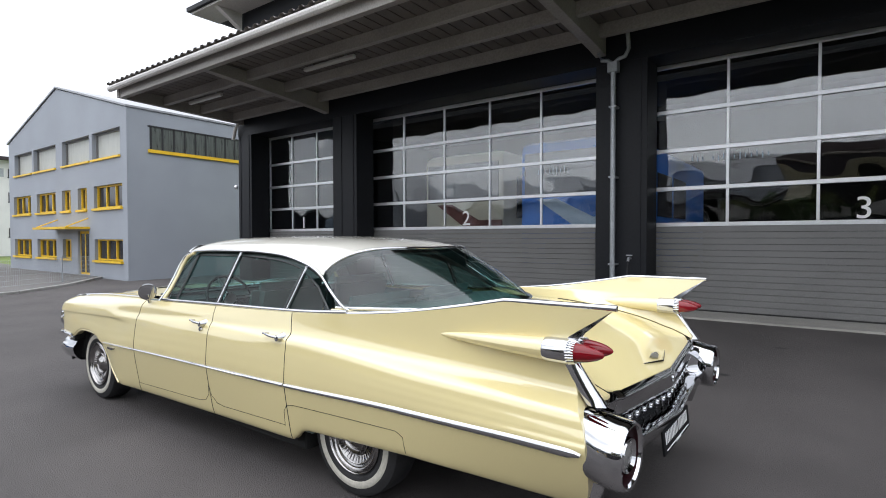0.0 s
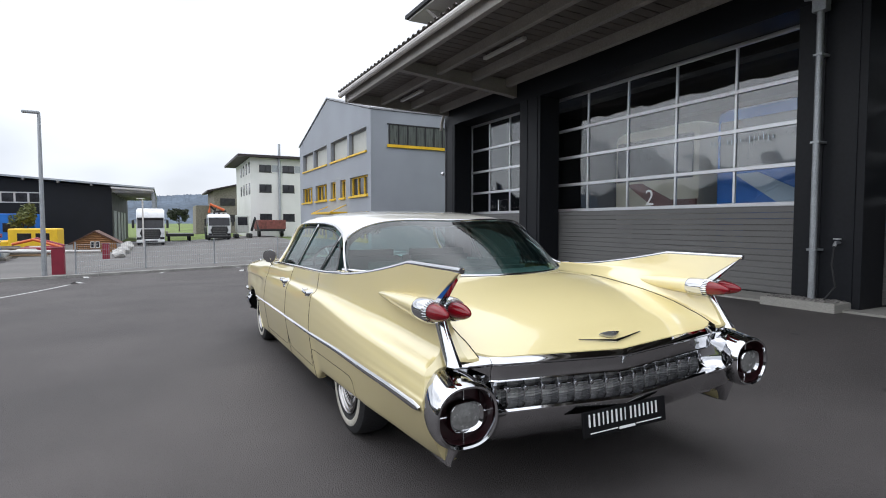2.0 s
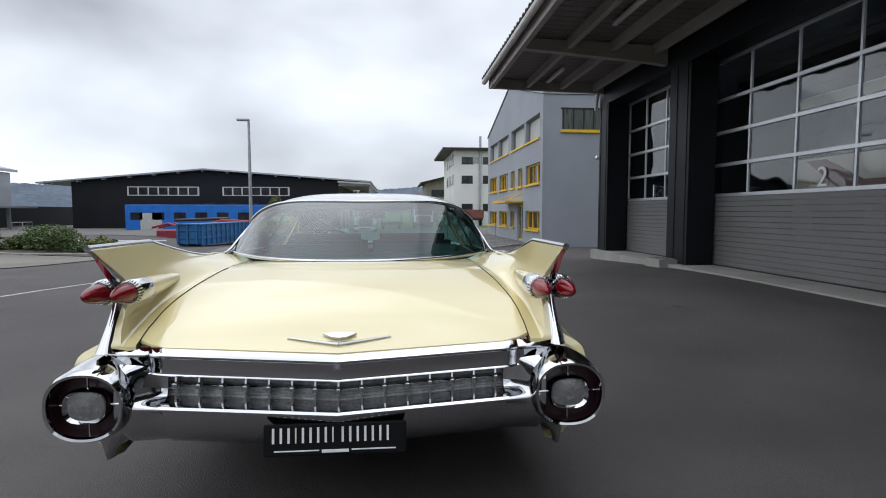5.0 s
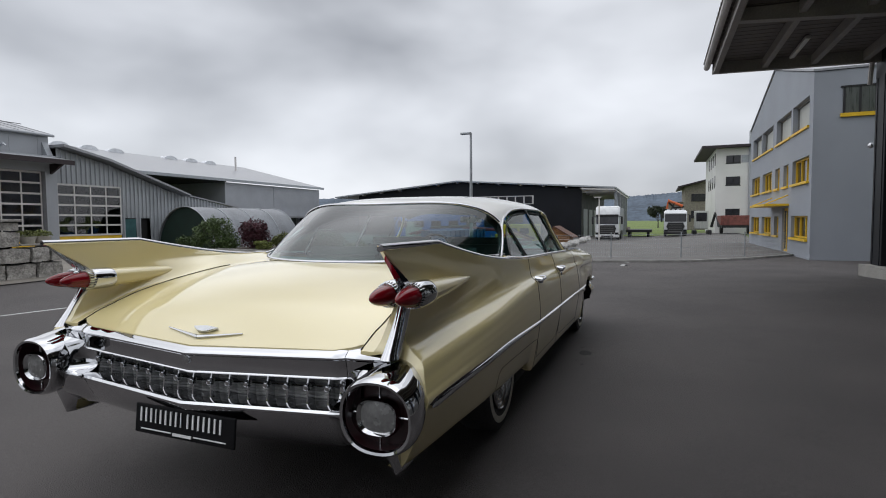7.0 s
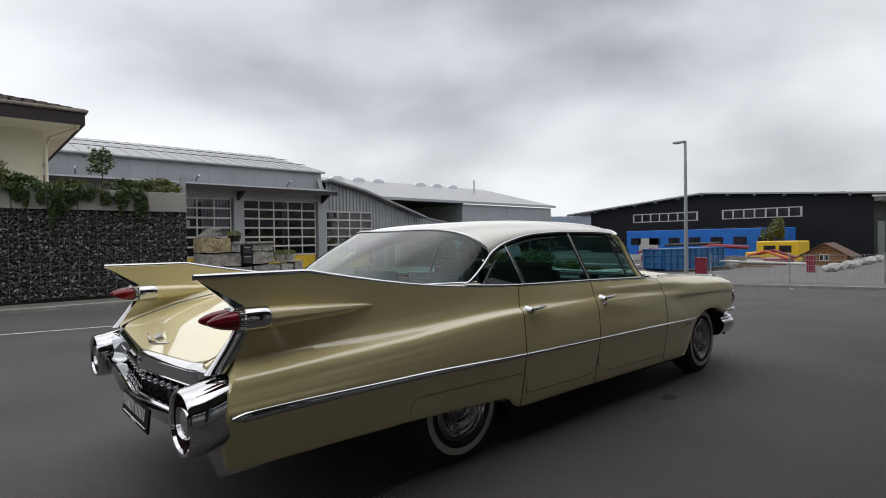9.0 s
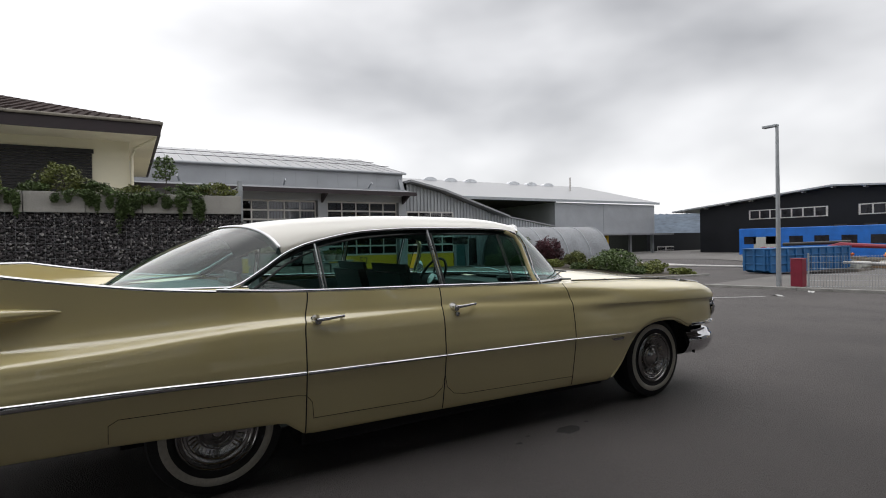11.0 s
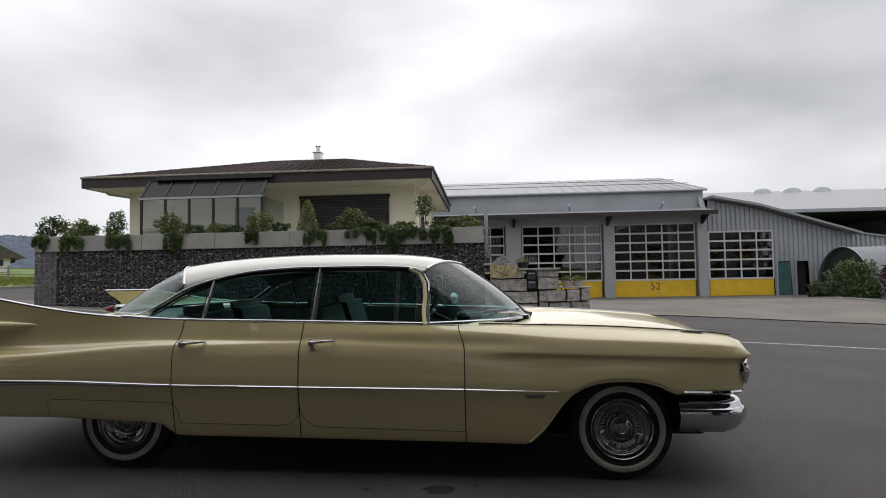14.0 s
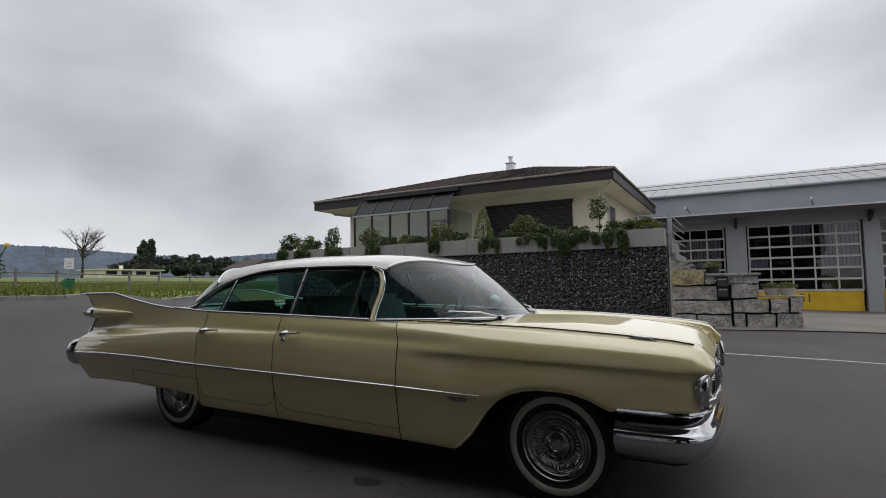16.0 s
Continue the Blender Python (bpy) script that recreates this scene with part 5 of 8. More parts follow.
# ---- house on the gabion terrace ----
def gabion():
    root = thing("gabion_wall", "retaining wall of wire cages filled with dark broken stone", "wall", kind="structure")
    x0, x1, y = -13.3, 2.52, 13.3
    # black backing that paints the shade between the stones
    part("shade_core", box(bmesh.new(), x0, x1, y + 0.06, y + 0.8, -0.1, 2.3), SHADE_BLACK, root)
    r = random.Random(8)
    base = []
    for k in range(6):
        b = bmesh.new()
        bmesh.ops.create_icosphere(b, subdivisions=1, radius=1.0)
        base.append([(v.co * r.uniform(0.7, 1.15)).copy() for v in b.verts])
        tri = [[v.index for v in f.verts] for f in b.faces]
        b.free()
    verts, faces, pale = [], [], []
    z = 0.1
    while z < 2.28:
        x = x0 + r.uniform(0, 0.05)
        while x < x1:
            s = r.uniform(0.019, 0.046)
            turn = Euler((r.uniform(0, 6), r.uniform(0, 6), r.uniform(0, 6))).to_matrix()
            n0 = len(verts)
            c = Vector((x, y + 0.03 + r.uniform(-0.02, 0.05), z + r.uniform(-0.045, 0.045)))
            verts += [tuple(c + turn @ v * s) for v in r.choice(base)]
            faces += [[n0 + i for i in t] for t in tri]
            pale += [r.random() < 0.16] * len(tri)
            x += s * 1.6
        z += 0.05
    me = bpy.data.meshes.new("stones")
    me.from_pydata(verts, [], faces)
    me.materials.append(STONE)
    me.materials.append(STONE_PALE)
    me.polygons.foreach_set("material_index", [int(p) for p in pale])
    st = new("stones", me)
    st.parent = root
    tagged(st, kind="stuff")
    bm = bmesh.new()
    for k in range(int((x1 - x0) / 0.2)):
        tube(bm, [(x0 + 0.2 * k, y - 0.06, 0.1), (x0 + 0.2 * k, y - 0.06, 2.3)], 0.002, 3, cap=False)
    for k in range(12):
        tube(bm, [(x0, y - 0.062, 0.1 + 0.2 * k), (x1, y - 0.062, 0.1 + 0.2 * k)], 0.002, 3, cap=False)
    part("wire_cage", bm, STEEL, root)
    side = bmesh.new()
    box(side, x0 - 0.02, x0 + 0.8, y, y + 8, 0, 2.3)
    part("side_cage", side, STONE, root)
    tr = thing("planter_trough", "pale concrete planter trough along the terrace edge", "planter", kind="structure")
    k = x0
    while k < x1 - 0.1:
        e = min(k + 1.32, x1)
        part("trough_block", box(bmesh.new(), k, e - 0.015, y - 0.06, y + 0.55, 2.3, 2.84, 0.012), CONCRETE, tr)
        k = e
    part("terrace", box(bmesh.new(), x0, x1, y + 0.55, 17.9, 2.2, 2.6), CONCRETE, tr)
    part("terrace_ground", box(bmesh.new(), x0, 1.5, 17.9, 30, 0, 2.6), CONCRETE, tr)


built = set(bpy.data.objects)
gabion()


def house():
    root = thing("bungalow", "cream bungalow with a dark tiled hip roof and a chimney", "house", kind="structure")
    x0, x1, y0, y1 = -13.0, -0.35, 17.9, 27.0
    part("wall", box(bmesh.new(), x0, x1, y0, y1, 2.4, 5.3), CREAM, root)
    ex0, ex1, ey0, ey1 = -13.95, 0.55, 16.25, 28.2
    part("soffit", box(bmesh.new(), ex0 + 0.1, ex1 - 0.1, ey0 + 0.1, ey1 - 0.1, 5.06, 5.12), CREAM, root)
    bm = bmesh.new()
    for q in ((ex0, ex1, ey0, ey0 + 0.08), (ex0, ex1, ey1 - 0.08, ey1), (ex0, ex0 + 0.08, ey0 + 0.08, ey1 - 0.08), (ex1 - 0.08, ex1, ey0 + 0.08, ey1 - 0.08)):
        box(bm, *q, 5.05, 5.42)
    part("fascia", bm, DARK_WOOD, root)
    part("gutter", tube(bmesh.new(), [(ex0, ey0 - 0.05, 5.46), (ex1 + 0.05, ey0 - 0.05, 5.46), (ex1 + 0.05, ey1, 5.46)], 0.05, 8), GREYWOOD, root)
    rx0, rx1, ry, rz = -8.0, -4.4, 22.2, 7.2
    ridge_ends = [(rx0, ry, rz), (rx1, ry, rz), (rx1, ry, rz), (rx0, ry, rz), (rx0, ry, rz)]
    eaves = [(ex0, ey0, 5.46), (ex1, ey0, 5.46), (ex1, ey1, 5.46), (ex0, ey1, 5.46), (ex0, ey0, 5.46)]
    part("roof_deck", sheet(bmesh.new(), [[Vector(a), Vector(b) + Vector((0, 0, 0.02))] for a, b in zip(eaves, ridge_ends)]), TILE, root)

    def tiles(a, b, c, d, name):
        """Wavy courses of tiles between the eave a-b and the ridge c-d."""
        m = bmesh.new()
        a, b, c, d = map(Vector, (a, b, c, d))
        courses = 18
        for i in range(courses):
            f, g2 = i / courses, (i + 1) / courses
            l0, r0, l1, r1 = a.lerp(c, f), b.lerp(d, f), a.lerp(c, g2), b.lerp(d, g2)
            n = max(4, int((r0 - l0).length / 0.075))
            rows = []
            high = 0.035 if name == "front_tiles" else 0.014
            w0, w1 = min(high, (r0 - l0).length / n * 0.3), min(high, (r1 - l1).length / n * 0.3)
            for k in range(n + 1):
                w = math.sin(k * math.pi / 2)
                rows.append([l0.lerp(r0, k / n), l0.lerp(r0, k / n) + Vector((0, 0, 0.052 + w0 * w)), l1.lerp(r1, k / n) + Vector((0, 0, 0.034 + w1 * w))])
            sheet(m, rows)
        tagged(part(name, m, TILE, root), kind="stuff")
    tiles((ex0, ey0, 5.46), (ex1, ey0, 5.46), (rx0, ry, rz), (rx1, ry, rz), "front_tiles")
    tiles((ex1, ey0, 5.46), (ex1, ey1, 5.46), (rx1, ry, rz), (rx1, ry, rz), "side_tiles")
    tiles((ex1, ey1, 5.46), (ex0, ey1, 5.46), (rx1, ry, rz), (rx0, ry, rz), "back_tiles")
    tiles((ex0, ey1, 5.46), (ex0, ey0, 5.46), (rx0, ry, rz), (rx0, ry, rz), "end_tiles")
    ch = new("chimney")
    ch.parent = root
    part("stack", box(bmesh.new(), -6.38, -6.0, 23.1, 23.5, 6.6, 7.8, 0.01), ALU, ch)
    part("cap", box(bmesh.new(), -6.43, -5.95, 23.05, 23.55, 7.8, 7.87, 0.02), ALU, ch)
    part("flue", lathe(bmesh.new(), [(0.10, 7.87), (0.10, 8.15), (0.15, 8.2), (0, 8.3)], 12, Matrix.Translation((-6.19, 23.3, 0))), ALU, ch)
    bl = new("roller_blind")
    bl.parent = root
    part("blind_box", box(bmesh.new(), -5.35, -1.4, y0 - 0.05, y0 + 0.02, 4.58, 4.72), BLACK, bl)
    for k in range(20):
        part("blind_slat", box(bmesh.new(), -5.3, -1.45, y0 - 0.04 - 0.004 * (k % 2), y0 - 0.02, 2.68 + 0.095 * k, 2.765 + 0.095 * k), SHUTTER_BLACK, bl)
    window(root, (x1, y0 + 1.5, 3.3), 1.4, 1.3, WHITE_STEEL, 90, 2)
    part("downpipe", tube(bmesh.new(), [(0.45, 16.4, 5.4), (0.4, 16.6, 5.0), (-0.2, 17.7, 4.8), (-0.28, 17.8, 4.5), (-0.28, 17.8, 2.6)], 0.05, 8), CREAM, root, smooth=40)
    part("left_downpipe", tube(bmesh.new(), [(-13.8, 16.5, 5.4), (-13.6, 17.4, 4.95), (-12.9, 17.8, 4.85)], 0.05, 8), WHITE_STEEL, root, smooth=40)
    wg = thing("conservatory", "glazed conservatory with a dark metal frame and sloping glass roof", "conservatory")
    gx0, gx1, gy = -10.95, -6.05, 15.6
    for k in range(6):
        x = gx0 + (gx1 - gx0) * k / 5
        part("post", box(bmesh.new(), x - 0.04, x + 0.04, gy, gy + 0.08, 2.6, 4.46), BLACK, wg)
        part("roof_bar", prism(bmesh.new(), [(gy, 4.46), (16.2, 5.20), (16.2, 5.28), (gy, 4.54)], "x", x - 0.04, x + 0.04), BLACK, wg)
    for k in range(5):
        xa, xb = gx0 + (gx1 - gx0) * k / 5 + 0.04, gx0 + (gx1 - gx0) * (k + 1) / 5 - 0.04
        p = part("wall_pane", box(bmesh.new(), xa, xb, gy + 0.03, gy + 0.04, 2.7, 4.40), HOUSE_PANE, wg)
        p.visible_shadow = False
        p = part("roof_pane", prism(bmesh.new(), [(gy, 4.49), (16.2, 5.23), (16.2, 5.24), (gy, 4.50)], "x", xa, xb), ROOF_PANE, wg)
        p.visible_shadow = False
    part("header", box(bmesh.new(), gx0 - 0.05, gx1 + 0.05, gy - 0.06, gy + 0.1, 4.40, 4.48), STEEL, wg)
    for x in (gx0, gx1):
        p = part("side_pane", box(bmesh.new(), x - 0.01, x + 0.01, gy + 0.05, 17.88, 2.6, 4.46), HOUSE_PANE, wg)
        p.visible_shadow = False
    part("awning_box", box(bmesh.new(), gx0 + 0.3, gx1 + 0.25, 16.05, 16.23, 5.24, 5.38), BLACK, wg)
    part("inner_door", box(bmesh.new(), -8.2, -7.3, 17.85, 17.895, 2.6, 4.3), PANE_FAR, wg)


ROOF_PANE = material("dim_roof_pane", (0.016, 0.017, 0.018), 0.3, spec=0.18, grain=0.3, scale=2)
HOUSE_PANE = glass("conservatory_pane", (0.86, 0.89, 0.89), 0.06, power=5.0)
house()
PL = ((-13.0, 0.5, 0.5, LEAF), (-12.1, 0.5, 0.42, LEAF_LIGHT), (-11.5, 0.3, 0.3, LEAF), (-10.5, 0.28, 0.58, LEAF), (-8.5, 0.45, 0.52, LEAF_LIGHT), (-7.7, 0.35, 0.25, LEAF), (-6.8, 0.4, 0.28, LEAF_LIGHT), (-6.2, 0.35, 0.22, LEAF),
      (-5.2, 0.5, 0.5, LEAF_LIGHT), (-4.5, 0.25, 0.25, LEAF), (-2.6, 0.3, 0.22, LEAF), (-1.9, 0.55, 0.52, LEAF_LIGHT), (-1.2, 0.4, 0.25, LEAF), (-0.3, 0.35, 0.2, LEAF_LIGHT), (1.1, 0.45, 0.25, LEAF), (1.9, 0.5, 0.3, LEAF_LIGHT))
for k, (x, rx, rz, mat) in enumerate(PL):
    shrub("planter_shrub", (x, 13.55, 2.78), (rx * 1.4, 0.38, rz * 1.05), int(1900 * rx * rz + 420), 0.05, mat, "leafy green shrub growing in the concrete trough", 70 + k, 4, group="trough plants")
for k, (x, w, h) in enumerate(((-13.0, 0.3, 0.45), (-11.9, 0.4, 0.5), (-10.2, 0.55, 0.62), (-8.2, 0.36, 0.66), (-5.4, 0.3, 0.42), (-3.2, 0.36, 0.52), (-0.75, 0.45, 0.8), (-1.6, 0.5, 0.3), (0.1, 0.45, 0.35), (1.15, 0.42, 0.62))):
    t = thing("trailing_plant", "trailing dark green plant hanging over the trough", "plant", (x, 13.2, 2.84), group="trailing plants")
    bm, r = bmesh.new(), random.Random(90 + k)
    leaf_cloud(bm, r, (0, -0.02, -0.02), (w * 1.1, 0.16, 0.13), 260, 0.045)
    for _ in range(9):
        off, drop = r.uniform(-w, w), h * r.uniform(0.35, 1.0)
        leaf_cloud(bm, r, (off, -0.04, -drop * 0.75), (w * r.uniform(0.18, 0.36), 0.10, drop * 0.8), int(150 + 420 * w * drop), 0.042)
    part("foliage", bm, LEAF, t)
cone = thing("conical_conifer", "small cone-shaped golden green conifer in the trough", "shrub", (-3.56, 13.6, 2.84))
bm = bmesh.new()
r = random.Random(4)
for _ in range(1500):
    h = r.uniform(0, 1) ** 1.3
    a, q = r.uniform(0, 6.283), 0.36 * (1 - h) ** 0.6 * r.uniform(0.75, 1.05) + 0.02
    leaf_cloud(bm, r, (q * math.cos(a), q * math.sin(a), 0.05 + 1.05 * h), (0.02, 0.02, 0.02), 1, 0.035)
part("foliage", bm, LEAF_LIGHT, cone)
part("trunk", tube(bmesh.new(), [(0, 0, 0), (0, 0, 0.5)], 0.03, 6), BARK, cone)
sap = thing("small_tree", "small loose green tree in the trough", "tree", (0.5, 13.7, 2.84))
part("trunk", tube(bmesh.new(), [(0, 0, 0), (0.03, 0, 0.4), (0.0, 0, 0.9)], 0.02, 6, 0.01), BARK, sap)
bm = bmesh.new()
leaf_cloud(bm, random.Random(61), (0, 0, 0.8), (0.42, 0.35, 0.45), 520, 0.055)
part("crown", bm, LEAF, sap)

rail = thing("terrace_rail", "grey steel railing post at the end of the terrace", "railing", (2.6, 13.9, 0))
part("post", box(bmesh.new(), -0.06, 0.06, -0.1, 0.1, 2.0, 3.38, 0.01), STEEL, rail)
for k in range(5):
    part("bar", tube(bmesh.new(), [(0.05, 0, 2.3 + 0.24 * k), (0.1, 4, 2.3 + 0.24 * k)], 0.02, 6), STEEL, rail)
part("stair_stringer", box(bmesh.new(), 0.0, 0.15, -0.1, 4, 1.9, 2.1), STEEL, rail)


MAIL_GREY = material("letterbox_grey", (0.05, 0.052, 0.056), 0.4, grain=0.1, scale=3)
LICHEN = material("lichened_stone", (0.36, 0.30, 0.17), 0.9, grain=0.5, scale=4, bump=1.0, fine=22)


def hewn_wall():
    root = thing("stone_wall", "dry wall of large rough-hewn grey stone blocks", "wall", kind="structure")
    rg2 = random.Random(21)
    blocks = [(2.68, 3.55, 1.12, 1.55), (3.57, 3.8, 1.14, 1.45), (2.68, 3.85, 0.71, 1.1), (2.7, 4.18, 0.32, 0.69), (2.7, 3.3, -0.05, 0.3), (3.32, 4.18, -0.1, 0.3),
              (4.17, 4.85, 1.14, 1.36), (4.17, 4.85, 0.75, 1.12), (4.22, 5.05, 0.36, 0.72), (5.07, 5.5, 0.36, 0.74), (5.52, 5.82, 0.38, 0.76), (4.22, 4.5, -0.1, 0.34), (4.52, 5.2, -0.1, 0.33), (5.22, 5.8, -0.1, 0.35)]
    # black boxes behind the blocks stand in for shade in the joints
    part("shade_core", box(bmesh.new(), 2.75, 4.8, 12.95, 13.25, -0.1, 1.12), SHADE_BLACK, root)
    part("low_shade_core", box(bmesh.new(), 4.8, 5.74, 12.95, 13.25, -0.1, 0.70), SHADE_BLACK, root)
    for x0, x1, z0, z1 in blocks:
        bm = box(bmesh.new(), x0 + 0.012, x1 - 0.02, 12.7 + rg2.uniform(-0.06, 0.05), 13.3, z0 + 0.01, z1 - 0.012)
        bmesh.ops.subdivide_edges(bm, edges=list(bm.edges), cuts=6, use_grid_fill=True)
        for v in bm.verts:
            v.co += 0.028 * noise.noise_vector(v.co * 3.1) + 0.016 * noise.noise_vector(v.co * 11.0)
        part("stone_block", bm, LICHEN if z1 > 1.5 else BLOCK, root)
    part("top_slab", box(bmesh.new(), 3.6, 4.9, 12.66, 13.3, 1.37, 1.43, 0.01), BLOCK, root)
    part("front_slab", box(bmesh.new(), 4.85, 5.85, 12.66, 13.3, 0.78, 0.82, 0.01), CONCRETE, root)
    for k in range(7):
        x, w = 2.7 + 0.05 * k, 0.55 - 0.06 * k + rg2.uniform(-0.08, 0.08)
        bm = box(bmesh.new(), x, x + w, 12.72, 13.2, 1.555 + 0.038 * k, 1.59 + 0.038 * k, 0.006)
        bmesh.ops.rotate(bm, cent=(x, 13, 1.6), matrix=Matrix.Rotation(rg2.uniform(-0.15, 0.15), 3, "Z"), verts=bm.verts)
        part("flat_stone", bm, BLOCK, root)
    mb = thing("mailbox", "grey metal double letterbox set into the stone wall", "mailbox", (3.99, 12.66, 0.75))
    part("case", box(bmesh.new(), -0.15, 0.15, -0.06, 0.1, 0, 0.6, 0.008), ANTHRACITE, mb)
    for z in (0.05, 0.33):
        part("flap", box(bmesh.new(), -0.12, 0.12, -0.075, -0.062, z, z + 0.22, 0.005), MAIL_GREY, mb)
        part("slot", box(bmesh.new(), -0.1, 0.1, -0.08, -0.076, z + 0.17, z + 0.2), ALU, mb)
    for x, z, s in ((3.75, 1.43, 0.2), (5.15, 0.82, 0.2), (5.5, 0.82, 0.2)):
        pot = thing("flower_pot", "round stone pot with yellow-green plants", "plant pot", (x, 12.95, z), group="wall pots")
        part("pot", lathe(bmesh.new(), [(0, 0), (s * 0.7, 0), (s, 0.18), (s * 0.9, 0.18), (0, 0.15)], 16), TERRACE if x > 4 else BLACK, pot, smooth=40)
        b2 = bmesh.new()
        leaf_cloud(b2, random.Random(int(x * 10)), (0, 0, 0.24), (0.30, 0.24, 0.13), 320, 0.032)
        part("plant", b2, LEAF_LIGHT, pot)


hewn_wall()
# the whole terrace stands a little nearer to the road than it is drawn
for ob in set(bpy.data.objects) - built:
    if ob.parent is None:
        ob.location = Vector((2.5, -3.3, 1.0)) + 0.955 * (ob.location - Vector((2.5, -3.3, 1.0)))
        ob.scale = (0.955,) * 3


# ---- field side ----
def tree(name, at, height, spread, mat, label, seed, leaves=1600, leaf=0.3, bare=False):
    r = random.Random(seed)
    t = thing(name, label, "tree", at)
    bm = bmesh.new()
    tube(bm, [(0, 0, 0), (0.02 * height, 0, height * 0.3), (0, 0, height * 0.8)], height * 0.03, 7, height * 0.008)
    tips = []
    for k in range(12 if not bare else 18):
        a, z = r.uniform(0, 6.283), height * r.uniform(0.28, 0.65)
        tip = Vector((spread * math.cos(a) * r.uniform(0.5, 1), spread * math.sin(a) * r.uniform(0.5, 1), min(height, z + height * r.uniform(0.2, 0.45))))
        mid = Vector((tip.x * 0.45, tip.y * 0.45, z + (tip.z - z) * 0.35))
        tube(bm, [(0, 0, z), mid, tip], height * 0.012, 5, height * 0.003)
        tips.append(tip)
        if bare:
            for _ in range(22):
                s = mid.lerp(tip, r.uniform(0.1, 0.9))
                e = s + Vector((r.uniform(-1, 1), r.uniform(-1, 1), r.uniform(0.3, 1.2))) * height * 0.12
                tube(bm, [s, e], height * 0.0028, 4, height * 0.001)
    part("trunk", bm, BARK, t)
    if not bare:
        b2 = bmesh.new()
        for tip in tips + [Vector((0, 0, height * 0.85))]:
            leaf_cloud(b2, r, tip, (spread * 0.42,) * 2 + (height * 0.17,), leaves // 13, leaf)
        part("crown", b2, mat, t)
    return t


tree("leafy_tree", (49, 11.6, grade(49, 11)), 3.4, 0.9, LEAF_LIGHT, "young light green tree beside the blue container", 5, 1200, 0.14)
tree("bare_tree", (-75, 37.0, grade(-75, 37) - 0.03), 6.7, 3.4, LEAF_DARK, "bare dead tree with fine branches in the meadow", 9, bare=True)
tree("tall_poplar", (-99.2, 61.2, grade(-100, 60) - 0.6), 7.6, 1.7, LEAF_FAR, "tall dark tree at the edge of the meadow", 12, 2600, 0.32)
rg = random.Random(31)
for k in range(22):
    f = k / 21
    x, y = -108 - 10 * rg.random(), 66 + 34 * f
    tree("wood_tree", (x, y, grade(x, y) - 1.3), rg.uniform(4.2, 6.6), rg.uniform(2.4, 3.4), LEAF_FAR, "dark tree in the wood beyond the meadow", 100 + k, 2200, 0.36)
for k in range(2, 9):
    tree("hedge_tree", (-99, 42 + 7.5 * k, grade(-99, 50) - 0.2), rg.uniform(1.8, 2.8), 2.8, LEAF_FAR, "low dark bush before the wood", 140 + k, 1100, 0.34)
for k, (x, y, h) in enumerate(((140, -1.5, 5.5), (150, -7.5, 4.5))):
    tree("yard_tree", (x, y, -0.8), h, h * 0.4, LEAF_FAR, "dark round tree behind the lorries", 170 + k, 900, 0.45)
lowb = thing("pale_pavilion", "low pale yellow flat-roofed building in the meadow", "building", kind="structure")
part("wall", box(bmesh.new(), -96, -90, 47.5, 58.5, 3.0, 4.85), CREAM, lowb)
part("roof", box(bmesh.new(), -96.5, -89.5, 47, 59, 4.85, 5.0), CREAM, lowb)
# openings are black boxes on the wall, their shade put into the colour
for k in range(4):
    part("opening", box(bmesh.new(), -90.1, -89.9, 48.6 + 2.6 * k, 50.4 + 2.6 * k, 4.05, 4.65), SHADE_BLACK, lowb)
part("chimney", box(bmesh.new(), -94, -93.5, 53, 53.5, 5.0, 5.8), CREAM, lowb)
farm = thing("farmhouse", "grey farmhouse with a brown hip roof in the meadow", "house", kind="structure")
part("wall", box(bmesh.new(), -55.4, -52, 47, 53.5, 2.0, 3.9), WHITE_WALL, farm)
part("roof", prism(bmesh.new(), [(44.5, 3.8), (55, 3.8), (51.5, 5.2), (48, 5.2)], "x", -56.0, -51.3), FARM_TILE, farm)
for k in range(3):
    part("window", box(bmesh.new(), -52, -51.9, 47 + 2.2 * k, 48.1 + 2.2 * k, 2.9, 3.6), PANE_FAR, farm)

fence = thing("timber_fence", "weathered post and rail fence along the meadow", "fence")
FP = [(-20.4, -2.4), (-20.1, 0.4), (-19.8, 3.2), (-19.6, 6.1), (-19.4, 7.4), (-19.9, 10.6), (-22.0, 13.4), (-23.4, 16.2), (-24.4, 20.4), (-23.6, 23.2), (-23.4, 26.4), (-23.2, 29.6)]
for a, b in zip(FP, FP[1:]):
    za, zb = grade(*a) - 0.03, grade(*b) - 0.03
    part("post", tube(bmesh.new(), [(*a, za - 0.1), (*a, za + 1.0)], 0.05, 8), GREYWOOD, fence)
    for z in (0.5, 0.86):
        part("rail", tube(bmesh.new(), [(*a, za + z), (*b, zb + z)], 0.03, 6), GREYWOOD, fence)
wb = thing("waste_bin", "green dog waste bin on a post with a white notice", "waste bin", (-18.15, 7.2, grade(-18.15, 7.2) + 0.03))
part("post", tube(bmesh.new(), [(0, 0, 0), (0, 0, 1.35)], 0.025, 8), STEEL, wb)
part("bin", box(bmesh.new(), -0.15, 0.15, -0.17, 0.17, 0.10, 0.55, 0.03), GREEN, wb)
part("lid", box(bmesh.new(), -0.12, 0.14, -0.1, 0.18, 0.52, 0.6, 0.02), BLACK, wb)
part("notice", box(bmesh.new(), 0.03, 0.045, -0.17, 0.17, 0.95, 1.38, 0.004), DIGIT, wb)
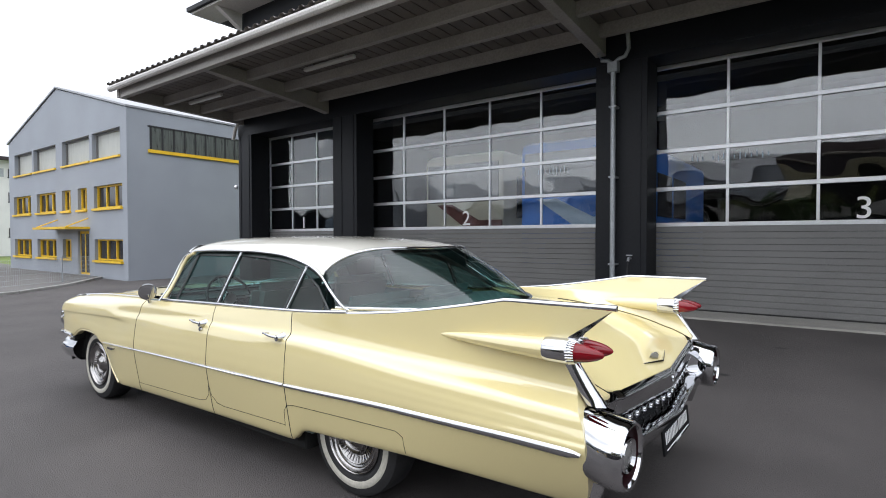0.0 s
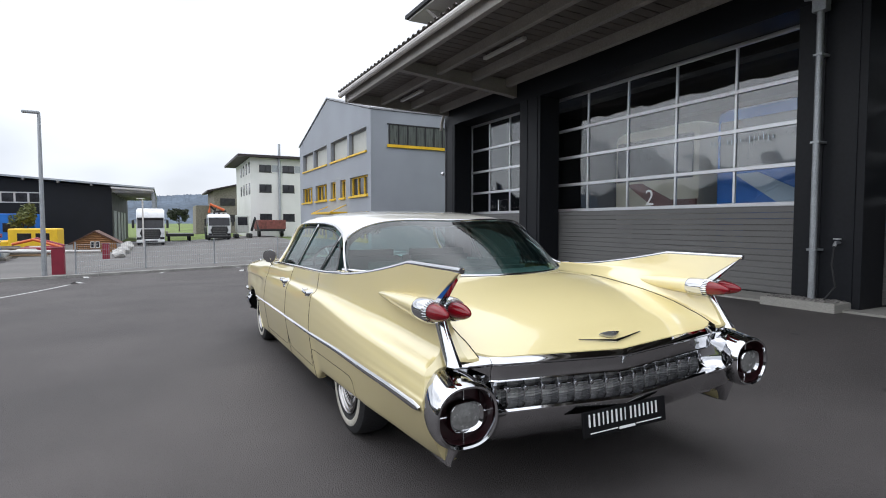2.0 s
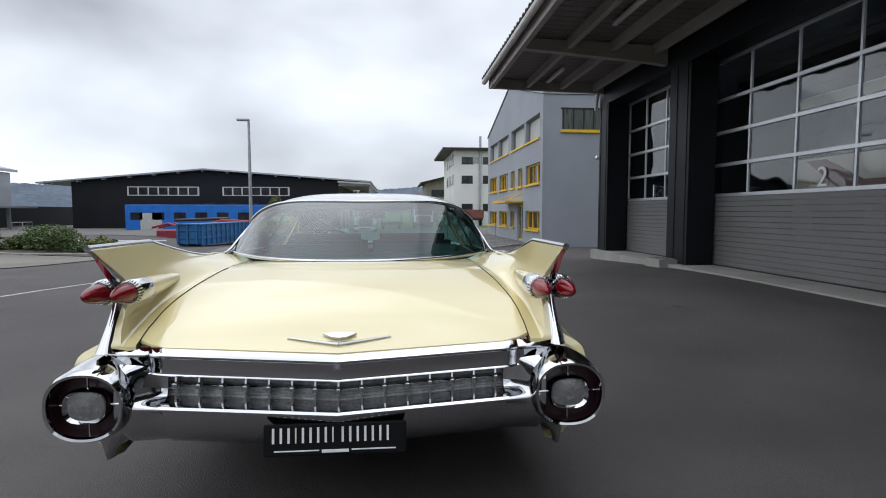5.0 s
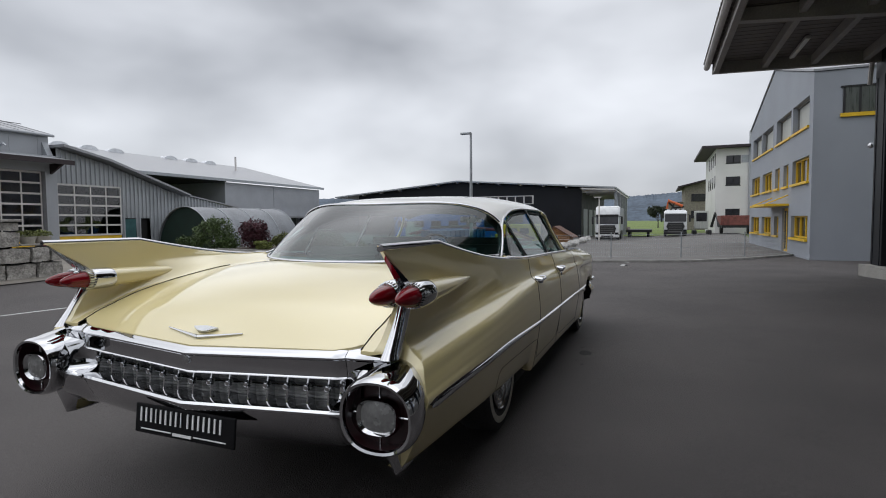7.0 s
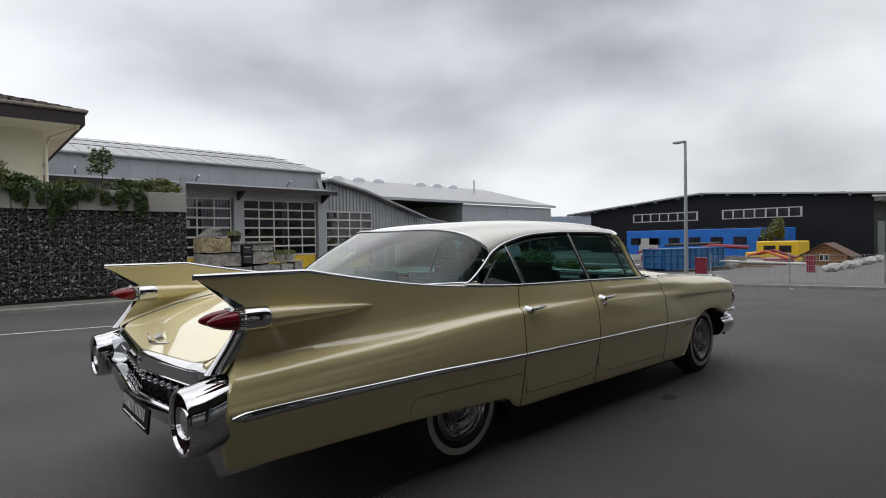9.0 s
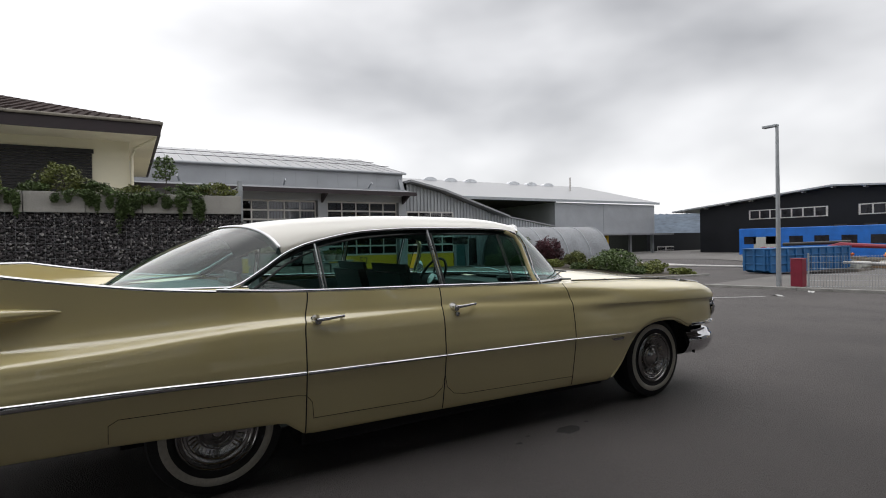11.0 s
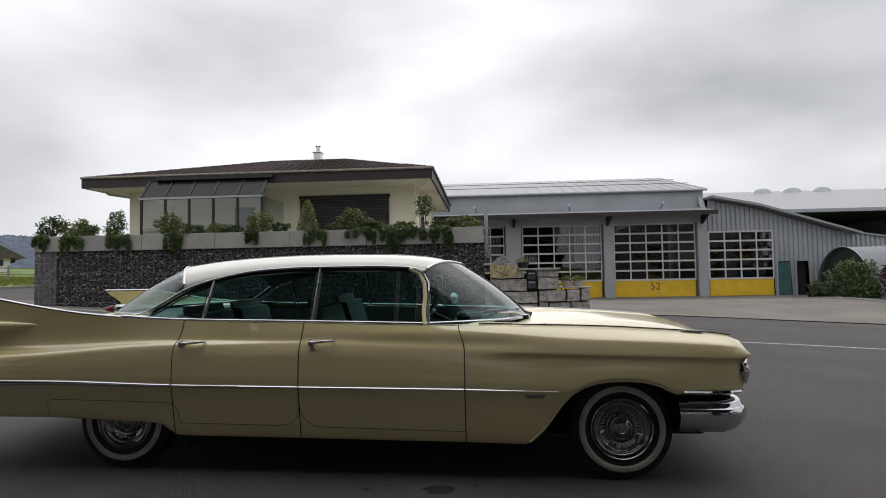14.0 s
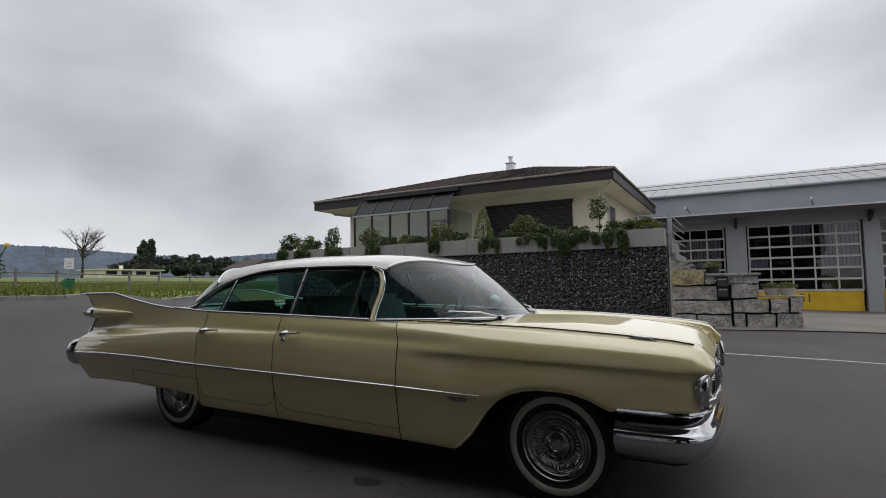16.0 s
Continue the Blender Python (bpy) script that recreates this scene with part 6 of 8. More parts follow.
for k in range(4):
    part("notice_line", box(bmesh.new(), 0.046, 0.048, -0.1, 0.1, 1.05 + 0.06 * k, 1.065 + 0.06 * k), STEEL, wb)
sf = thing("sunflower", "tall sunflower with yellow heads at the field edge", "flower", (-13.6, 3.1, grade(-13.6, 3.1)))
part("stem", tube(bmesh.new(), [(0, 0, 0), (0.02, 0, 0.8), (0.0, 0.25, 1.4)], 0.015, 6), LEAF, sf)
for q in ((0.02, 0.25, 1.45), (0.02, 0.05, 0.85)):
    part("flower_head", lathe(bmesh.new(), [(0, 0.02), (0.03, 0.02), (0.065, 0.0), (0.03, -0.008), (0, 0)], 14, pose(*q, 60, 0, 60)), PETAL, sf)
bm = bmesh.new()
leaf_cloud(bm, random.Random(2), (0, 0.05, 0.7), (0.22, 0.25, 0.7), 110, 0.06)
part("foliage", bm, LEAF, sf)
bm = bmesh.new()
rg = random.Random(77)
for _ in range(30000):
    x = -12.8 - 34 * rg.random() ** 1.6
    y = rg.uniform(-3, 34)
    if x > field_edge(y) - 0.25:
        continue
    z, h = grade(x, y) - 0.03 + (0.07 if x > field_edge(y) - 6.9 else 0), rg.uniform(0.06, 0.24)
    a, b = rg.uniform(-0.08, 0.08), rg.uniform(-0.08, 0.08)
    bm.faces.new([bm.verts.new(p) for p in ((x - 0.03, y - 0.03, z), (x + 0.03, y + 0.03, z), (x + a, y + b, z + h))])
tagged(part("meadow_grass", bm, material("grass_blades", (0.17, 0.195, 0.035), 0.8, grain=0.3, scale=1, vary=0.5)), "long green grass and weeds behind the fence", "grass", kind="stuff")


def ridge(name, pts, base, depth, label):
    """A far wooded ridge: a rough crest over a broad foot."""
    rows = [[], [], []]
    r = random.Random(len(pts))
    n = 1400
    for k in range(n + 1):
        f = k / n * (len(pts) - 1)
        i = min(int(f), len(pts) - 2)
        x, y, z = (pts[i][c] + (pts[i + 1][c] - pts[i][c]) * (f - i) for c in range(3))
        out = Vector((x, y, 0)).normalized() * depth
        rows[0].append((x - out.x, y - out.y, base))
        rows[1].append((x - out.x * 0.4, y - out.y * 0.4, z * 0.62))
        rows[2].append((x, y, z + r.uniform(-1, 1) * 1.3 + 1.5 * noise.noise(Vector((x, y, 0)) * 0.03)))
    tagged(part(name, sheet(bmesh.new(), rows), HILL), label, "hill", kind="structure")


ridge("wooded_hill", [(-900, -300, 60), (-900, 200, 70), (-900, 420, 69), (-900, 560, 64), (-900, 700, 62), (-900, 900, 84), (-800, 1200, 90), (-300, 1400, 70), (200, 1500, 80), (700, 1300, 75),
                      (1000, 900, 60), (1250, 520, 56), (1300, 150, 50), (1300, -100, 66), (1250, -400, 80)], -5, 220, "far wooded hills under the clouds, with blue haze painted in")

# ---- the saloon ----
PAINT = material("cream_yellow_paint", (0.695, 0.595, 0.298), 0.38, 0.0, coat=1.0, grain=0.02, scale=1.5, fine=300, spec=0.45)
PAINT.node_tree.nodes["Principled BSDF"].inputs["Coat IOR"].default_value = 1.95
ROOF_PAINT = material("ivory_roof_paint", (0.58, 0.56, 0.495), 0.32, coat=1.0, grain=0.02, scale=1.5, fine=300)
CHROME = material("chrome", (0.56, 0.565, 0.58), 0.04, 1.0)
CHROME_SATIN = material("satin_trim", (0.55, 0.56, 0.57), 0.28, 1.0, grain=0.08, scale=10)
COVER = material("dull_chrome", (0.34, 0.33, 0.325), 0.16, 1.0, grain=0.12, scale=14)
RUBBER = material("tyre_rubber", (0.016, 0.016, 0.017), 0.75, grain=0.2, scale=12, bump=0.2)
WHITEWALL = material("whitewall", (0.47, 0.45, 0.39), 0.6, grain=0.12, scale=9)
SIDE_GLASS = glass("tinted_side_glass", (0.38, 0.56, 0.53), 0.035, power=6.0)
CAR_GLASS = glass("tinted_car_glass", (0.43, 0.63, 0.61), 0.05, power=3.4)
SEAT = material("teal_vinyl", (0.12, 0.155, 0.15), 0.5, grain=0.15, scale=6, bump=0.2)
TRIM_DARK = material("dark_trim", (0.022, 0.026, 0.026), 0.55, grain=0.15, scale=6)
UNDER = material("underbody", (0.010, 0.010, 0.010), 0.95, grain=0.2, scale=5)
LENS_RED = material("red_lens", (0.17, 0.003, 0.008), 0.06, coat=0.25, spec=0.35)
LENS_DULL = material("black_red_ring", (0.022, 0.004, 0.006), 0.35, coat=0.3)
LENS_CLEAR = material("clear_ribbed_lens", (0.19, 0.19, 0.187), 0.25, 0.2, grain=0.15, scale=30, coat=0.6)
MESH = material("stamped_aluminium", (0.40, 0.40, 0.395), 0.45, 0.45, grain=0.25, scale=25)
PLATE_BLACK = material("plate_black", (0.006, 0.006, 0.007), 0.6, spec=0.15)


def curve(*pts):
    """A smooth line through (x, value) pairs that never overshoots."""
    xs, vs = [p[0] for p in pts], [p[1] for p in pts]
    d = [(b - a) / (xb - xa) for a, b, xa, xb in zip(vs, vs[1:], xs, xs[1:])]
    m = [d[0]] + [0 if p * q <= 0 else 2 * p * q / (p + q) for p, q in zip(d, d[1:])] + [d[-1]]

    def f(x):
        x = min(max(x, xs[0]), xs[-1])
        i = max(k for k in range(len(xs) - 1) if xs[k] <= x)
        h = xs[i + 1] - xs[i]
        t = (x - xs[i]) / h
        return ((1 + 2 * t) * (1 - t) ** 2 * vs[i] + t * (1 - t) ** 2 * h * m[i] + t * t * (3 - 2 * t) * vs[i + 1] + t * t * (t - 1) * h * m[i + 1])
    return f


def bottom(x):
    return float(np.interp(x, [-1.45, -1.3, -1.1, -0.8, -0.47, -0.12, 0.285, 0.335, 0.365, 0.40, 0.45, 1.2, 2.29, 2.69, 2.72, 2.80, 2.90, 2.97, 3.05, 3.14, 3.23, 3.33, 3.42, 3.50, 3.555, 3.6, 3.62, 4.1],
                           [0.405, 0.405, 0.410, 0.42, 0.427, 0.411, 0.390, 0.378, 0.345, 0.318, 0.312, 0.297, 0.275, 0.266, 0.285, 0.36, 0.50, 0.572, 0.617, 0.643, 0.652, 0.652, 0.643, 0.62, 0.592, 0.575, 0.572, 0.572]))


Z_TRIM = curve((-1.45, 0.656), (-1.0, 0.662), (-0.47, 0.661), (0.41, 0.639), (1.245, 0.627), (2.3, 0.611), (2.875, 0.597), (4.1, 0.59))
Y_LOW = curve((-1.45, 0.885), (-1.0, 0.925), (-0.4, 0.975), (0.4, 0.972), (1.2, 0.964), (2.3, 0.962), (2.7, 0.968), (3.2, 0.985), (3.8, 0.965), (4.0, 0.93), (4.1, 0.88))
Y_TRIM = curve((-1.45, 1.012), (-1.2, 1.018), (-0.5, 1.03), (0.4, 1.03), (1.25, 1.025), (2.3, 1.02), (3.0, 1.005), (3.6, 0.992), (3.85, 0.975), (4.0, 0.955), (4.1, 0.92))
Z_CREASE = curve((-1.45, 0.785), (-1.0, 0.805), (-0.5, 0.83), (0.4, 0.88), (1.25, 0.88), (2.0, 0.85), (2.33, 0.836), (2.7, 0.822), (3.1, 0.81), (3.6, 0.794), (4.1, 0.775))
Y4 = curve((-1.45, 0.995), (-1.0, 1.008), (-0.5, 1.022), (0.4, 1.02), (1.25, 1.013), (2.33, 1.003), (2.8, 0.982), (3.1, 0.976), (3.6, 0.968), (3.9, 0.955), (4.1, 0.90))
Y5 = curve((-1.45, 0.972), (-1.0, 0.985), (-0.5, 1.0), (0.4, 1.003), (1.25, 0.994), (2.33, 0.994), (2.8, 0.997), (3.1, 0.994), (3.6, 0.988), (3.9, 0.972), (4.03, 0.945), (4.1, 0.90))
Z6 = curve((-1.45, 0.91), (-1.0, 0.925), (-0.5, 0.945), (0.0, 0.965), (0.4, 0.968), (2.33, 0.95), (3.1, 0.915), (3.6, 0.892), (3.85, 0.876), (4.0, 0.862), (4.06, 0.84), (4.1, 0.805))
Y6 = curve((-1.45, 0.893), (-1.0, 0.90), (-0.5, 0.925), (0.0, 0.95), (0.4, 0.962), (2.33, 0.965), (3.1, 0.960), (3.6, 0.955), (3.85, 0.945), (4.03, 0.91), (4.1, 0.86))
Z7 = curve((-1.45, 1.206), (-0.96, 1.205), (-0.92, 1.198), (-0.76, 1.168), (-0.5, 1.125), (-0.3, 1.098), (0.0, 1.070), (0.4, 1.044), (1.25, 1.022), (2.05, 1.0), (2.35, 0.992), (2.7, 0.978), (3.15, 0.96), (3.6, 0.934), (3.85, 0.915), (3.95, 0.904), (4.03, 0.886), (4.075, 0.860), (4.1, 0.815))
Y7 = curve((-1.45, 0.886), (-0.95, 0.892), (-0.5, 0.912), (0.0, 0.935), (0.4, 0.942), (2.05, 0.938), (2.35, 0.93), (2.7, 0.91), (3.15, 0.885), (3.6, 0.87), (3.9, 0.86), (4.06, 0.84), (4.1, 0.81))
Y8 = curve((-1.45, 0.866), (-0.95, 0.868), (-0.5, 0.885), (0.0, 0.905), (0.4, 0.905), (2.05, 0.895), (2.35, 0.86), (3.15, 0.79), (3.6, 0.78), (3.9, 0.775), (4.06, 0.765), (4.1, 0.75))
Z8 = curve((-1.45, 1.204), (-0.96, 1.203), (-0.92, 1.196), (-0.76, 1.166), (-0.5, 1.124), (-0.3, 1.097), (0.0, 1.070), (2.05, 1.0), (2.35, 1.0), (2.7, 0.988), (3.15, 0.972), (3.6, 0.944), (3.85, 0.923), (3.95, 0.911), (4.03, 0.892), (4.075, 0.864), (4.1, 0.815))


def spline(keys, per):
    """A rounded line through the keys of one section."""
    out = []
    for i in range(len(keys) - 1):
        p0, p1, p2, p3 = keys[max(i - 1, 0)], keys[i], keys[i + 1], keys[min(i + 2, len(keys) - 1)]
        for k in range(per):
            t = k / per
            a = [0.5 * (2 * p1[c] + (p2[c] - p0[c]) * t + (2 * p0[c] - 5 * p1[c] + 4 * p2[c] - p3[c]) * t * t + (3 * p1[c] - p0[c] - 3 * p2[c] + p3[c]) * t ** 3) for c in (0, 1)]
            out.append(tuple(a))
    return out + [tuple(keys[-1])]


def spline3(pts, per=3):
    """A rounded line through points in space."""
    out = []
    for i in range(len(pts) - 1):
        p0, p1, p2, p3 = (Vector(pts[min(max(i + d, 0), len(pts) - 1)]) for d in (-1, 0, 1, 2))
        for k in range(per):
            t = k / per
            out.append(0.5 * (2 * p1 + (p2 - p0) * t + (2 * p0 - 5 * p1 + 4 * p2 - p3) * t * t + (3 * p1 - p0 - 3 * p2 + p3) * t ** 3))
    return out + [Vector(pts[-1])]


def tail_end(z):
    """How far back the body's tail reaches at a height."""
    return float(np.interp(z, [0.4, 0.5, 0.6, 0.7, 0.78, 0.84, 0.90, 0.98, 1.03, 1.08, 1.206], [-1.33, -1.36, -1.375, -1.37, -1.345, -1.30, -1.28, -1.25, -1.225, -1.25, -1.445]))


def sheared(x, y, z):
    if x < -0.95:
        x = -0.95 - (-0.95 - x) / 0.5 * (-0.95 - tail_end(z))
    if x > 3.6:
        x = 3.6 + (x - 3.6) / 0.5 * (nose_end(z) - 3.6)
    return (x, y, z)


def nose_end(z):
    """How far forward the fender's nose reaches at a height."""
    return float(np.interp(z, [0.55, 0.60, 0.70, 0.755, 0.785, 0.81, 0.9], [4.01, 4.02, 4.03, 4.036, 4.082, 4.090, 4.085]))


def flank(x):
    """The outer side at x, from the sill to the inner lip of the belt or fin."""
    zb, zt, zc = bottom(x), Z_TRIM(x), Z_CREASE(x)
    zt = max(zt, zb + 0.02)
    zc = max(zc, zt + 0.08)
    ridge, front = 1 - smooth_step(x, 0.2, 1.4), smooth_step(x, 2.45, 2.9)
    y4 = Y4(x) + front * (Y5(x) - 0.007 - Y4(x))
    y3 = (0.25 * Y_TRIM(x) + 0.75 * y4 + 0.003) * (1 - front) + front * (Y5(x) - 0.0015)
    keys = [(Y_LOW(x) - 0.05, zb + 0.004), (Y_LOW(x), zb), (Y_LOW(x) * 0.5 + Y_TRIM(x) * 0.5, zb + 0.4 * (zt - zb)), (Y_TRIM(x), zt), (0.5 * (Y_TRIM(x) + y4) + 0.004, 0.5 * (zt + zc) - 0.02),
            (y3, 0.25 * zt + 0.75 * zc - 0.03 + 0.010 * front), (y4, zc - 0.04 + 0.033 * front), (Y5(x) + 0.006 * ridge + 0.001 * front, zc + 0.012 - 0.008 * front), (Y6(x) + (0.35 - 0.12 * ridge + 0.35 * front) * (Y5(x) - Y6(x)), zc + (0.36 + 0.1 * front) * (Z6(x) - zc) + 0.012), (Y6(x) - 0.006 * ridge, Z6(x)), (Y7(x), Z7(x))]
    lip = [(Y8(x), Z8(x))]
    return spline(keys, 5) + lip


car = thing("vintage_saloon", "cream yellow vintage saloon with tail fins, ivory roof and chrome trim", "car")


def shut(x, z):
    """How far the shut lines lean fore or aft towards the belt."""
    return float(np.interp(x, [-0.6, 0.41, 1.25, 2.31, 3.1], [0, 0.035, 0.012, -0.045, 0])) * smooth_step(z, 0.84, 1.04)


def panel(name, x0, x1, side, label="", step=0.045):
    """A piece of the flank between two shut lines, with a turned-in edge."""
    xs = [x0] + [x0 + (x1 - x0) * k / max(2, int((x1 - x0) / step)) for k in range(max(2, int((x1 - x0) / step)) + 1)] + [x1]
    rows = []
    for i, x in enumerate(xs):
        tuck = 0.02 if i in (0, len(xs) - 1) and -1.4 < x < 4 else 0.0
        rows.append([(sheared(x, y, z)[0] + shut(x, z), side * (y - tuck), z) for y, z in flank(x)])
    if x0 < -1.4:
        rows.insert(0, [(x, side * min(abs(y), 0.872), z) for x, y, z in rows[0]])
    return part(name, sheet(bmesh.new(), rows), PAINT, car, label, smooth=32)


for s in (1, -1):
    panel("rear_quarter", -1.45, 0.408, s, "rear quarter panel rising into a pointed tail fin")
    panel("rear_door", 0.415, 1.244, s)
    panel("front_door", 1.251, 2.303, s)
    panel("front_fender", 2.31, 4.1, s)
    rows = [[(x, s * (Y_LOW(x) - 0.055), bottom(x) + 0.01), (x, s * (Y_LOW(x) - 0.08), bottom(x) - 0.05)] for x in (0.46, 1.2, 2.0, 2.68)]
    part("sill", sheet(bmesh.new(), rows), UNDER, car)


# shut lines of sill, skirt and doors
def line_on_side(name, pts, r=0.0016):
    for side in (1, -1):
        q = []
        for a, b in zip(pts, pts[1:]):
            n = max(1, int(math.dist(a, b) / 0.04))
            q += [(a[0] + (b[0] - a[0]) * k / n, a[1] + (b[1] - a[1]) * k / n) for k in range(n)]
        q.append(pts[-1])
        part(name, tube(bmesh.new(), [(x, side * (side_y(x, z) + 0.0005), z) for x, z in q], r, 5), UNDER, car)


def side_y(x, z):
    sec = flank(x)
    k = min(range(1, len(sec) - 2), key=lambda i: abs(sec[i][1] - z) + (0 if sec[i][1] < 1.1 else 9))
    a, b = (sec[k], sec[k + 1]) if z >= sec[k][1] else (sec[k - 1], sec[k])
    t = 0 if abs(b[1] - a[1]) < 1e-6 else min(max((z - a[1]) / (b[1] - a[1]), 0), 1)
    return a[0] + (b[0] - a[0]) * t


line_on_side("skirt_seam", [(-0.46, 0.44), (-0.458, 0.525), (-0.42, 0.548), (-0.1, 0.541), (0.36, 0.528), (0.41, 0.52), (0.442, 0.48), (0.452, 0.39), (0.452, 0.32)])
line_on_side("sill_seam", [(0.455, 0.392), (0.8, 0.384), (1.10, 0.376), (1.18, 0.386), (1.232, 0.43), (1.246, 0.50)])
line_on_side("front_sill_seam", [(1.25, 0.50), (1.268, 0.43), (1.32, 0.382), (1.40, 0.366), (1.9, 0.352), (2.306, 0.34)])


for gx in (0.4115, 1.2475, 2.3065):
    for side in (1, -1):
        part("door_gap", tube(bmesh.new(), [(gx + shut(gx, z), side * (y - 0.001), z) for y, z in flank(gx)[5:-1]], 0.0032, 5), UNDER, car)


def glaze(name, rows, label=""):
    ob = part(name, sheet(bmesh.new(), rows), CAR_GLASS, car, label, smooth=60)
    ob.visible_shadow = False
    return ob


# ---- decks ----
def vee(y, depth=0.055):
    """How far the tail stands out at y: a shallow V."""
    return -1.405 - depth * (1 - min(abs(y), 0.72) / 0.72) + max(abs(y) - 0.68, 0) * 0.55


def deck_keys(x, w):
    """The boot and bonnet skin at x: w 0 is the fin or fender lip, 1 the middle line."""
    if x < 1:
        zc, fl = DECK_Z(x), smooth_step(x, -1.40, -1.2)
        keys = [(Y8(x), Z8(x)), (Y8(x) - 0.012, Z8(x) * 0.5 + 0.5 * max(zc, 1.02) + 0.01), (Y8(x) - 0.032, 0.3 * Z8(x) + 0.7 * zc), (SEAM_Y(x) + 0.06, zc - 0.03 * fl + 0.012 * (1 - fl)), (SEAM_Y(x), zc - 0.027 * fl), (0.45, zc - 0.005 * fl), (0.22, zc + 0.006 * fl), (0, zc + 0.008 * fl)]
    else:
        zc = HOOD_Z(x)
        keys = [(Y8(x), Z8(x)), (Y8(x) - 0.05, Z8(x) + 0.006), (Y8(x) - 0.1, Z8(x) - 0.002), (0.66, 0.5 * Z8(x) + 0.5 * zc - 0.02), (0.62, 0.4 * Z8(x) + 0.6 * zc - 0.025), (0.45, zc - 0.008), (0.2, zc + 0.01), (0, zc + 0.022)]
    return keys


DECK_Z = curve((-1.45, 0.800), (-1.415, 0.816), (-1.36, 0.844), (-1.25, 0.910), (-1.0, 0.988), (-0.75, 1.035), (-0.5, 1.066), (0.15, 1.085))
SEAM_Y = curve((-1.45, 0.755), (-1.2, 0.755), (-0.9, 0.73), (-0.5, 0.68), (0.15, 0.62))
HOOD_Z = curve((2.3, 0.995), (2.8, 0.985), (3.2, 0.985), (3.6, 0.96), (3.85, 0.925), (4.0, 0.88), (4.06, 0.83), (4.1, 0.76))


def leg_line(z):
    """Where the inner skin of the fin ends at a height, along the chrome leg and the bar."""
    return float(np.interp(z, [0.80, 0.838, 0.86, 0.90, 0.95, 1.0, 1.03, 1.08, 1.206], [-1.382, -1.376, -1.355, -1.328, -1.288, -1.24, -1.225, -1.25, -1.445]))


def deck(name, w0, w1, x_from, x_to, n, side, label="", bend=True):
    """A piece of the top skin from section key w0 to w1; its ends may bend with y."""
    rows = []
    count = (w1 - w0) * 5
    for i in range(n + 1):
        row = []
        f = i / n
        sec0 = spline(deck_keys(x_from(0.5) + (x_to(0.5) - x_from(0.5)) * f, 0), 5)
        for k in range(count + 1):
            y = sec0[w0 * 5 + k][0]
            a = x_from(y)
            if bend and a < 0:
                a = -1.36
                for _ in range(8):
                    a = 0.5 * a + 0.5 * leg_line(spline(deck_keys(a, 0), 5)[w0 * 5 + k][1])
            x = a + (x_to(y) - a) * f
            p = spline(deck_keys(x, 0), 5)[w0 * 5 + k]
            row.append((sheared(x, 0, p[1])[0] if bend and x > 3.6 else x, side * p[0], p[1]))
        rows.append(row)
    if bend and rows[0][0][0] < 0:
        rows.insert(0, [(x, side * max(abs(y), 0.864), z) if z > 0.868 or abs(y) > 0.795 else (x - 0.002, y, z - 0.015) for x, y, z in rows[0]])
    elif name == "boot_lid":
        rows.insert(0, [(x - 0.002, y, z - 0.015) for x, y, z in rows[0]])
    return part(name, sheet(bmesh.new(), rows), PAINT, car, label, smooth=35)


def back_base(y):
    return -0.52 + 0.62 * (abs(y) / 0.80) ** 2.6


def cowl(y):
    return 2.80 - 0.42 * (abs(y) / 0.80) ** 2.2


for s in (1, -1):
    deck("fin_inner", 0, 4, lambda y: -1.45 + 0.095 * smooth_step(0.84 - y, 0, 0.12), lambda y: min(back_base(y), 0.16), 26, s)
    deck("hood_edge", 0, 4, lambda y: max(cowl(y) - 0.02, 2.33), lambda y: 4.1, 24, s)
for s in (1, -1):
    deck("boot_lid", 4, 7, lambda y: vee(y) + 0.026, lambda y: back_base(y) - 0.02, 22, s, "broad cream boot lid", bend=False)
    deck("bonnet", 4, 7, lambda y: cowl(y) + 0.02, lambda y: 4.09, 22, s, "long cream bonnet")
for s in (1, -1):
    for nm, a, b in (("boot_seam", -1.375, -0.50), ("bonnet_seam", 2.62, 4.02)):
        pts = []
        for k in range(24):
            x = a + (b - a) * k / 23
            p = spline(deck_keys(x, 0), 5)[20]
            pts.append((x, s * p[0], p[1] + 0.0015))
        part(nm, tube(bmesh.new(), pts, 0.0022, 5), UNDER, car)


# ---- roof and windows ----
GUT_Z = curve((0.02, 1.075), (0.09, 1.088), (0.244, 1.17), (0.384, 1.258), (0.558, 1.318), (0.886, 1.375), (1.233, 1.39), (1.6, 1.389), (1.90, 1.380), (2.02, 1.352), (2.06, 1.32))
GUT_Y = curve((0.02, 0.875), (0.244, 0.825), (0.384, 0.78), (0.558, 0.745), (0.886, 0.722), (1.6, 0.718), (1.95, 0.715), (2.06, 0.725))
CROWN = curve((0.12, 1.41), (0.3, 1.447), (0.55, 1.473), (0.87, 1.490), (1.2, 1.497), (1.73, 1.489), (2.0, 1.468), (2.2, 1.425), (2.285, 1.393))


def roof_front(y):
    return 2.285 - 0.24 * (abs(y) / 0.72) ** 2.2


def roof_back(y):
    return 0.12 + 0.26 * (abs(y) / 0.78) ** 2.0


def roof_point(f, u):
    """A point of the roof skin: f from its back edge to its front, u across."""
    y0 = 0.74 * u
    x = roof_back(y0) + (roof_front(y0) - roof_back(y0)) * f
    gx = min(max(x, 0.38), 2.045)
    gy, gz, zc = GUT_Y(gx), GUT_Z(gx), CROWN(min(max(x, 0.12), 2.285))
    return (x, gy * u, gz + (zc - gz) * (1 - abs(u) ** 3.6) ** 0.66)


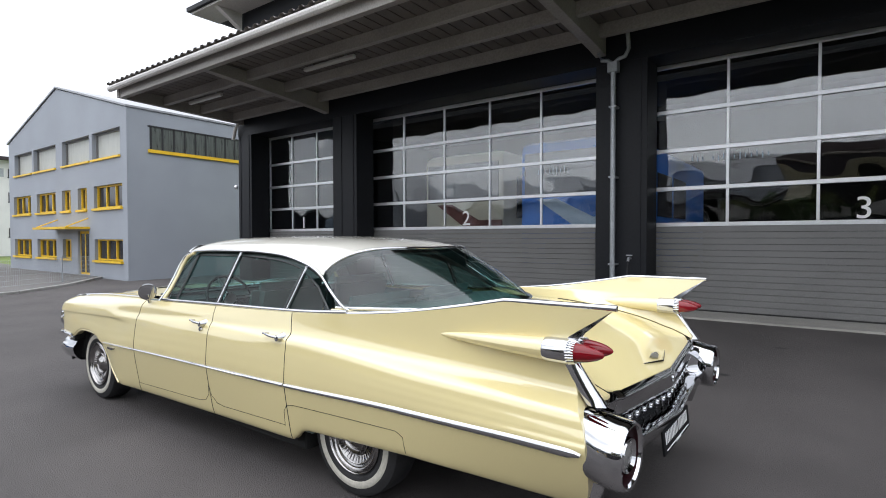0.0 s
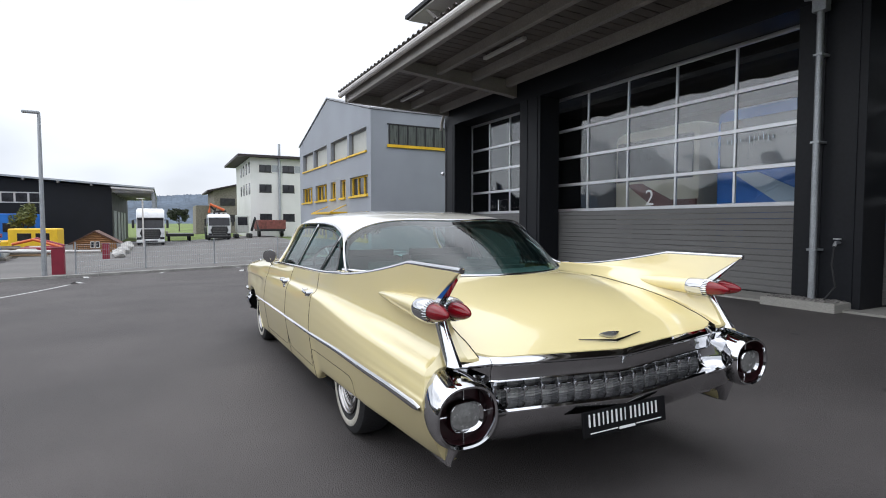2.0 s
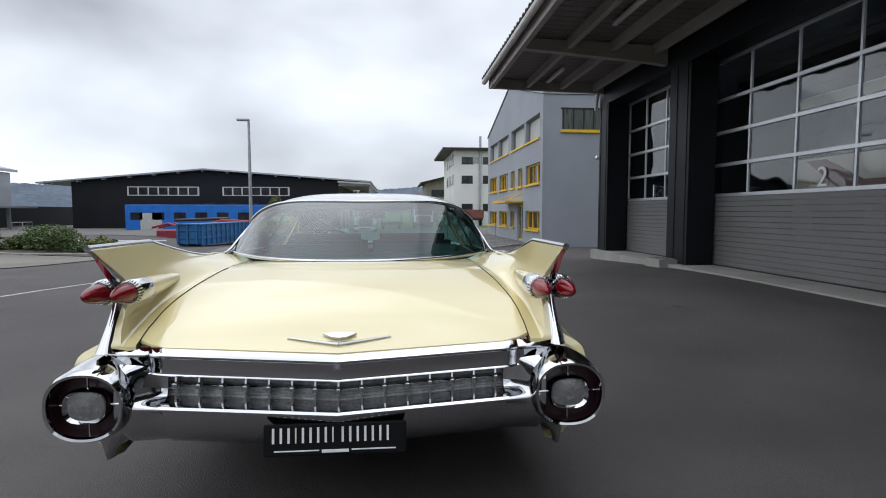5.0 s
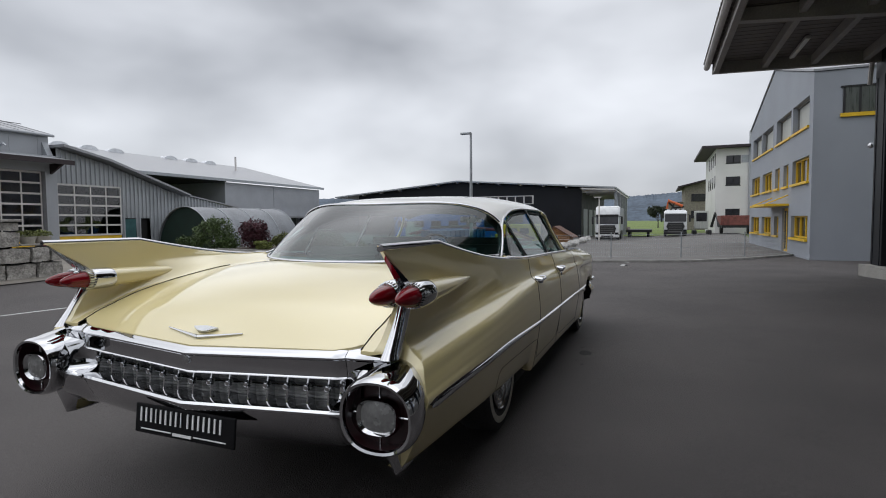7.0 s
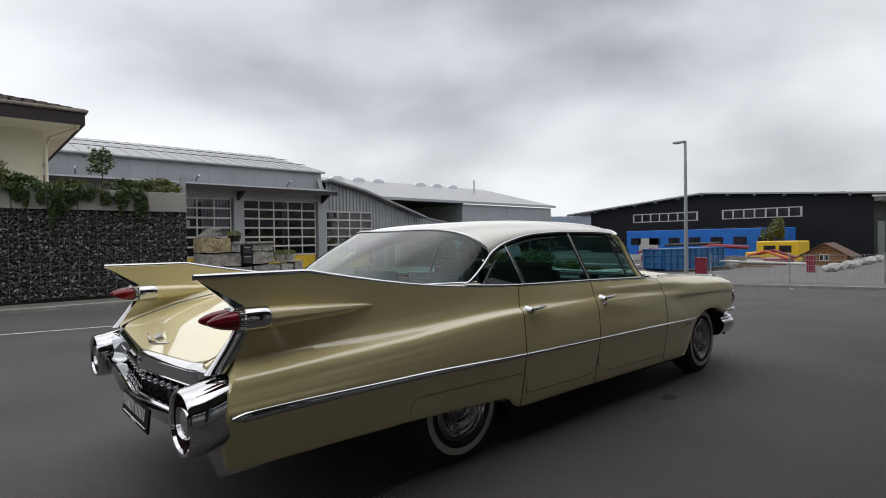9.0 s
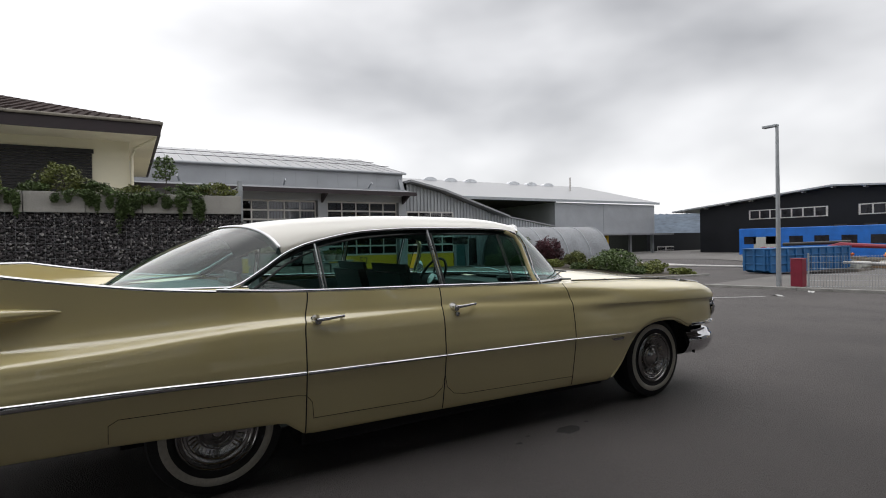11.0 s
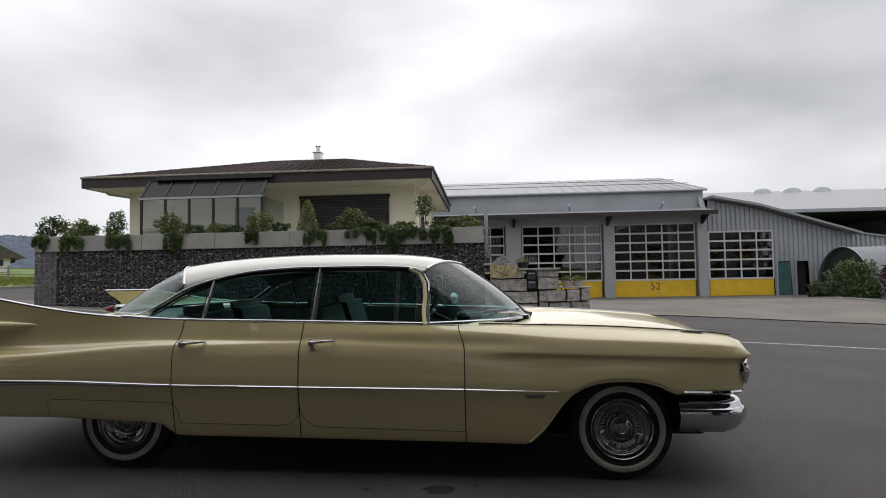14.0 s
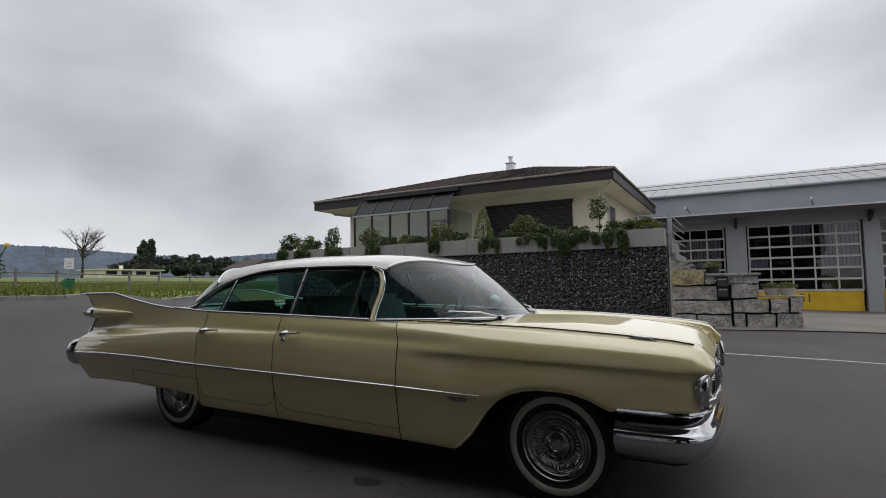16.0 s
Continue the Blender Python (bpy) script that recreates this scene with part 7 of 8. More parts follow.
rows = [[roof_point(i / 32, math.sin(k / 16 * math.pi / 2)) for k in range(-16, 17)] for i in range(33)]
bm = sheet(bmesh.new(), rows)
part("roof", bm, ROOF_PAINT, car, "ivory painted steel roof", smooth=45)
lin = [[(x, y * 0.96, z - 0.04) for x, y, z in r] for r in rows]
part("headliner", sheet(bmesh.new(), lin), SEAT, car, smooth=45)


def both_bars(name, path, r, mat=CHROME, n=8):
    for side in (1, -1):
        b1 = tube(bmesh.new(), [(p[0], side * p[1], p[2]) for p in path], r, n)
        part(name, b1, mat, car, smooth=50)


gut = [(x, GUT_Y(x), GUT_Z(x)) for x in [0.04 + 0.045 * k for k in range(45)]]
both_bars("gutter_trim", gut, 0.009)
# side glass lies on a leaning plane between belt and gutter
def lean(x, z):
    zb, zt = Z7(x) + 0.005, GUT_Z(min(max(x, 0.04), 2.05))
    t = min(max((z - zb) / max(zt - zb, 0.05), 0), 1)
    return 0.905 + (GUT_Y(min(max(x, 0.04), 2.05)) - 0.012 - 0.905) * t


def side_pane(name, outline, s):
    bm2 = bmesh.new()
    bm2.faces.new([bm2.verts.new((x, s * lean(x, z), z)) for x, z in outline])
    ob = part(name, bm2, SIDE_GLASS, car)
    ob.visible_shadow = False


BELT = [(x, 0.925, Z7(x) + 0.01) for x in [0.0 + 0.085 * k for k in range(25)]]
both_bars("belt_trim", BELT, 0.012)
top = lambda a, b: [(a + (b - a) * k / 8, GUT_Z(a + (b - a) * k / 8) - 0.022) for k in range(9)]
REAR_Q = [(0.17, Z7(0.17) + 0.012), (0.535, Z7(0.535) + 0.012), (0.535, 1.262), (0.45, 1.232), (0.36, 1.19), (0.25, 1.115)]
REAR_D = [(0.565, Z7(0.565) + 0.012), (1.285, Z7(1.285) + 0.012)] + [(x, z - 0.014) for x, z in top(1.285, 0.565)]
FRONT_D = [(1.32, Z7(1.32) + 0.012), (1.85, Z7(1.85) + 0.012)] + [(x, z - 0.014) for x, z in top(1.85, 1.32)]
VENT = [(1.868, Z7(1.868) + 0.012), (1.985, Z7(1.985) + 0.012), (1.99, 1.22), (1.965, 1.29), (1.92, 1.335), (1.868, 1.35)]
for s in (1, -1):
    for nm, o in (("rear_quarter_window", REAR_Q), ("rear_door_window", REAR_D), ("front_door_window", FRONT_D), ("vent_window", VENT)):
        side_pane(nm, o, s)
        part(nm + "_frame", tube(bmesh.new(), [(x, s * (lean(x, z) + 0.006), z) for x, z in o + o[:1]], 0.003 if nm == "vent_window" else 0.0065, 6), TRIM_DARK, car, smooth=50)
    for x, w in ((0.55, 0.006), (1.3025, 0.008)):
        zt = GUT_Z(x) - 0.01
        part("door_post", tube(bmesh.new(), [(x, s * (lean(x, Z7(x)) + 0.004), Z7(x)), (x, s * (lean(x, zt) + 0.004), zt)], w, 6), CHROME_SATIN, car)
    # rear and front roof pillars
    part("rear_pillar", tube(bmesh.new(), [(x, s * (GUT_Y(x) - 0.018), GUT_Z(x) - 0.02) for x in (0.05, 0.15, 0.25, 0.35, 0.45, 0.55)], 0.011, 8), TRIM_DARK, car, smooth=50)
    a_pts = [(1.93, 0.722, 1.365), (2.0, 0.735, 1.335), (2.035, 0.76, 1.27), (2.045, 0.80, 1.18), (2.04, 0.86, 1.08), (2.05, 0.915, 1.0)]
    part("windscreen_pillar", tube(bmesh.new(), [(x, s * y, z) for x, y, z in a_pts], 0.015, 8), PAINT, car, smooth=50)
    part("pillar_trim", tube(bmesh.new(), [(x + 0.03, s * (y + 0.012), z) for x, y, z in a_pts], 0.006, 6), CHROME, car, smooth=50)

# wrapped windscreen and back window
W_TOP = lambda u: roof_point(1.0, u * 0.985)
W_BOT = lambda u: (cowl(0.86 * u) - 0.30 * abs(u) ** 6, 0.885 * u, 0.992 + 0.012 * abs(u))
rows = []
for i in range(13):
    f = i / 12
    row = []
    for k in range(-16, 17):
        u = math.sin(k / 16 * math.pi / 2)
        a, b = Vector(W_BOT(u)), Vector(W_TOP(u))
        p = a.lerp(b, f)
        p += Vector((0.022, 0, 0.012)) * math.sin(f * math.pi)
        row.append(p)
    rows.append(row)
glaze("windscreen", rows, "wraparound tinted windscreen")
part("windscreen_trim", tube(bmesh.new(), [tuple(p) for p in rows[0]], 0.014, 8), CHROME, car, smooth=50)
part("windscreen_header", tube(bmesh.new(), [tuple(p) for p in rows[-1][2:-2]], 0.012, 8), CHROME, car, smooth=50)
B_TOP = lambda u: roof_point(0.0, u * 0.985)
B_BOT = lambda u: (back_base(0.83 * u), 0.86 * u, 1.072 + 0.012 * abs(u) ** 2)
rows = []
for i in range(13):
    f = i / 12
    row = []
    for k in range(-16, 17):
        u = math.sin(k / 16 * math.pi / 2)
        p = Vector(B_BOT(u)).lerp(Vector(B_TOP(u)), f)
        p += Vector((-0.018, 0, 0.016)) * math.sin(f * math.pi) * (1 - abs(u) ** 4)
        row.append(p)
    rows.append(row)
glaze("back_window", rows, "large wraparound tinted back window")
part("back_window_trim", tube(bmesh.new(), [tuple(p) for p in rows[0]], 0.011, 8), CHROME, car, smooth=50)
part("back_window_header", tube(bmesh.new(), [tuple(p) for p in rows[-1]], 0.011, 8), CHROME, car, smooth=50)

# ---- cabin ----
part("cabin_floor", box(bmesh.new(), 0.43, 2.6, -0.86, 0.86, 0.3, 0.34), UNDER, car)
part("parcel_shelf", sheet(bmesh.new(), [[(back_base(y) + 0.06, y, 1.055), (0.33, y, 1.03), (0.33, y, 0.9)] for y in [0.07 * k - 0.77 for k in range(23)]]), SEAT, car)
for s in (1, -1):
    part("door_card", box(bmesh.new(), 0.3, 2.25, s * 0.90 - 0.02, s * 0.90 + 0.02, 0.35, 1.0), SEAT, car)


def bench(name, x, top):
    b = new(name)
    b.parent = car
    part("cushion", box(bmesh.new(), x, x + 0.55, -0.72, 0.72, 0.42, 0.66, 0.07), SEAT, b, smooth=50)
    for y0, y1 in ((-0.70, -0.02), (0.02, 0.70)):
        bm2 = prism(bmesh.new(), [(x - 0.20, top), (x - 0.06, top), (x + 0.12, 0.6), (x - 0.05, 0.6)], "y", y0, y1)
        bmesh.ops.bevel(bm2, geom=list(bm2.edges), offset=0.06, segments=4, affect="EDGES")
        part("backrest", bm2, SEAT, b, smooth=50)


bench("rear_bench", 0.40, 1.12)
bench("front_bench", 1.32, 1.16)
part("dashboard", prism(bmesh.new(), [(2.2, 0.75), (2.14, 0.86), (2.2, 0.965), (2.65, 0.975), (2.65, 0.7)], "y", -0.84, 0.84), TRIM_DARK, car)
sw = new("steering_wheel")
sw.parent = car
bm = bmesh.new()
wm = pose(1.96, 0.40, 0.98, 0, -62, 0)
tube(bm, [wm @ Vector((0.20 * math.cos(k * math.pi / 16), 0.20 * math.sin(k * math.pi / 16), 0)) for k in range(33)], 0.012, 8)
part("rim", bm, TRIM_DARK, sw, smooth=50)
part("hub", lathe(bmesh.new(), [(0, 0.02), (0.05, 0.01), (0.05, -0.03), (0, -0.03)], 16, wm), CHROME_SATIN, sw)
for a in (0.3, math.pi - 0.3, -math.pi / 2):
    part("spoke", tube(bmesh.new(), [wm @ Vector((0, 0, -0.01)), wm @ Vector((0.2 * math.cos(a), 0.2 * math.sin(a), 0))], 0.009, 6), CHROME_SATIN, sw)
part("column", tube(bmesh.new(), [wm @ Vector((0, 0, 0)), (2.3, 0.4, 0.82)], 0.025, 8), TRIM_DARK, car)
part("inner_mirror", box(bmesh.new(), 2.0, 2.03, -0.11, 0.11, 1.28, 1.34, 0.01), CHROME_SATIN, car)
part("dash_speaker", lathe(bmesh.new(), [(0, 0), (0.09, 0), (0.10, 0.03), (0.07, 0.05), (0, 0.05)], 16, Matrix.Translation((2.32, -0.25, 0.975))), TRIM_DARK, car)
for s in (1, -1):
    wp = new("wiper")
    wp.parent = car
    part("arm", tube(bmesh.new(), [(2.74, s * 0.36, 1.005), (2.66, s * 0.50, 1.045), (2.52, s * 0.70, 1.06)], 0.008, 6, 0.005), CHROME, wp)
    part("blade", tube(bmesh.new(), [(2.70, s * 0.30, 1.055), (2.44, s * 0.76, 1.065)], 0.005, 6), TRIM_DARK, wp)
    part("pivot", lathe(bmesh.new(), [(0, 0.03), (0.025, 0.025), (0.035, 0), (0, 0)], 12, Matrix.Translation((2.75, s * 0.35, 0.99))), CHROME, wp)
part("cowl_vent", box(bmesh.new(), 2.50, 2.62, -0.66, 0.66, 0.985, 1.0, 0.004), TRIM_DARK, car)

# ---- side trim, handles, mirror ----
for s in (1, -1):
    for a, b, nm in ((-1.43, 0.406, "quarter_moulding"), (0.417, 1.243, "rear_door_moulding"), (1.252, 2.302, "front_door_moulding"), (2.312, 2.88, "fender_moulding")):
        n = max(4, int((b - a) / 0.06))
        rows = []
        for k in range(n + 1):
            x = a + (b - a) * k / n
            h = float(np.interp(x, [-1.43, -1.40, -1.2, 0.4, 1.2, 2.3, 2.88], [0.008, 0.023, 0.022, 0.013, 0.010, 0.008, 0.004]))
            z, y = Z_TRIM(x), side_y(x, Z_TRIM(x))
            xx = sheared(x, 0, z)[0]
            rows.append([(xx, s * (y - 0.004), z - h), (xx, s * (y + 0.010), z - h * 0.6), (xx, s * (y + 0.014), z), (xx, s * (y + 0.010), z + h * 0.6), (xx, s * (y - 0.004), z + h)])
        part(nm, sheet(bmesh.new(), rows), CHROME, car, smooth=60)
    part("fender_script", prism(bmesh.new(), [(2.665, 0.572), (2.80, 0.572), (2.785, 0.553), (2.70, 0.553)], "y", s * side_y(2.74, 0.565) - 0.01, s * side_y(2.74, 0.565) + 0.012), COVER, car)
    for x0, lock in ((0.45, False), (1.305, True)):
        h = new("door_handle")
        h.parent = car
        y = side_y(x0 + 0.08, 0.905)
        part("grip", tube(bmesh.new(), [(x0 + 0.02, s * (y + 0.035), 0.906), (x0 + 0.09, s * (y + 0.042), 0.912), (x0 + 0.172, s * (y + 0.024), 0.917)], 0.011, 8, 0.007), CHROME, h, smooth=50)
        part("button", lathe(bmesh.new(), [(0, 0.03), (0.018, 0.028), (0.024, 0), (0.03, -0.02), (0, -0.02)], 14, pose(x0 + 0.025, s * (y + 0.012), 0.902, -90 * s, 0, 0)), CHROME, h, smooth=50)
        part("post", tube(bmesh.new(), [(x0 + 0.165, s * (y - 0.01), 0.912), (x0 + 0.165, s * (y + 0.03), 0.916)], 0.008, 6), CHROME, h)
        if lock:
            part("lock", lathe(bmesh.new(), [(0, 0.012), (0.014, 0.01), (0.016, 0), (0, 0)], 12, pose(x0 + 0.035, s * (side_y(x0 + 0.035, 0.865) + 0.001), 0.865, -90 * s, 0, 0)), CHROME, h)
    # chrome strip along the fender top, and fin cap
    pts = [(x, s * (Y7(x) + Y8(x)) / 2, max(Z7(x), Z8(x)) + 0.004) for x in [2.40 + 0.1 * k for k in range(17)]]
    part("fender_strip", tube(bmesh.new(), pts, 0.007, 6), CHROME, car, smooth=50)
    part("fender_ornament", prism(bmesh.new(), [(3.66, 0.925), (3.72, 0.945), (3.79, 0.937), (3.93, 0.872), (3.88, 0.87)], "y", s * 0.83 - 0.01, s * 0.83 + 0.01), CHROME_SATIN, car)
    pts = [(sheared(x, 0, Z7(x))[0], s * (Y7(x) + Y8(x)) / 2, Z7(x) + 0.001) for x in [-1.45 + 0.05 * k for k in range(33)]]
    part("fin_cap", tube(bmesh.new(), pts, 0.0135, 8), CHROME, car, smooth=50)
mir = new("door_mirror")
mir.parent = car
part("stalk", tube(bmesh.new(), [(2.17, 0.955, 0.985), (2.15, 0.975, 1.02), (2.14, 0.985, 1.05)], 0.014, 8, 0.01), CHROME, mir, smooth=50)
part("shell", lathe(bmesh.new(), [(0, 0.05), (0.04, 0.042), (0.062, 0.015), (0.065, -0.005), (0.058, -0.008), (0, -0.004)], 20, pose(2.14, 0.985, 1.07, 0, 80, -20)), CHROME, mir, smooth=50)
ae = new("aerial")
ae.parent = car
part("base", lathe(bmesh.new(), [(0, 0.03), (0.012, 0.025), (0.018, 0), (0, 0)], 12, Matrix.Translation((2.83, -0.81, 0.965))), TRIM_DARK, ae)

# ---- tail ----
SP_Z = 1.026
for s in (1, -1):
    for yo, nm in ((0.919, "outer"), (0.818, "inner")):
        # rocket-shaped spear of the lamp pod blending into the fin
        bm = bmesh.new()
        sign = 1 if yo > 0.86 else -1
        prof = [(-0.56, 0.002, 0.0), (-0.68, 0.016, 0.0), (-0.82, 0.029, 0), (-1.0, 0.041, 0), (-1.15, 0.048, 0), (-1.215, 0.049, 0)]
        rings = []
        for x, r, _ in prof:
            yc = (0.893 if sign > 0 else 0.862) + (yo - (0.893 if sign > 0 else 0.862)) * min(1, max(0, (-0.45 - x) / 0.66))
            rings.append([(x, s * (yc + r * math.cos(2 * math.pi * k / 20)), SP_Z + r * 0.95 * math.sin(2 * math.pi * k / 20)) for k in range(21)])
        sheet(bm, rings)
        part("lamp_pod", bm, PAINT, car, smooth=50)
        lampo = new("tail_lamp")
        lampo.parent = car
        m = pose(-1.19, s * yo, SP_Z, 0, -90, 0)
        part("bezel", lathe(bmesh.new(), [(0.048, -0.025), (0.0505, -0.02), (0.0515, 0.0), (0.0515, 0.075), (0.049, 0.08), (0.042, 0.085), (0.040, 0.1)], 32, m), CHROME, lampo, smooth=40)
        bm = bmesh.new()
        for k in range(26):
            a = 2 * math.pi * k / 26
            tube(bm, [m @ Vector((0.0485 * math.cos(a), 0.0485 * math.sin(a), 0.078)), m @ Vector((0.0425 * math.cos(a), 0.0425 * math.sin(a), 0.110))], 0.0026, 5)
        part("crown_teeth", bm, CHROME, lampo)
        part("bullet_lens", lathe(bmesh.new(), [(0.0385, 0.08), (0.0385, 0.11), (0.0362, 0.135), (0.031, 0.165), (0.022, 0.194), (0.010, 0.216), (0, 0.223)], 24, m), LENS_RED, lampo, "pointed red bullet lens", smooth=60)
    # chrome fin edge above the lamps and leg below
    b = prism(bmesh.new(), [(-1.452, 1.216), (-1.425, 1.208), (-1.255, 1.082), (-1.22, 1.05), (-1.275, 1.06)], "y", s * 0.872 - 0.012, s * 0.872 + 0.012)
    for v in b.verts:
        v.co.y = s * 0.872 + (v.co.y - s * 0.872) * (0.28 + 1.3 * max(0, 1 - (v.co.z - 1.05) / 0.16) ** 1.8)
    part("fin_edge", b, CHROME, car, smooth=30)
    rows = []
    for f in np.linspace(0, 1, 9):
        x, z, w = -1.255 - 0.13 * f ** 1.2, 1.005 - 0.19 * f, 0.022 + 0.014 * f ** 2
        rows.append([(x + 0.05, s * 0.868 - w * 0.7, z), (x + 0.012, s * 0.868 - w, z), (x - 0.02, s * 0.868 - w * 0.5, z), (x - 0.025, s * 0.868, z), (x - 0.02, s * 0.868 + w * 0.5, z), (x + 0.012, s * 0.868 + w, z), (x + 0.05, s * 0.868 + w * 0.7, z)])
    part("fin_leg", sheet(bmesh.new(), rows), CHROME, car, "slim chrome leg below the twin lamps", smooth=60)
    # bumper pod with its round lamp
    pod = new("bumper_pod")
    pod.parent = car
    yc, zc = s * 0.882, 0.648
    rows = []
    for x, rx, rz, dz in ((-1.20, 0.07, 0.10, 0.05), (-1.24, 0.085, 0.118, 0.043), (-1.28, 0.098, 0.130, 0.035), (-1.315, 0.112, 0.138, 0.026), (-1.35, 0.124, 0.142, 0.018), (-1.385, 0.136, 0.143, 0.011), (-1.42, 0.146, 0.142, 0.006), (-1.447, 0.150, 0.140, 0.002), (-1.47, 0.151, 0.138, 0.0), (-1.498, 0.147, 0.134, 0), (-1.510, 0.139, 0.126, 0), (-1.507, 0.129, 0.117, 0), (-1.495, 0.125, 0.113, 0)):
        ring = []
        for k in range(65):
            a = 2 * math.pi * k / 64
            c, sn = math.cos(a), math.sin(a)
            q = (abs(c) ** 2.3 + abs(sn) ** 2.3) ** (-1 / 2.3)
            ring.append((x, yc + 0.955 * rx * c * q, zc + dz + 0.955 * rz * sn * q))
        rows.append(ring)
    part("shell", sheet(bmesh.new(), rows), CHROME, pod, "large oval chrome bumper pod", smooth=50)
    liner = [[(x, y, z) for _, y, z in rows[-1]] for x in (-1.495, -1.43)]
    part("liner", sheet(bmesh.new(), liner), LENS_DULL, pod, smooth=50)
    m = pose(-1.437, yc, zc, 0, -90, 0)
    part("back_plate", lathe(bmesh.new(), [(0, 0), (0.127, 0)], 28, m), LENS_DULL, pod)
    for nm, prof, mt in (("lamp_rim", [(0.067, 0.0), (0.070, 0.054), (0.064, 0.064), (0.055, 0.052)], CHROME), ("lens", [(0.060, 0.04), (0.055, 0.052), (0.03, 0.058), (0.002, 0.06)], LENS_CLEAR)):
        rows = []
        for r, h in prof:
            ring = []
            for k in range(33):
                c, sn = math.cos(2 * math.pi * k / 32), math.sin(2 * math.pi * k / 32)
                q = (abs(c) ** 2.8 + abs(sn) ** 2.8) ** (-1 / 2.8)
                ring.append(m @ Vector((0.92 * r * c * q, 1.13 * r * sn * q, h)))
            rows.append(ring)
        part(nm, sheet(bmesh.new(), rows), mt, pod, smooth=45)
    for a in (0, 90, 180, 270):
        c, sn = math.cos(radians(a)), math.sin(radians(a))
        part("spoke", tube(bmesh.new(), [m @ Vector((0.06 * c, 0.074 * sn, 0.03)), m @ Vector((0.110 * c, 0.119 * sn, 0.03))], 0.0045, 6), CHROME, pod)
    rows = []
    for f in np.linspace(0, 1, 10):
        z, w_out, w_in = 0.56 - 0.165 * f, 0.020 * (1 - f) ** 0.9 + 0.010, 0.24 * (1 - f) ** 1.7 + 0.022
        x_c, d = -1.285 + 0.01 * f, 0.14 - 0.05 * f
        rows.append([(x_c + d * math.sin(a), s * (0.882 + (w_out if math.cos(a) > 0 else w_in) * math.cos(a)), z) for a in [2 * math.pi * k / 24 for k in range(25)]])
    rows.append([(-1.275, s * 0.882, 0.392)] * 25)
    drop_fin = sheet(bmesh.new(), rows)
    bmesh.ops.remove_doubles(drop_fin, verts=drop_fin.verts, dist=0.0005)
    part("drop_fin", drop_fin, CHROME, pod, smooth=60)
    # chrome neck that sweeps from the bumper and the grille's end round into the pod
    inner = [(0.042, 0.748), (0.052, 0.732), (0.054, 0.690), (0.046, 0.648), (0.018, 0.629), (-0.024, 0.620), (-0.030, 0.606), (-0.012, 0.592), (0.006, 0.552), (0.032, 0.508), (0.070, 0.465), (0.12, 0.438)]
    outer = [(-1.405, 0.775), (-1.435, 0.752), (-1.452, 0.715), (-1.460, 0.675), (-1.463, 0.650), (-1.464, 0.630), (-1.463, 0.612), (-1.460, 0.590), (-1.448, 0.562), (-1.425, 0.530), (-1.39, 0.495), (-1.34, 0.455)]
    rows = []
    for f in np.linspace(0, 1, 15):
        y, turn = 0.652 + 0.148 * f, smooth_step(f, 0.0, 1.0)
        drop = -0.028 * (1 - y / 0.72) if y < 0.72 else 0.0
        rows.append([(vee(min(y, 0.68)) + o + (x1 - vee(0.68) - o) * turn, s * y, z0 + drop + (z1 - z0 - drop) * turn) for (o, z0), (x1, z1) in zip(inner, outer)])
    part("pod_neck", sheet(bmesh.new(), [spline3(r) for r in rows]), CHROME, pod, "smooth chrome neck of the bumper pod", smooth=60)


def across(name, prof, y1, mat, label="", n=24, smooth=50):
    """A bar across the tail; prof: (outwards, z) pairs."""
    rws = []
    for k in range(-n, n + 1):
        y = y1 * k / n
        drop = -0.028 * (1 - min(abs(y), 0.72) / 0.72)
        rws.append([(vee(y) - o, y, z + drop) for o, z in prof])
    return part(name, sheet(bmesh.new(), rws), mat, car, label, smooth=smooth)


UPPER = [(-0.075, 0.844), (-0.044, 0.838), (-0.020, 0.827), (-0.005, 0.815), (0.001, 0.808), (0.0, 0.802), (-0.006, 0.796), (-0.012, 0.768), (-0.015, 0.742), (-0.014, 0.735), (-0.010, 0.731), (-0.013, 0.727), (-0.07, 0.724)]
across("upper_bar", UPPER, 0.70, CHROME, "bright chrome bar under the boot lid", smooth=24)
for s in (1, -1):
    # the chrome corner that carries the bar round to the leg of the fin
    rows = []
    for f in np.linspace(0, 1, 10):
        y, xe = 0.703 + 0.165 * f, vee(0.70) + 0.03 * f * f
        rows.append([(xe - o, s * y, z) for o, z in UPPER])
    part("corner_cap", sheet(bmesh.new(), rows), CHROME, car, smooth=24)
ribs = [(-0.085 + 0.005 * (k % 2), 0.735 - 0.006 * k) for k in range(22)]
across("grille_back", ribs, 0.68, MESH, "ribbed aluminium rear grille", smooth=15)
across("grille_mid", [(-0.075, 0.6925), (-0.046, 0.6905), (-0.042, 0.6875), (-0.046, 0.6845), (-0.075, 0.6825)], 0.645, CHROME)
across("lower_bar", [(-0.085, 0.630), (-0.04, 0.624), (0.0, 0.626), (0.022, 0.622), (0.031, 0.614), (0.029, 0.605), (0.012, 0.597), (-0.002, 0.560), (-0.026, 0.516), (-0.060, 0.472), (-0.10, 0.441), (-0.145, 0.426), (-0.18, 0.42)], 0.66, CHROME, "deep chrome rear bumper", smooth=30)
gr = new("rear_grille_teeth")
gr.parent = car
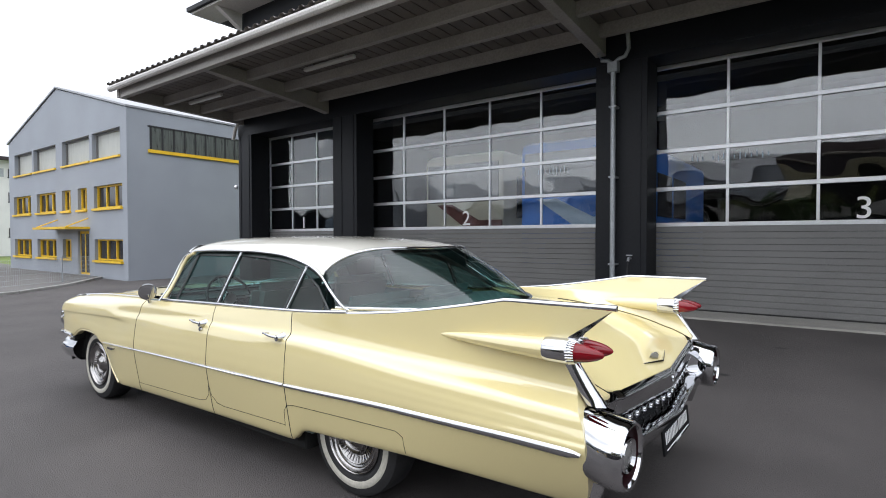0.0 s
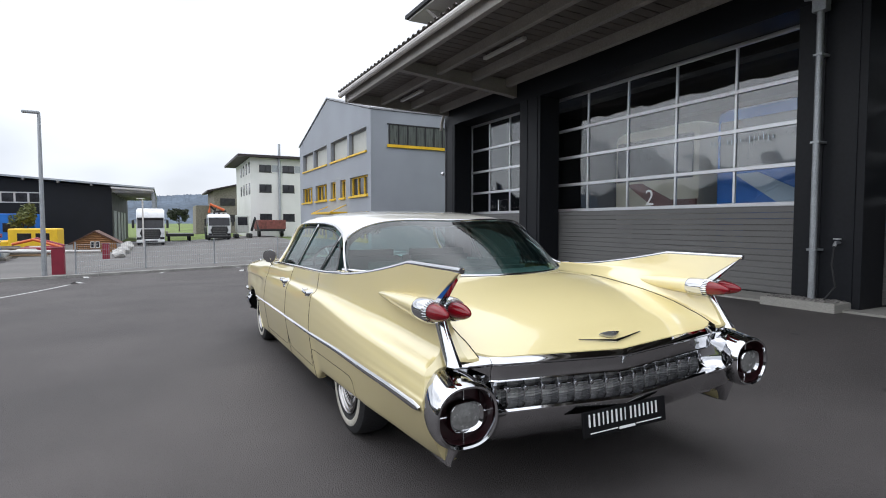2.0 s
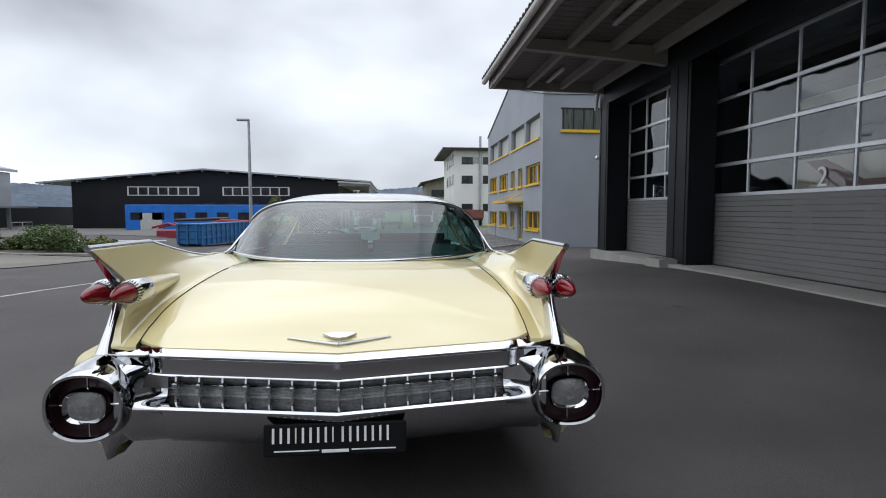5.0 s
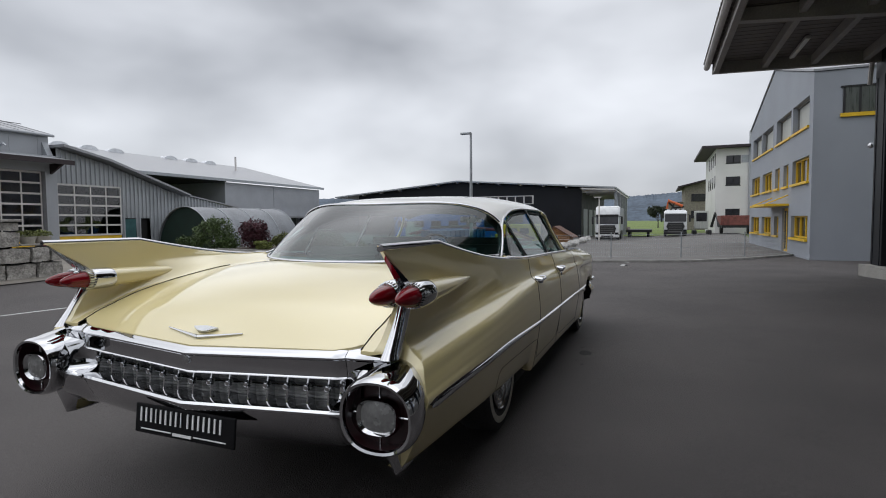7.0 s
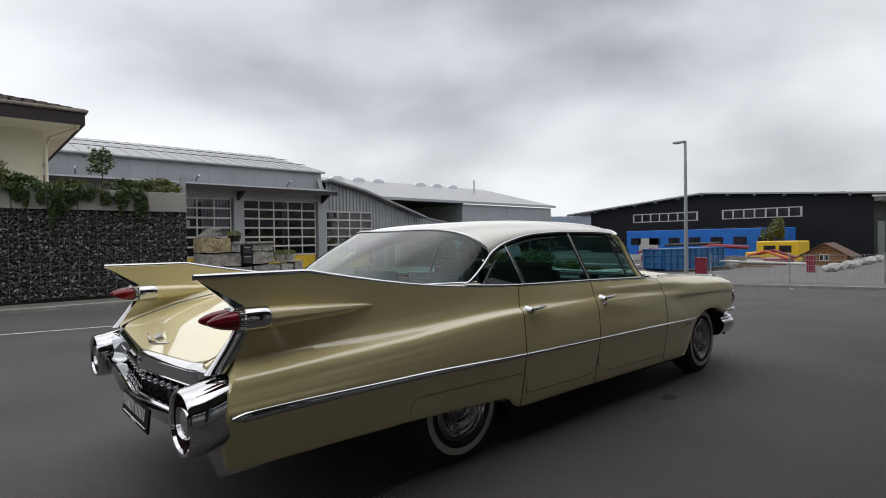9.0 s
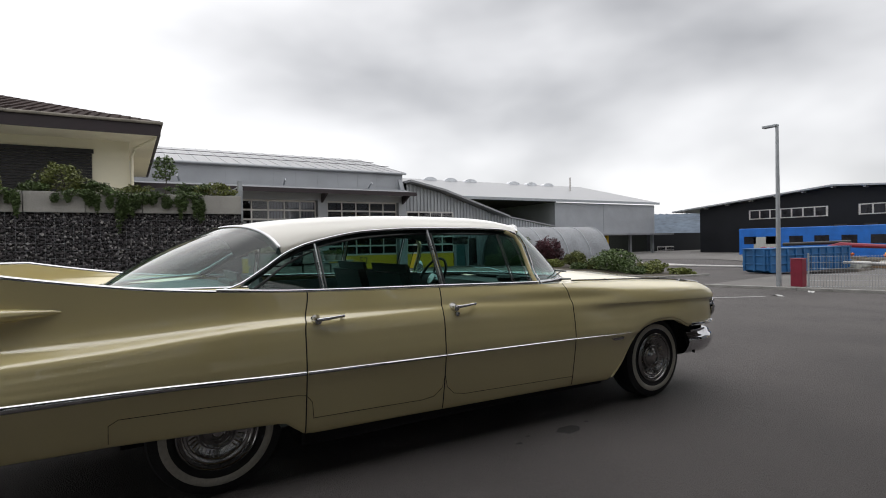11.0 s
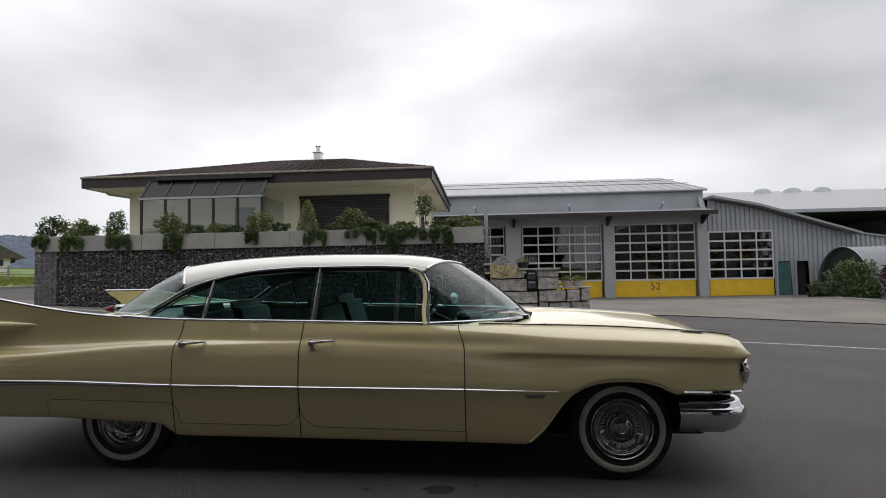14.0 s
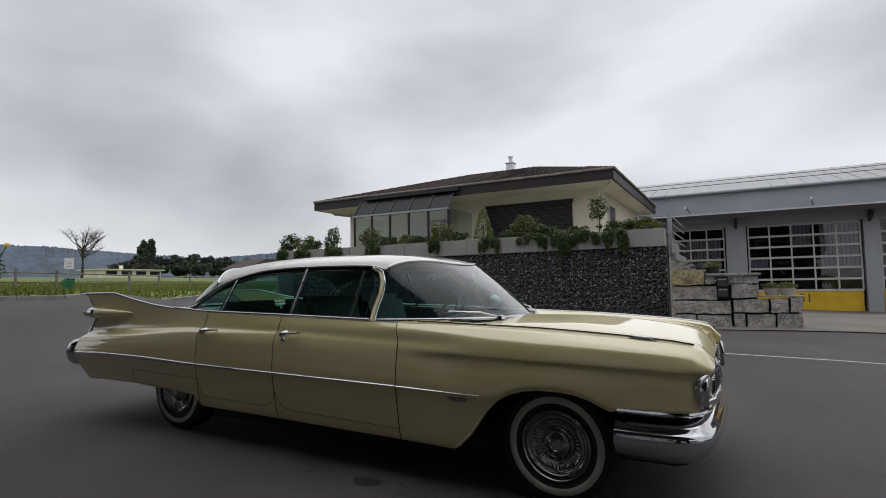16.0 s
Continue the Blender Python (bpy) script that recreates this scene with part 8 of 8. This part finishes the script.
for k in range(-7, 8):
    y = k * 0.088
    drop = -0.028 * (1 - min(abs(y), 0.72) / 0.72)
    x = vee(y) + 0.036
    bm = prism(bmesh.new(), [(x + 0.04, 0.728 + drop), (x + 0.008, 0.728 + drop), (x, 0.70 + drop), (x - 0.003, 0.6875 + drop), (x, 0.67 + drop), (x - 0.006, 0.626 + drop), (x + 0.04, 0.626 + drop)], "y", y - 0.0034, y + 0.0034)
    lathe(bm, [(0.0135, -0.01), (0.0145, 0.006), (0.011, 0.014), (0, 0.018)], 12, pose(x, y, 0.6875 + drop, 0, -90, 0))
    part("grille_tooth", bm, CHROME, gr, smooth=40)
em = new("boot_emblem")
em.parent = car
bm = bmesh.new()
for s in (1, -1):
    tube(bm, [(x, s * y, DECK_Z(x) + 0.006) for x, y in ((-1.394, 0.0), (-1.376, 0.10), (-1.357, 0.20))], 0.0085, 6, 0.003)
part("chevron", bm, CHROME, em)
b = prism(bmesh.new(), [(-0.018, -0.028), (0.004, -0.066), (0.010, -0.03), (0.013, 0.0), (0.010, 0.03), (0.004, 0.066), (-0.018, 0.028), (-0.023, 0.0)], "z", -0.004, 0.005)
b.transform(pose(-1.352, 0, DECK_Z(-1.352) + 0.010, 0, -27, 0))
part("crest", b, CHROME_SATIN, em)
part("lock", lathe(bmesh.new(), [(0, 0.01), (0.016, 0.008), (0.018, 0), (0, 0)], 14, pose(-1.448, 0, 0.752, 0, -90, 0)), CHROME_SATIN, car)
plate = new("plate")
plate.parent = car
pm = pose(-1.462, 0.008, 0.490, 0, 6, 0)
b = box(bmesh.new(), -0.012, 0.0, -0.265, 0.265, -0.060, 0.060, 0.006)
b.transform(pm)
part("plate_board", b, PLATE_BLACK, plate, "black plate board with pale bars")


def plate_bar(y0, y1, z0, z1):
    b3 = box(bmesh.new(), -0.016, -0.0125, y0, y1, z0, z1)
    b3.transform(pm)
    part("plate_bar", b3, DIGIT, plate)


y = 0.232
for k in range(16):
    w = 0.0085 if k not in (3, 8) else 0.005
    if k == 9:
        y -= 0.010
    plate_bar(y - w, y, -0.010, 0.046)
    y -= w + 0.0195
for a, b in ((0.06, 0.225), (-0.225, -0.06), (-0.05, 0.05)):
    plate_bar(a, b, -0.048 if a == -0.05 else -0.041, -0.037)

# ---- nose ----
def wrap(name, prof, path, mat=CHROME, label=""):
    """A bumper section carried round the nose; prof: (outwards, z) pairs; path: (x, y) from one flank to the middle."""
    pts = [(x, y) for x, y in path] + [(x, -y) for x, y in path[-2::-1]]
    rws = []
    for i, (x, y) in enumerate(pts):
        a, c = pts[max(i - 1, 0)], pts[min(i + 1, len(pts) - 1)]
        d = Vector((c[0] - a[0], c[1] - a[1]))
        nrm = Vector((d.y, -d.x)).normalized()
        if nrm.dot(Vector((x - 3.0, y))) < 0:
            nrm = -nrm
        rws.append([(x + nrm.x * o, y + nrm.y * o, z) for o, z in prof])
    return part(name, sheet(bmesh.new(), rws), mat, car, label, smooth=50)


NOSE = [(3.62, 0.93), (3.75, 0.94), (3.88, 0.935), (3.955, 0.905), (4.005, 0.85), (4.03, 0.75), (4.05, 0.55), (4.06, 0.3), (4.065, 0.0)]
NOSE_UP = [(3.64, 0.972), (3.78, 0.978), (3.90, 0.970), (3.975, 0.94), (4.02, 0.875), (4.045, 0.77), (4.06, 0.55), (4.07, 0.3), (4.075, 0.0)]
wrap("front_bumper", [(-0.10, 0.520), (-0.02, 0.526), (0.012, 0.522), (0.030, 0.506), (0.034, 0.488), (0.044, 0.480), (0.056, 0.462), (0.060, 0.437), (0.052, 0.405), (0.026, 0.36), (-0.004, 0.332), (-0.08, 0.322)], NOSE, CHROME, "heavy chrome front bumper")
wrap("upper_bumper", [(-0.06, 0.590), (0.0, 0.598), (0.022, 0.592), (0.026, 0.582), (0.010, 0.566), (-0.06, 0.556)], NOSE_UP, CHROME)
wrap("bumper_gap", [(-0.06, 0.575), (-0.06, 0.50)], NOSE, TRIM_DARK)
wrap("front_grille", [(-0.06, 0.76), (-0.07, 0.68), (-0.06, 0.59)], NOSE[2:], MESH)
for s in (1, -1):
    hl = new("headlight")
    hl.parent = car
    hl.location.x = 0.045
    ring = [(3.985, 0.91, 0.632), (3.98, 0.93, 0.66), (3.98, 0.935, 0.70), (3.985, 0.928, 0.745), (4.0, 0.905, 0.768), (4.03, 0.74, 0.775), (4.045, 0.58, 0.77), (4.05, 0.565, 0.70), (4.045, 0.58, 0.63), (4.03, 0.74, 0.622), (3.985, 0.91, 0.632)]
    part("surround", tube(bmesh.new(), [(x, s * y, z) for x, y, z in ring], 0.017, 10), CHROME, hl, smooth=60)
    part("backing", sheet(bmesh.new(), [[(3.965, s * 0.92, z), (4.01, s * 0.57, z)] for z in (0.635, 0.765)]), CHROME_SATIN, hl)
    for y in (0.84, 0.66):
        m = pose(3.975, s * y, 0.692, 0, 90, 0)
        part("rim", lathe(bmesh.new(), [(0.085, -0.06), (0.088, 0.03), (0.08, 0.04), (0.073, 0.03)], 24, m), CHROME, hl, smooth=50)
        part("lens", lathe(bmesh.new(), [(0.075, 0.025), (0.05, 0.042), (0, 0.05)], 24, m), LENS_CLEAR, hl, smooth=50)
for k in range(-8, 9):
    part("grille_stud", lathe(bmesh.new(), [(0.012, 0), (0.012, 0.02), (0, 0.04)], 10, pose(4.05 - 0.03 * (abs(k) / 8) ** 2, k * 0.07, 0.67, 0, 90, 0)), CHROME, car)

# rolled lips of the front wheel arches
for s in (1, -1):
    xs = [2.70 + 0.023 * k for k in range(41)]
    part("arch_lip", tube(bmesh.new(), [(x, s * (Y_LOW(x) + 0.002), bottom(x) + 0.002) for x in xs], 0.009, 8), PAINT, car, smooth=60)

# ---- underside and wheels ----
part("underbody", box(bmesh.new(), 0.42, 2.62, -0.86, 0.86, 0.20, 0.34, 0.02), UNDER, car)
part("front_underbody", box(bmesh.new(), 2.62, 3.9, -0.62, 0.62, 0.22, 0.6, 0.02), UNDER, car)
part("rear_underbody", box(bmesh.new(), -0.85, 0.42, -0.62, 0.62, 0.33, 0.75, 0.05), UNDER, car)
part("tail_floor", box(bmesh.new(), -1.27, -0.45, -0.88, 0.88, 0.47, 0.6, 0.05), UNDER, car)
part("front_valance", box(bmesh.new(), 3.6, 3.98, -0.88, 0.88, 0.3, 0.7, 0.05), UNDER, car)
for s in (1, -1):
    arch = [(3.26 + 0.47 * math.cos(math.pi * k / 20), 0.33 + 0.40 * math.sin(math.pi * k / 20)) for k in range(21)]
    part("wheel_housing", sheet(bmesh.new(), [[(x, s * 0.96, z) for x, z in arch], [(x, s * 0.6, z) for x, z in arch]]), UNDER, car)
    part("rear_housing", box(bmesh.new(), -0.42, 0.4, s * 0.64 - 0.02, s * 0.64 + 0.02, 0.3, 0.85), UNDER, car)


def wheel(at, s):
    w = new("wheel")
    w.parent = car
    w.location = at
    w.scale = (0.93,) * 3
    m = pose(0, 0, 0, -90 * s, 0, 0)
    part("tyre", lathe(bmesh.new(), [(0.20, -0.11), (0.29, -0.115), (0.33, -0.10), (0.345, -0.07), (0.347, 0.0), (0.345, 0.07), (0.335, 0.095), (0.31, 0.107), (0.283, 0.112), (0.232, 0.110), (0.215, 0.10), (0.20, 0.09)], 48, m), RUBBER, w, smooth=40)
    part("whitewall", lathe(bmesh.new(), [(0.288, 0.1115), (0.284, 0.1145), (0.252, 0.1145), (0.247, 0.111)], 48, m), WHITEWALL, w, "white sidewall band", smooth=40)
    part("wheel_cover", lathe(bmesh.new(), [(0.210, 0.095), (0.209, 0.110), (0.202, 0.114), (0.196, 0.108), (0.192, 0.098), (0.186, 0.102), (0.180, 0.107), (0.173, 0.103), (0.168, 0.094), (0.158, 0.090), (0.152, 0.094), (0.147, 0.089), (0.125, 0.078), (0.106, 0.072), (0.101, 0.084), (0.095, 0.087), (0.089, 0.080), (0.080, 0.074), (0.074, 0.084), (0.060, 0.090), (0.052, 0.100), (0.034, 0.108), (0.030, 0.104), (0.018, 0.106), (0, 0.106)], 48, m), COVER, w, "dished chrome wheel cover", smooth=35)
    bm2 = bmesh.new()
    for k in range(36):
        a = 2 * math.pi * k / 36
        tube(bm2, [m @ Vector((0.110 * math.cos(a), 0.110 * math.sin(a), 0.076)), m @ Vector((0.146 * math.cos(a + 0.03), 0.146 * math.sin(a + 0.03), 0.0895))], 0.0032, 4)
    part("fluting", bm2, COVER, w)


for x, s in ((0, 1), (0, -1), (3.285, 1), (3.285, -1)):
    wheel((x, s * (0.80 if x else 0.79), 0.337 if x else 0.381), s)
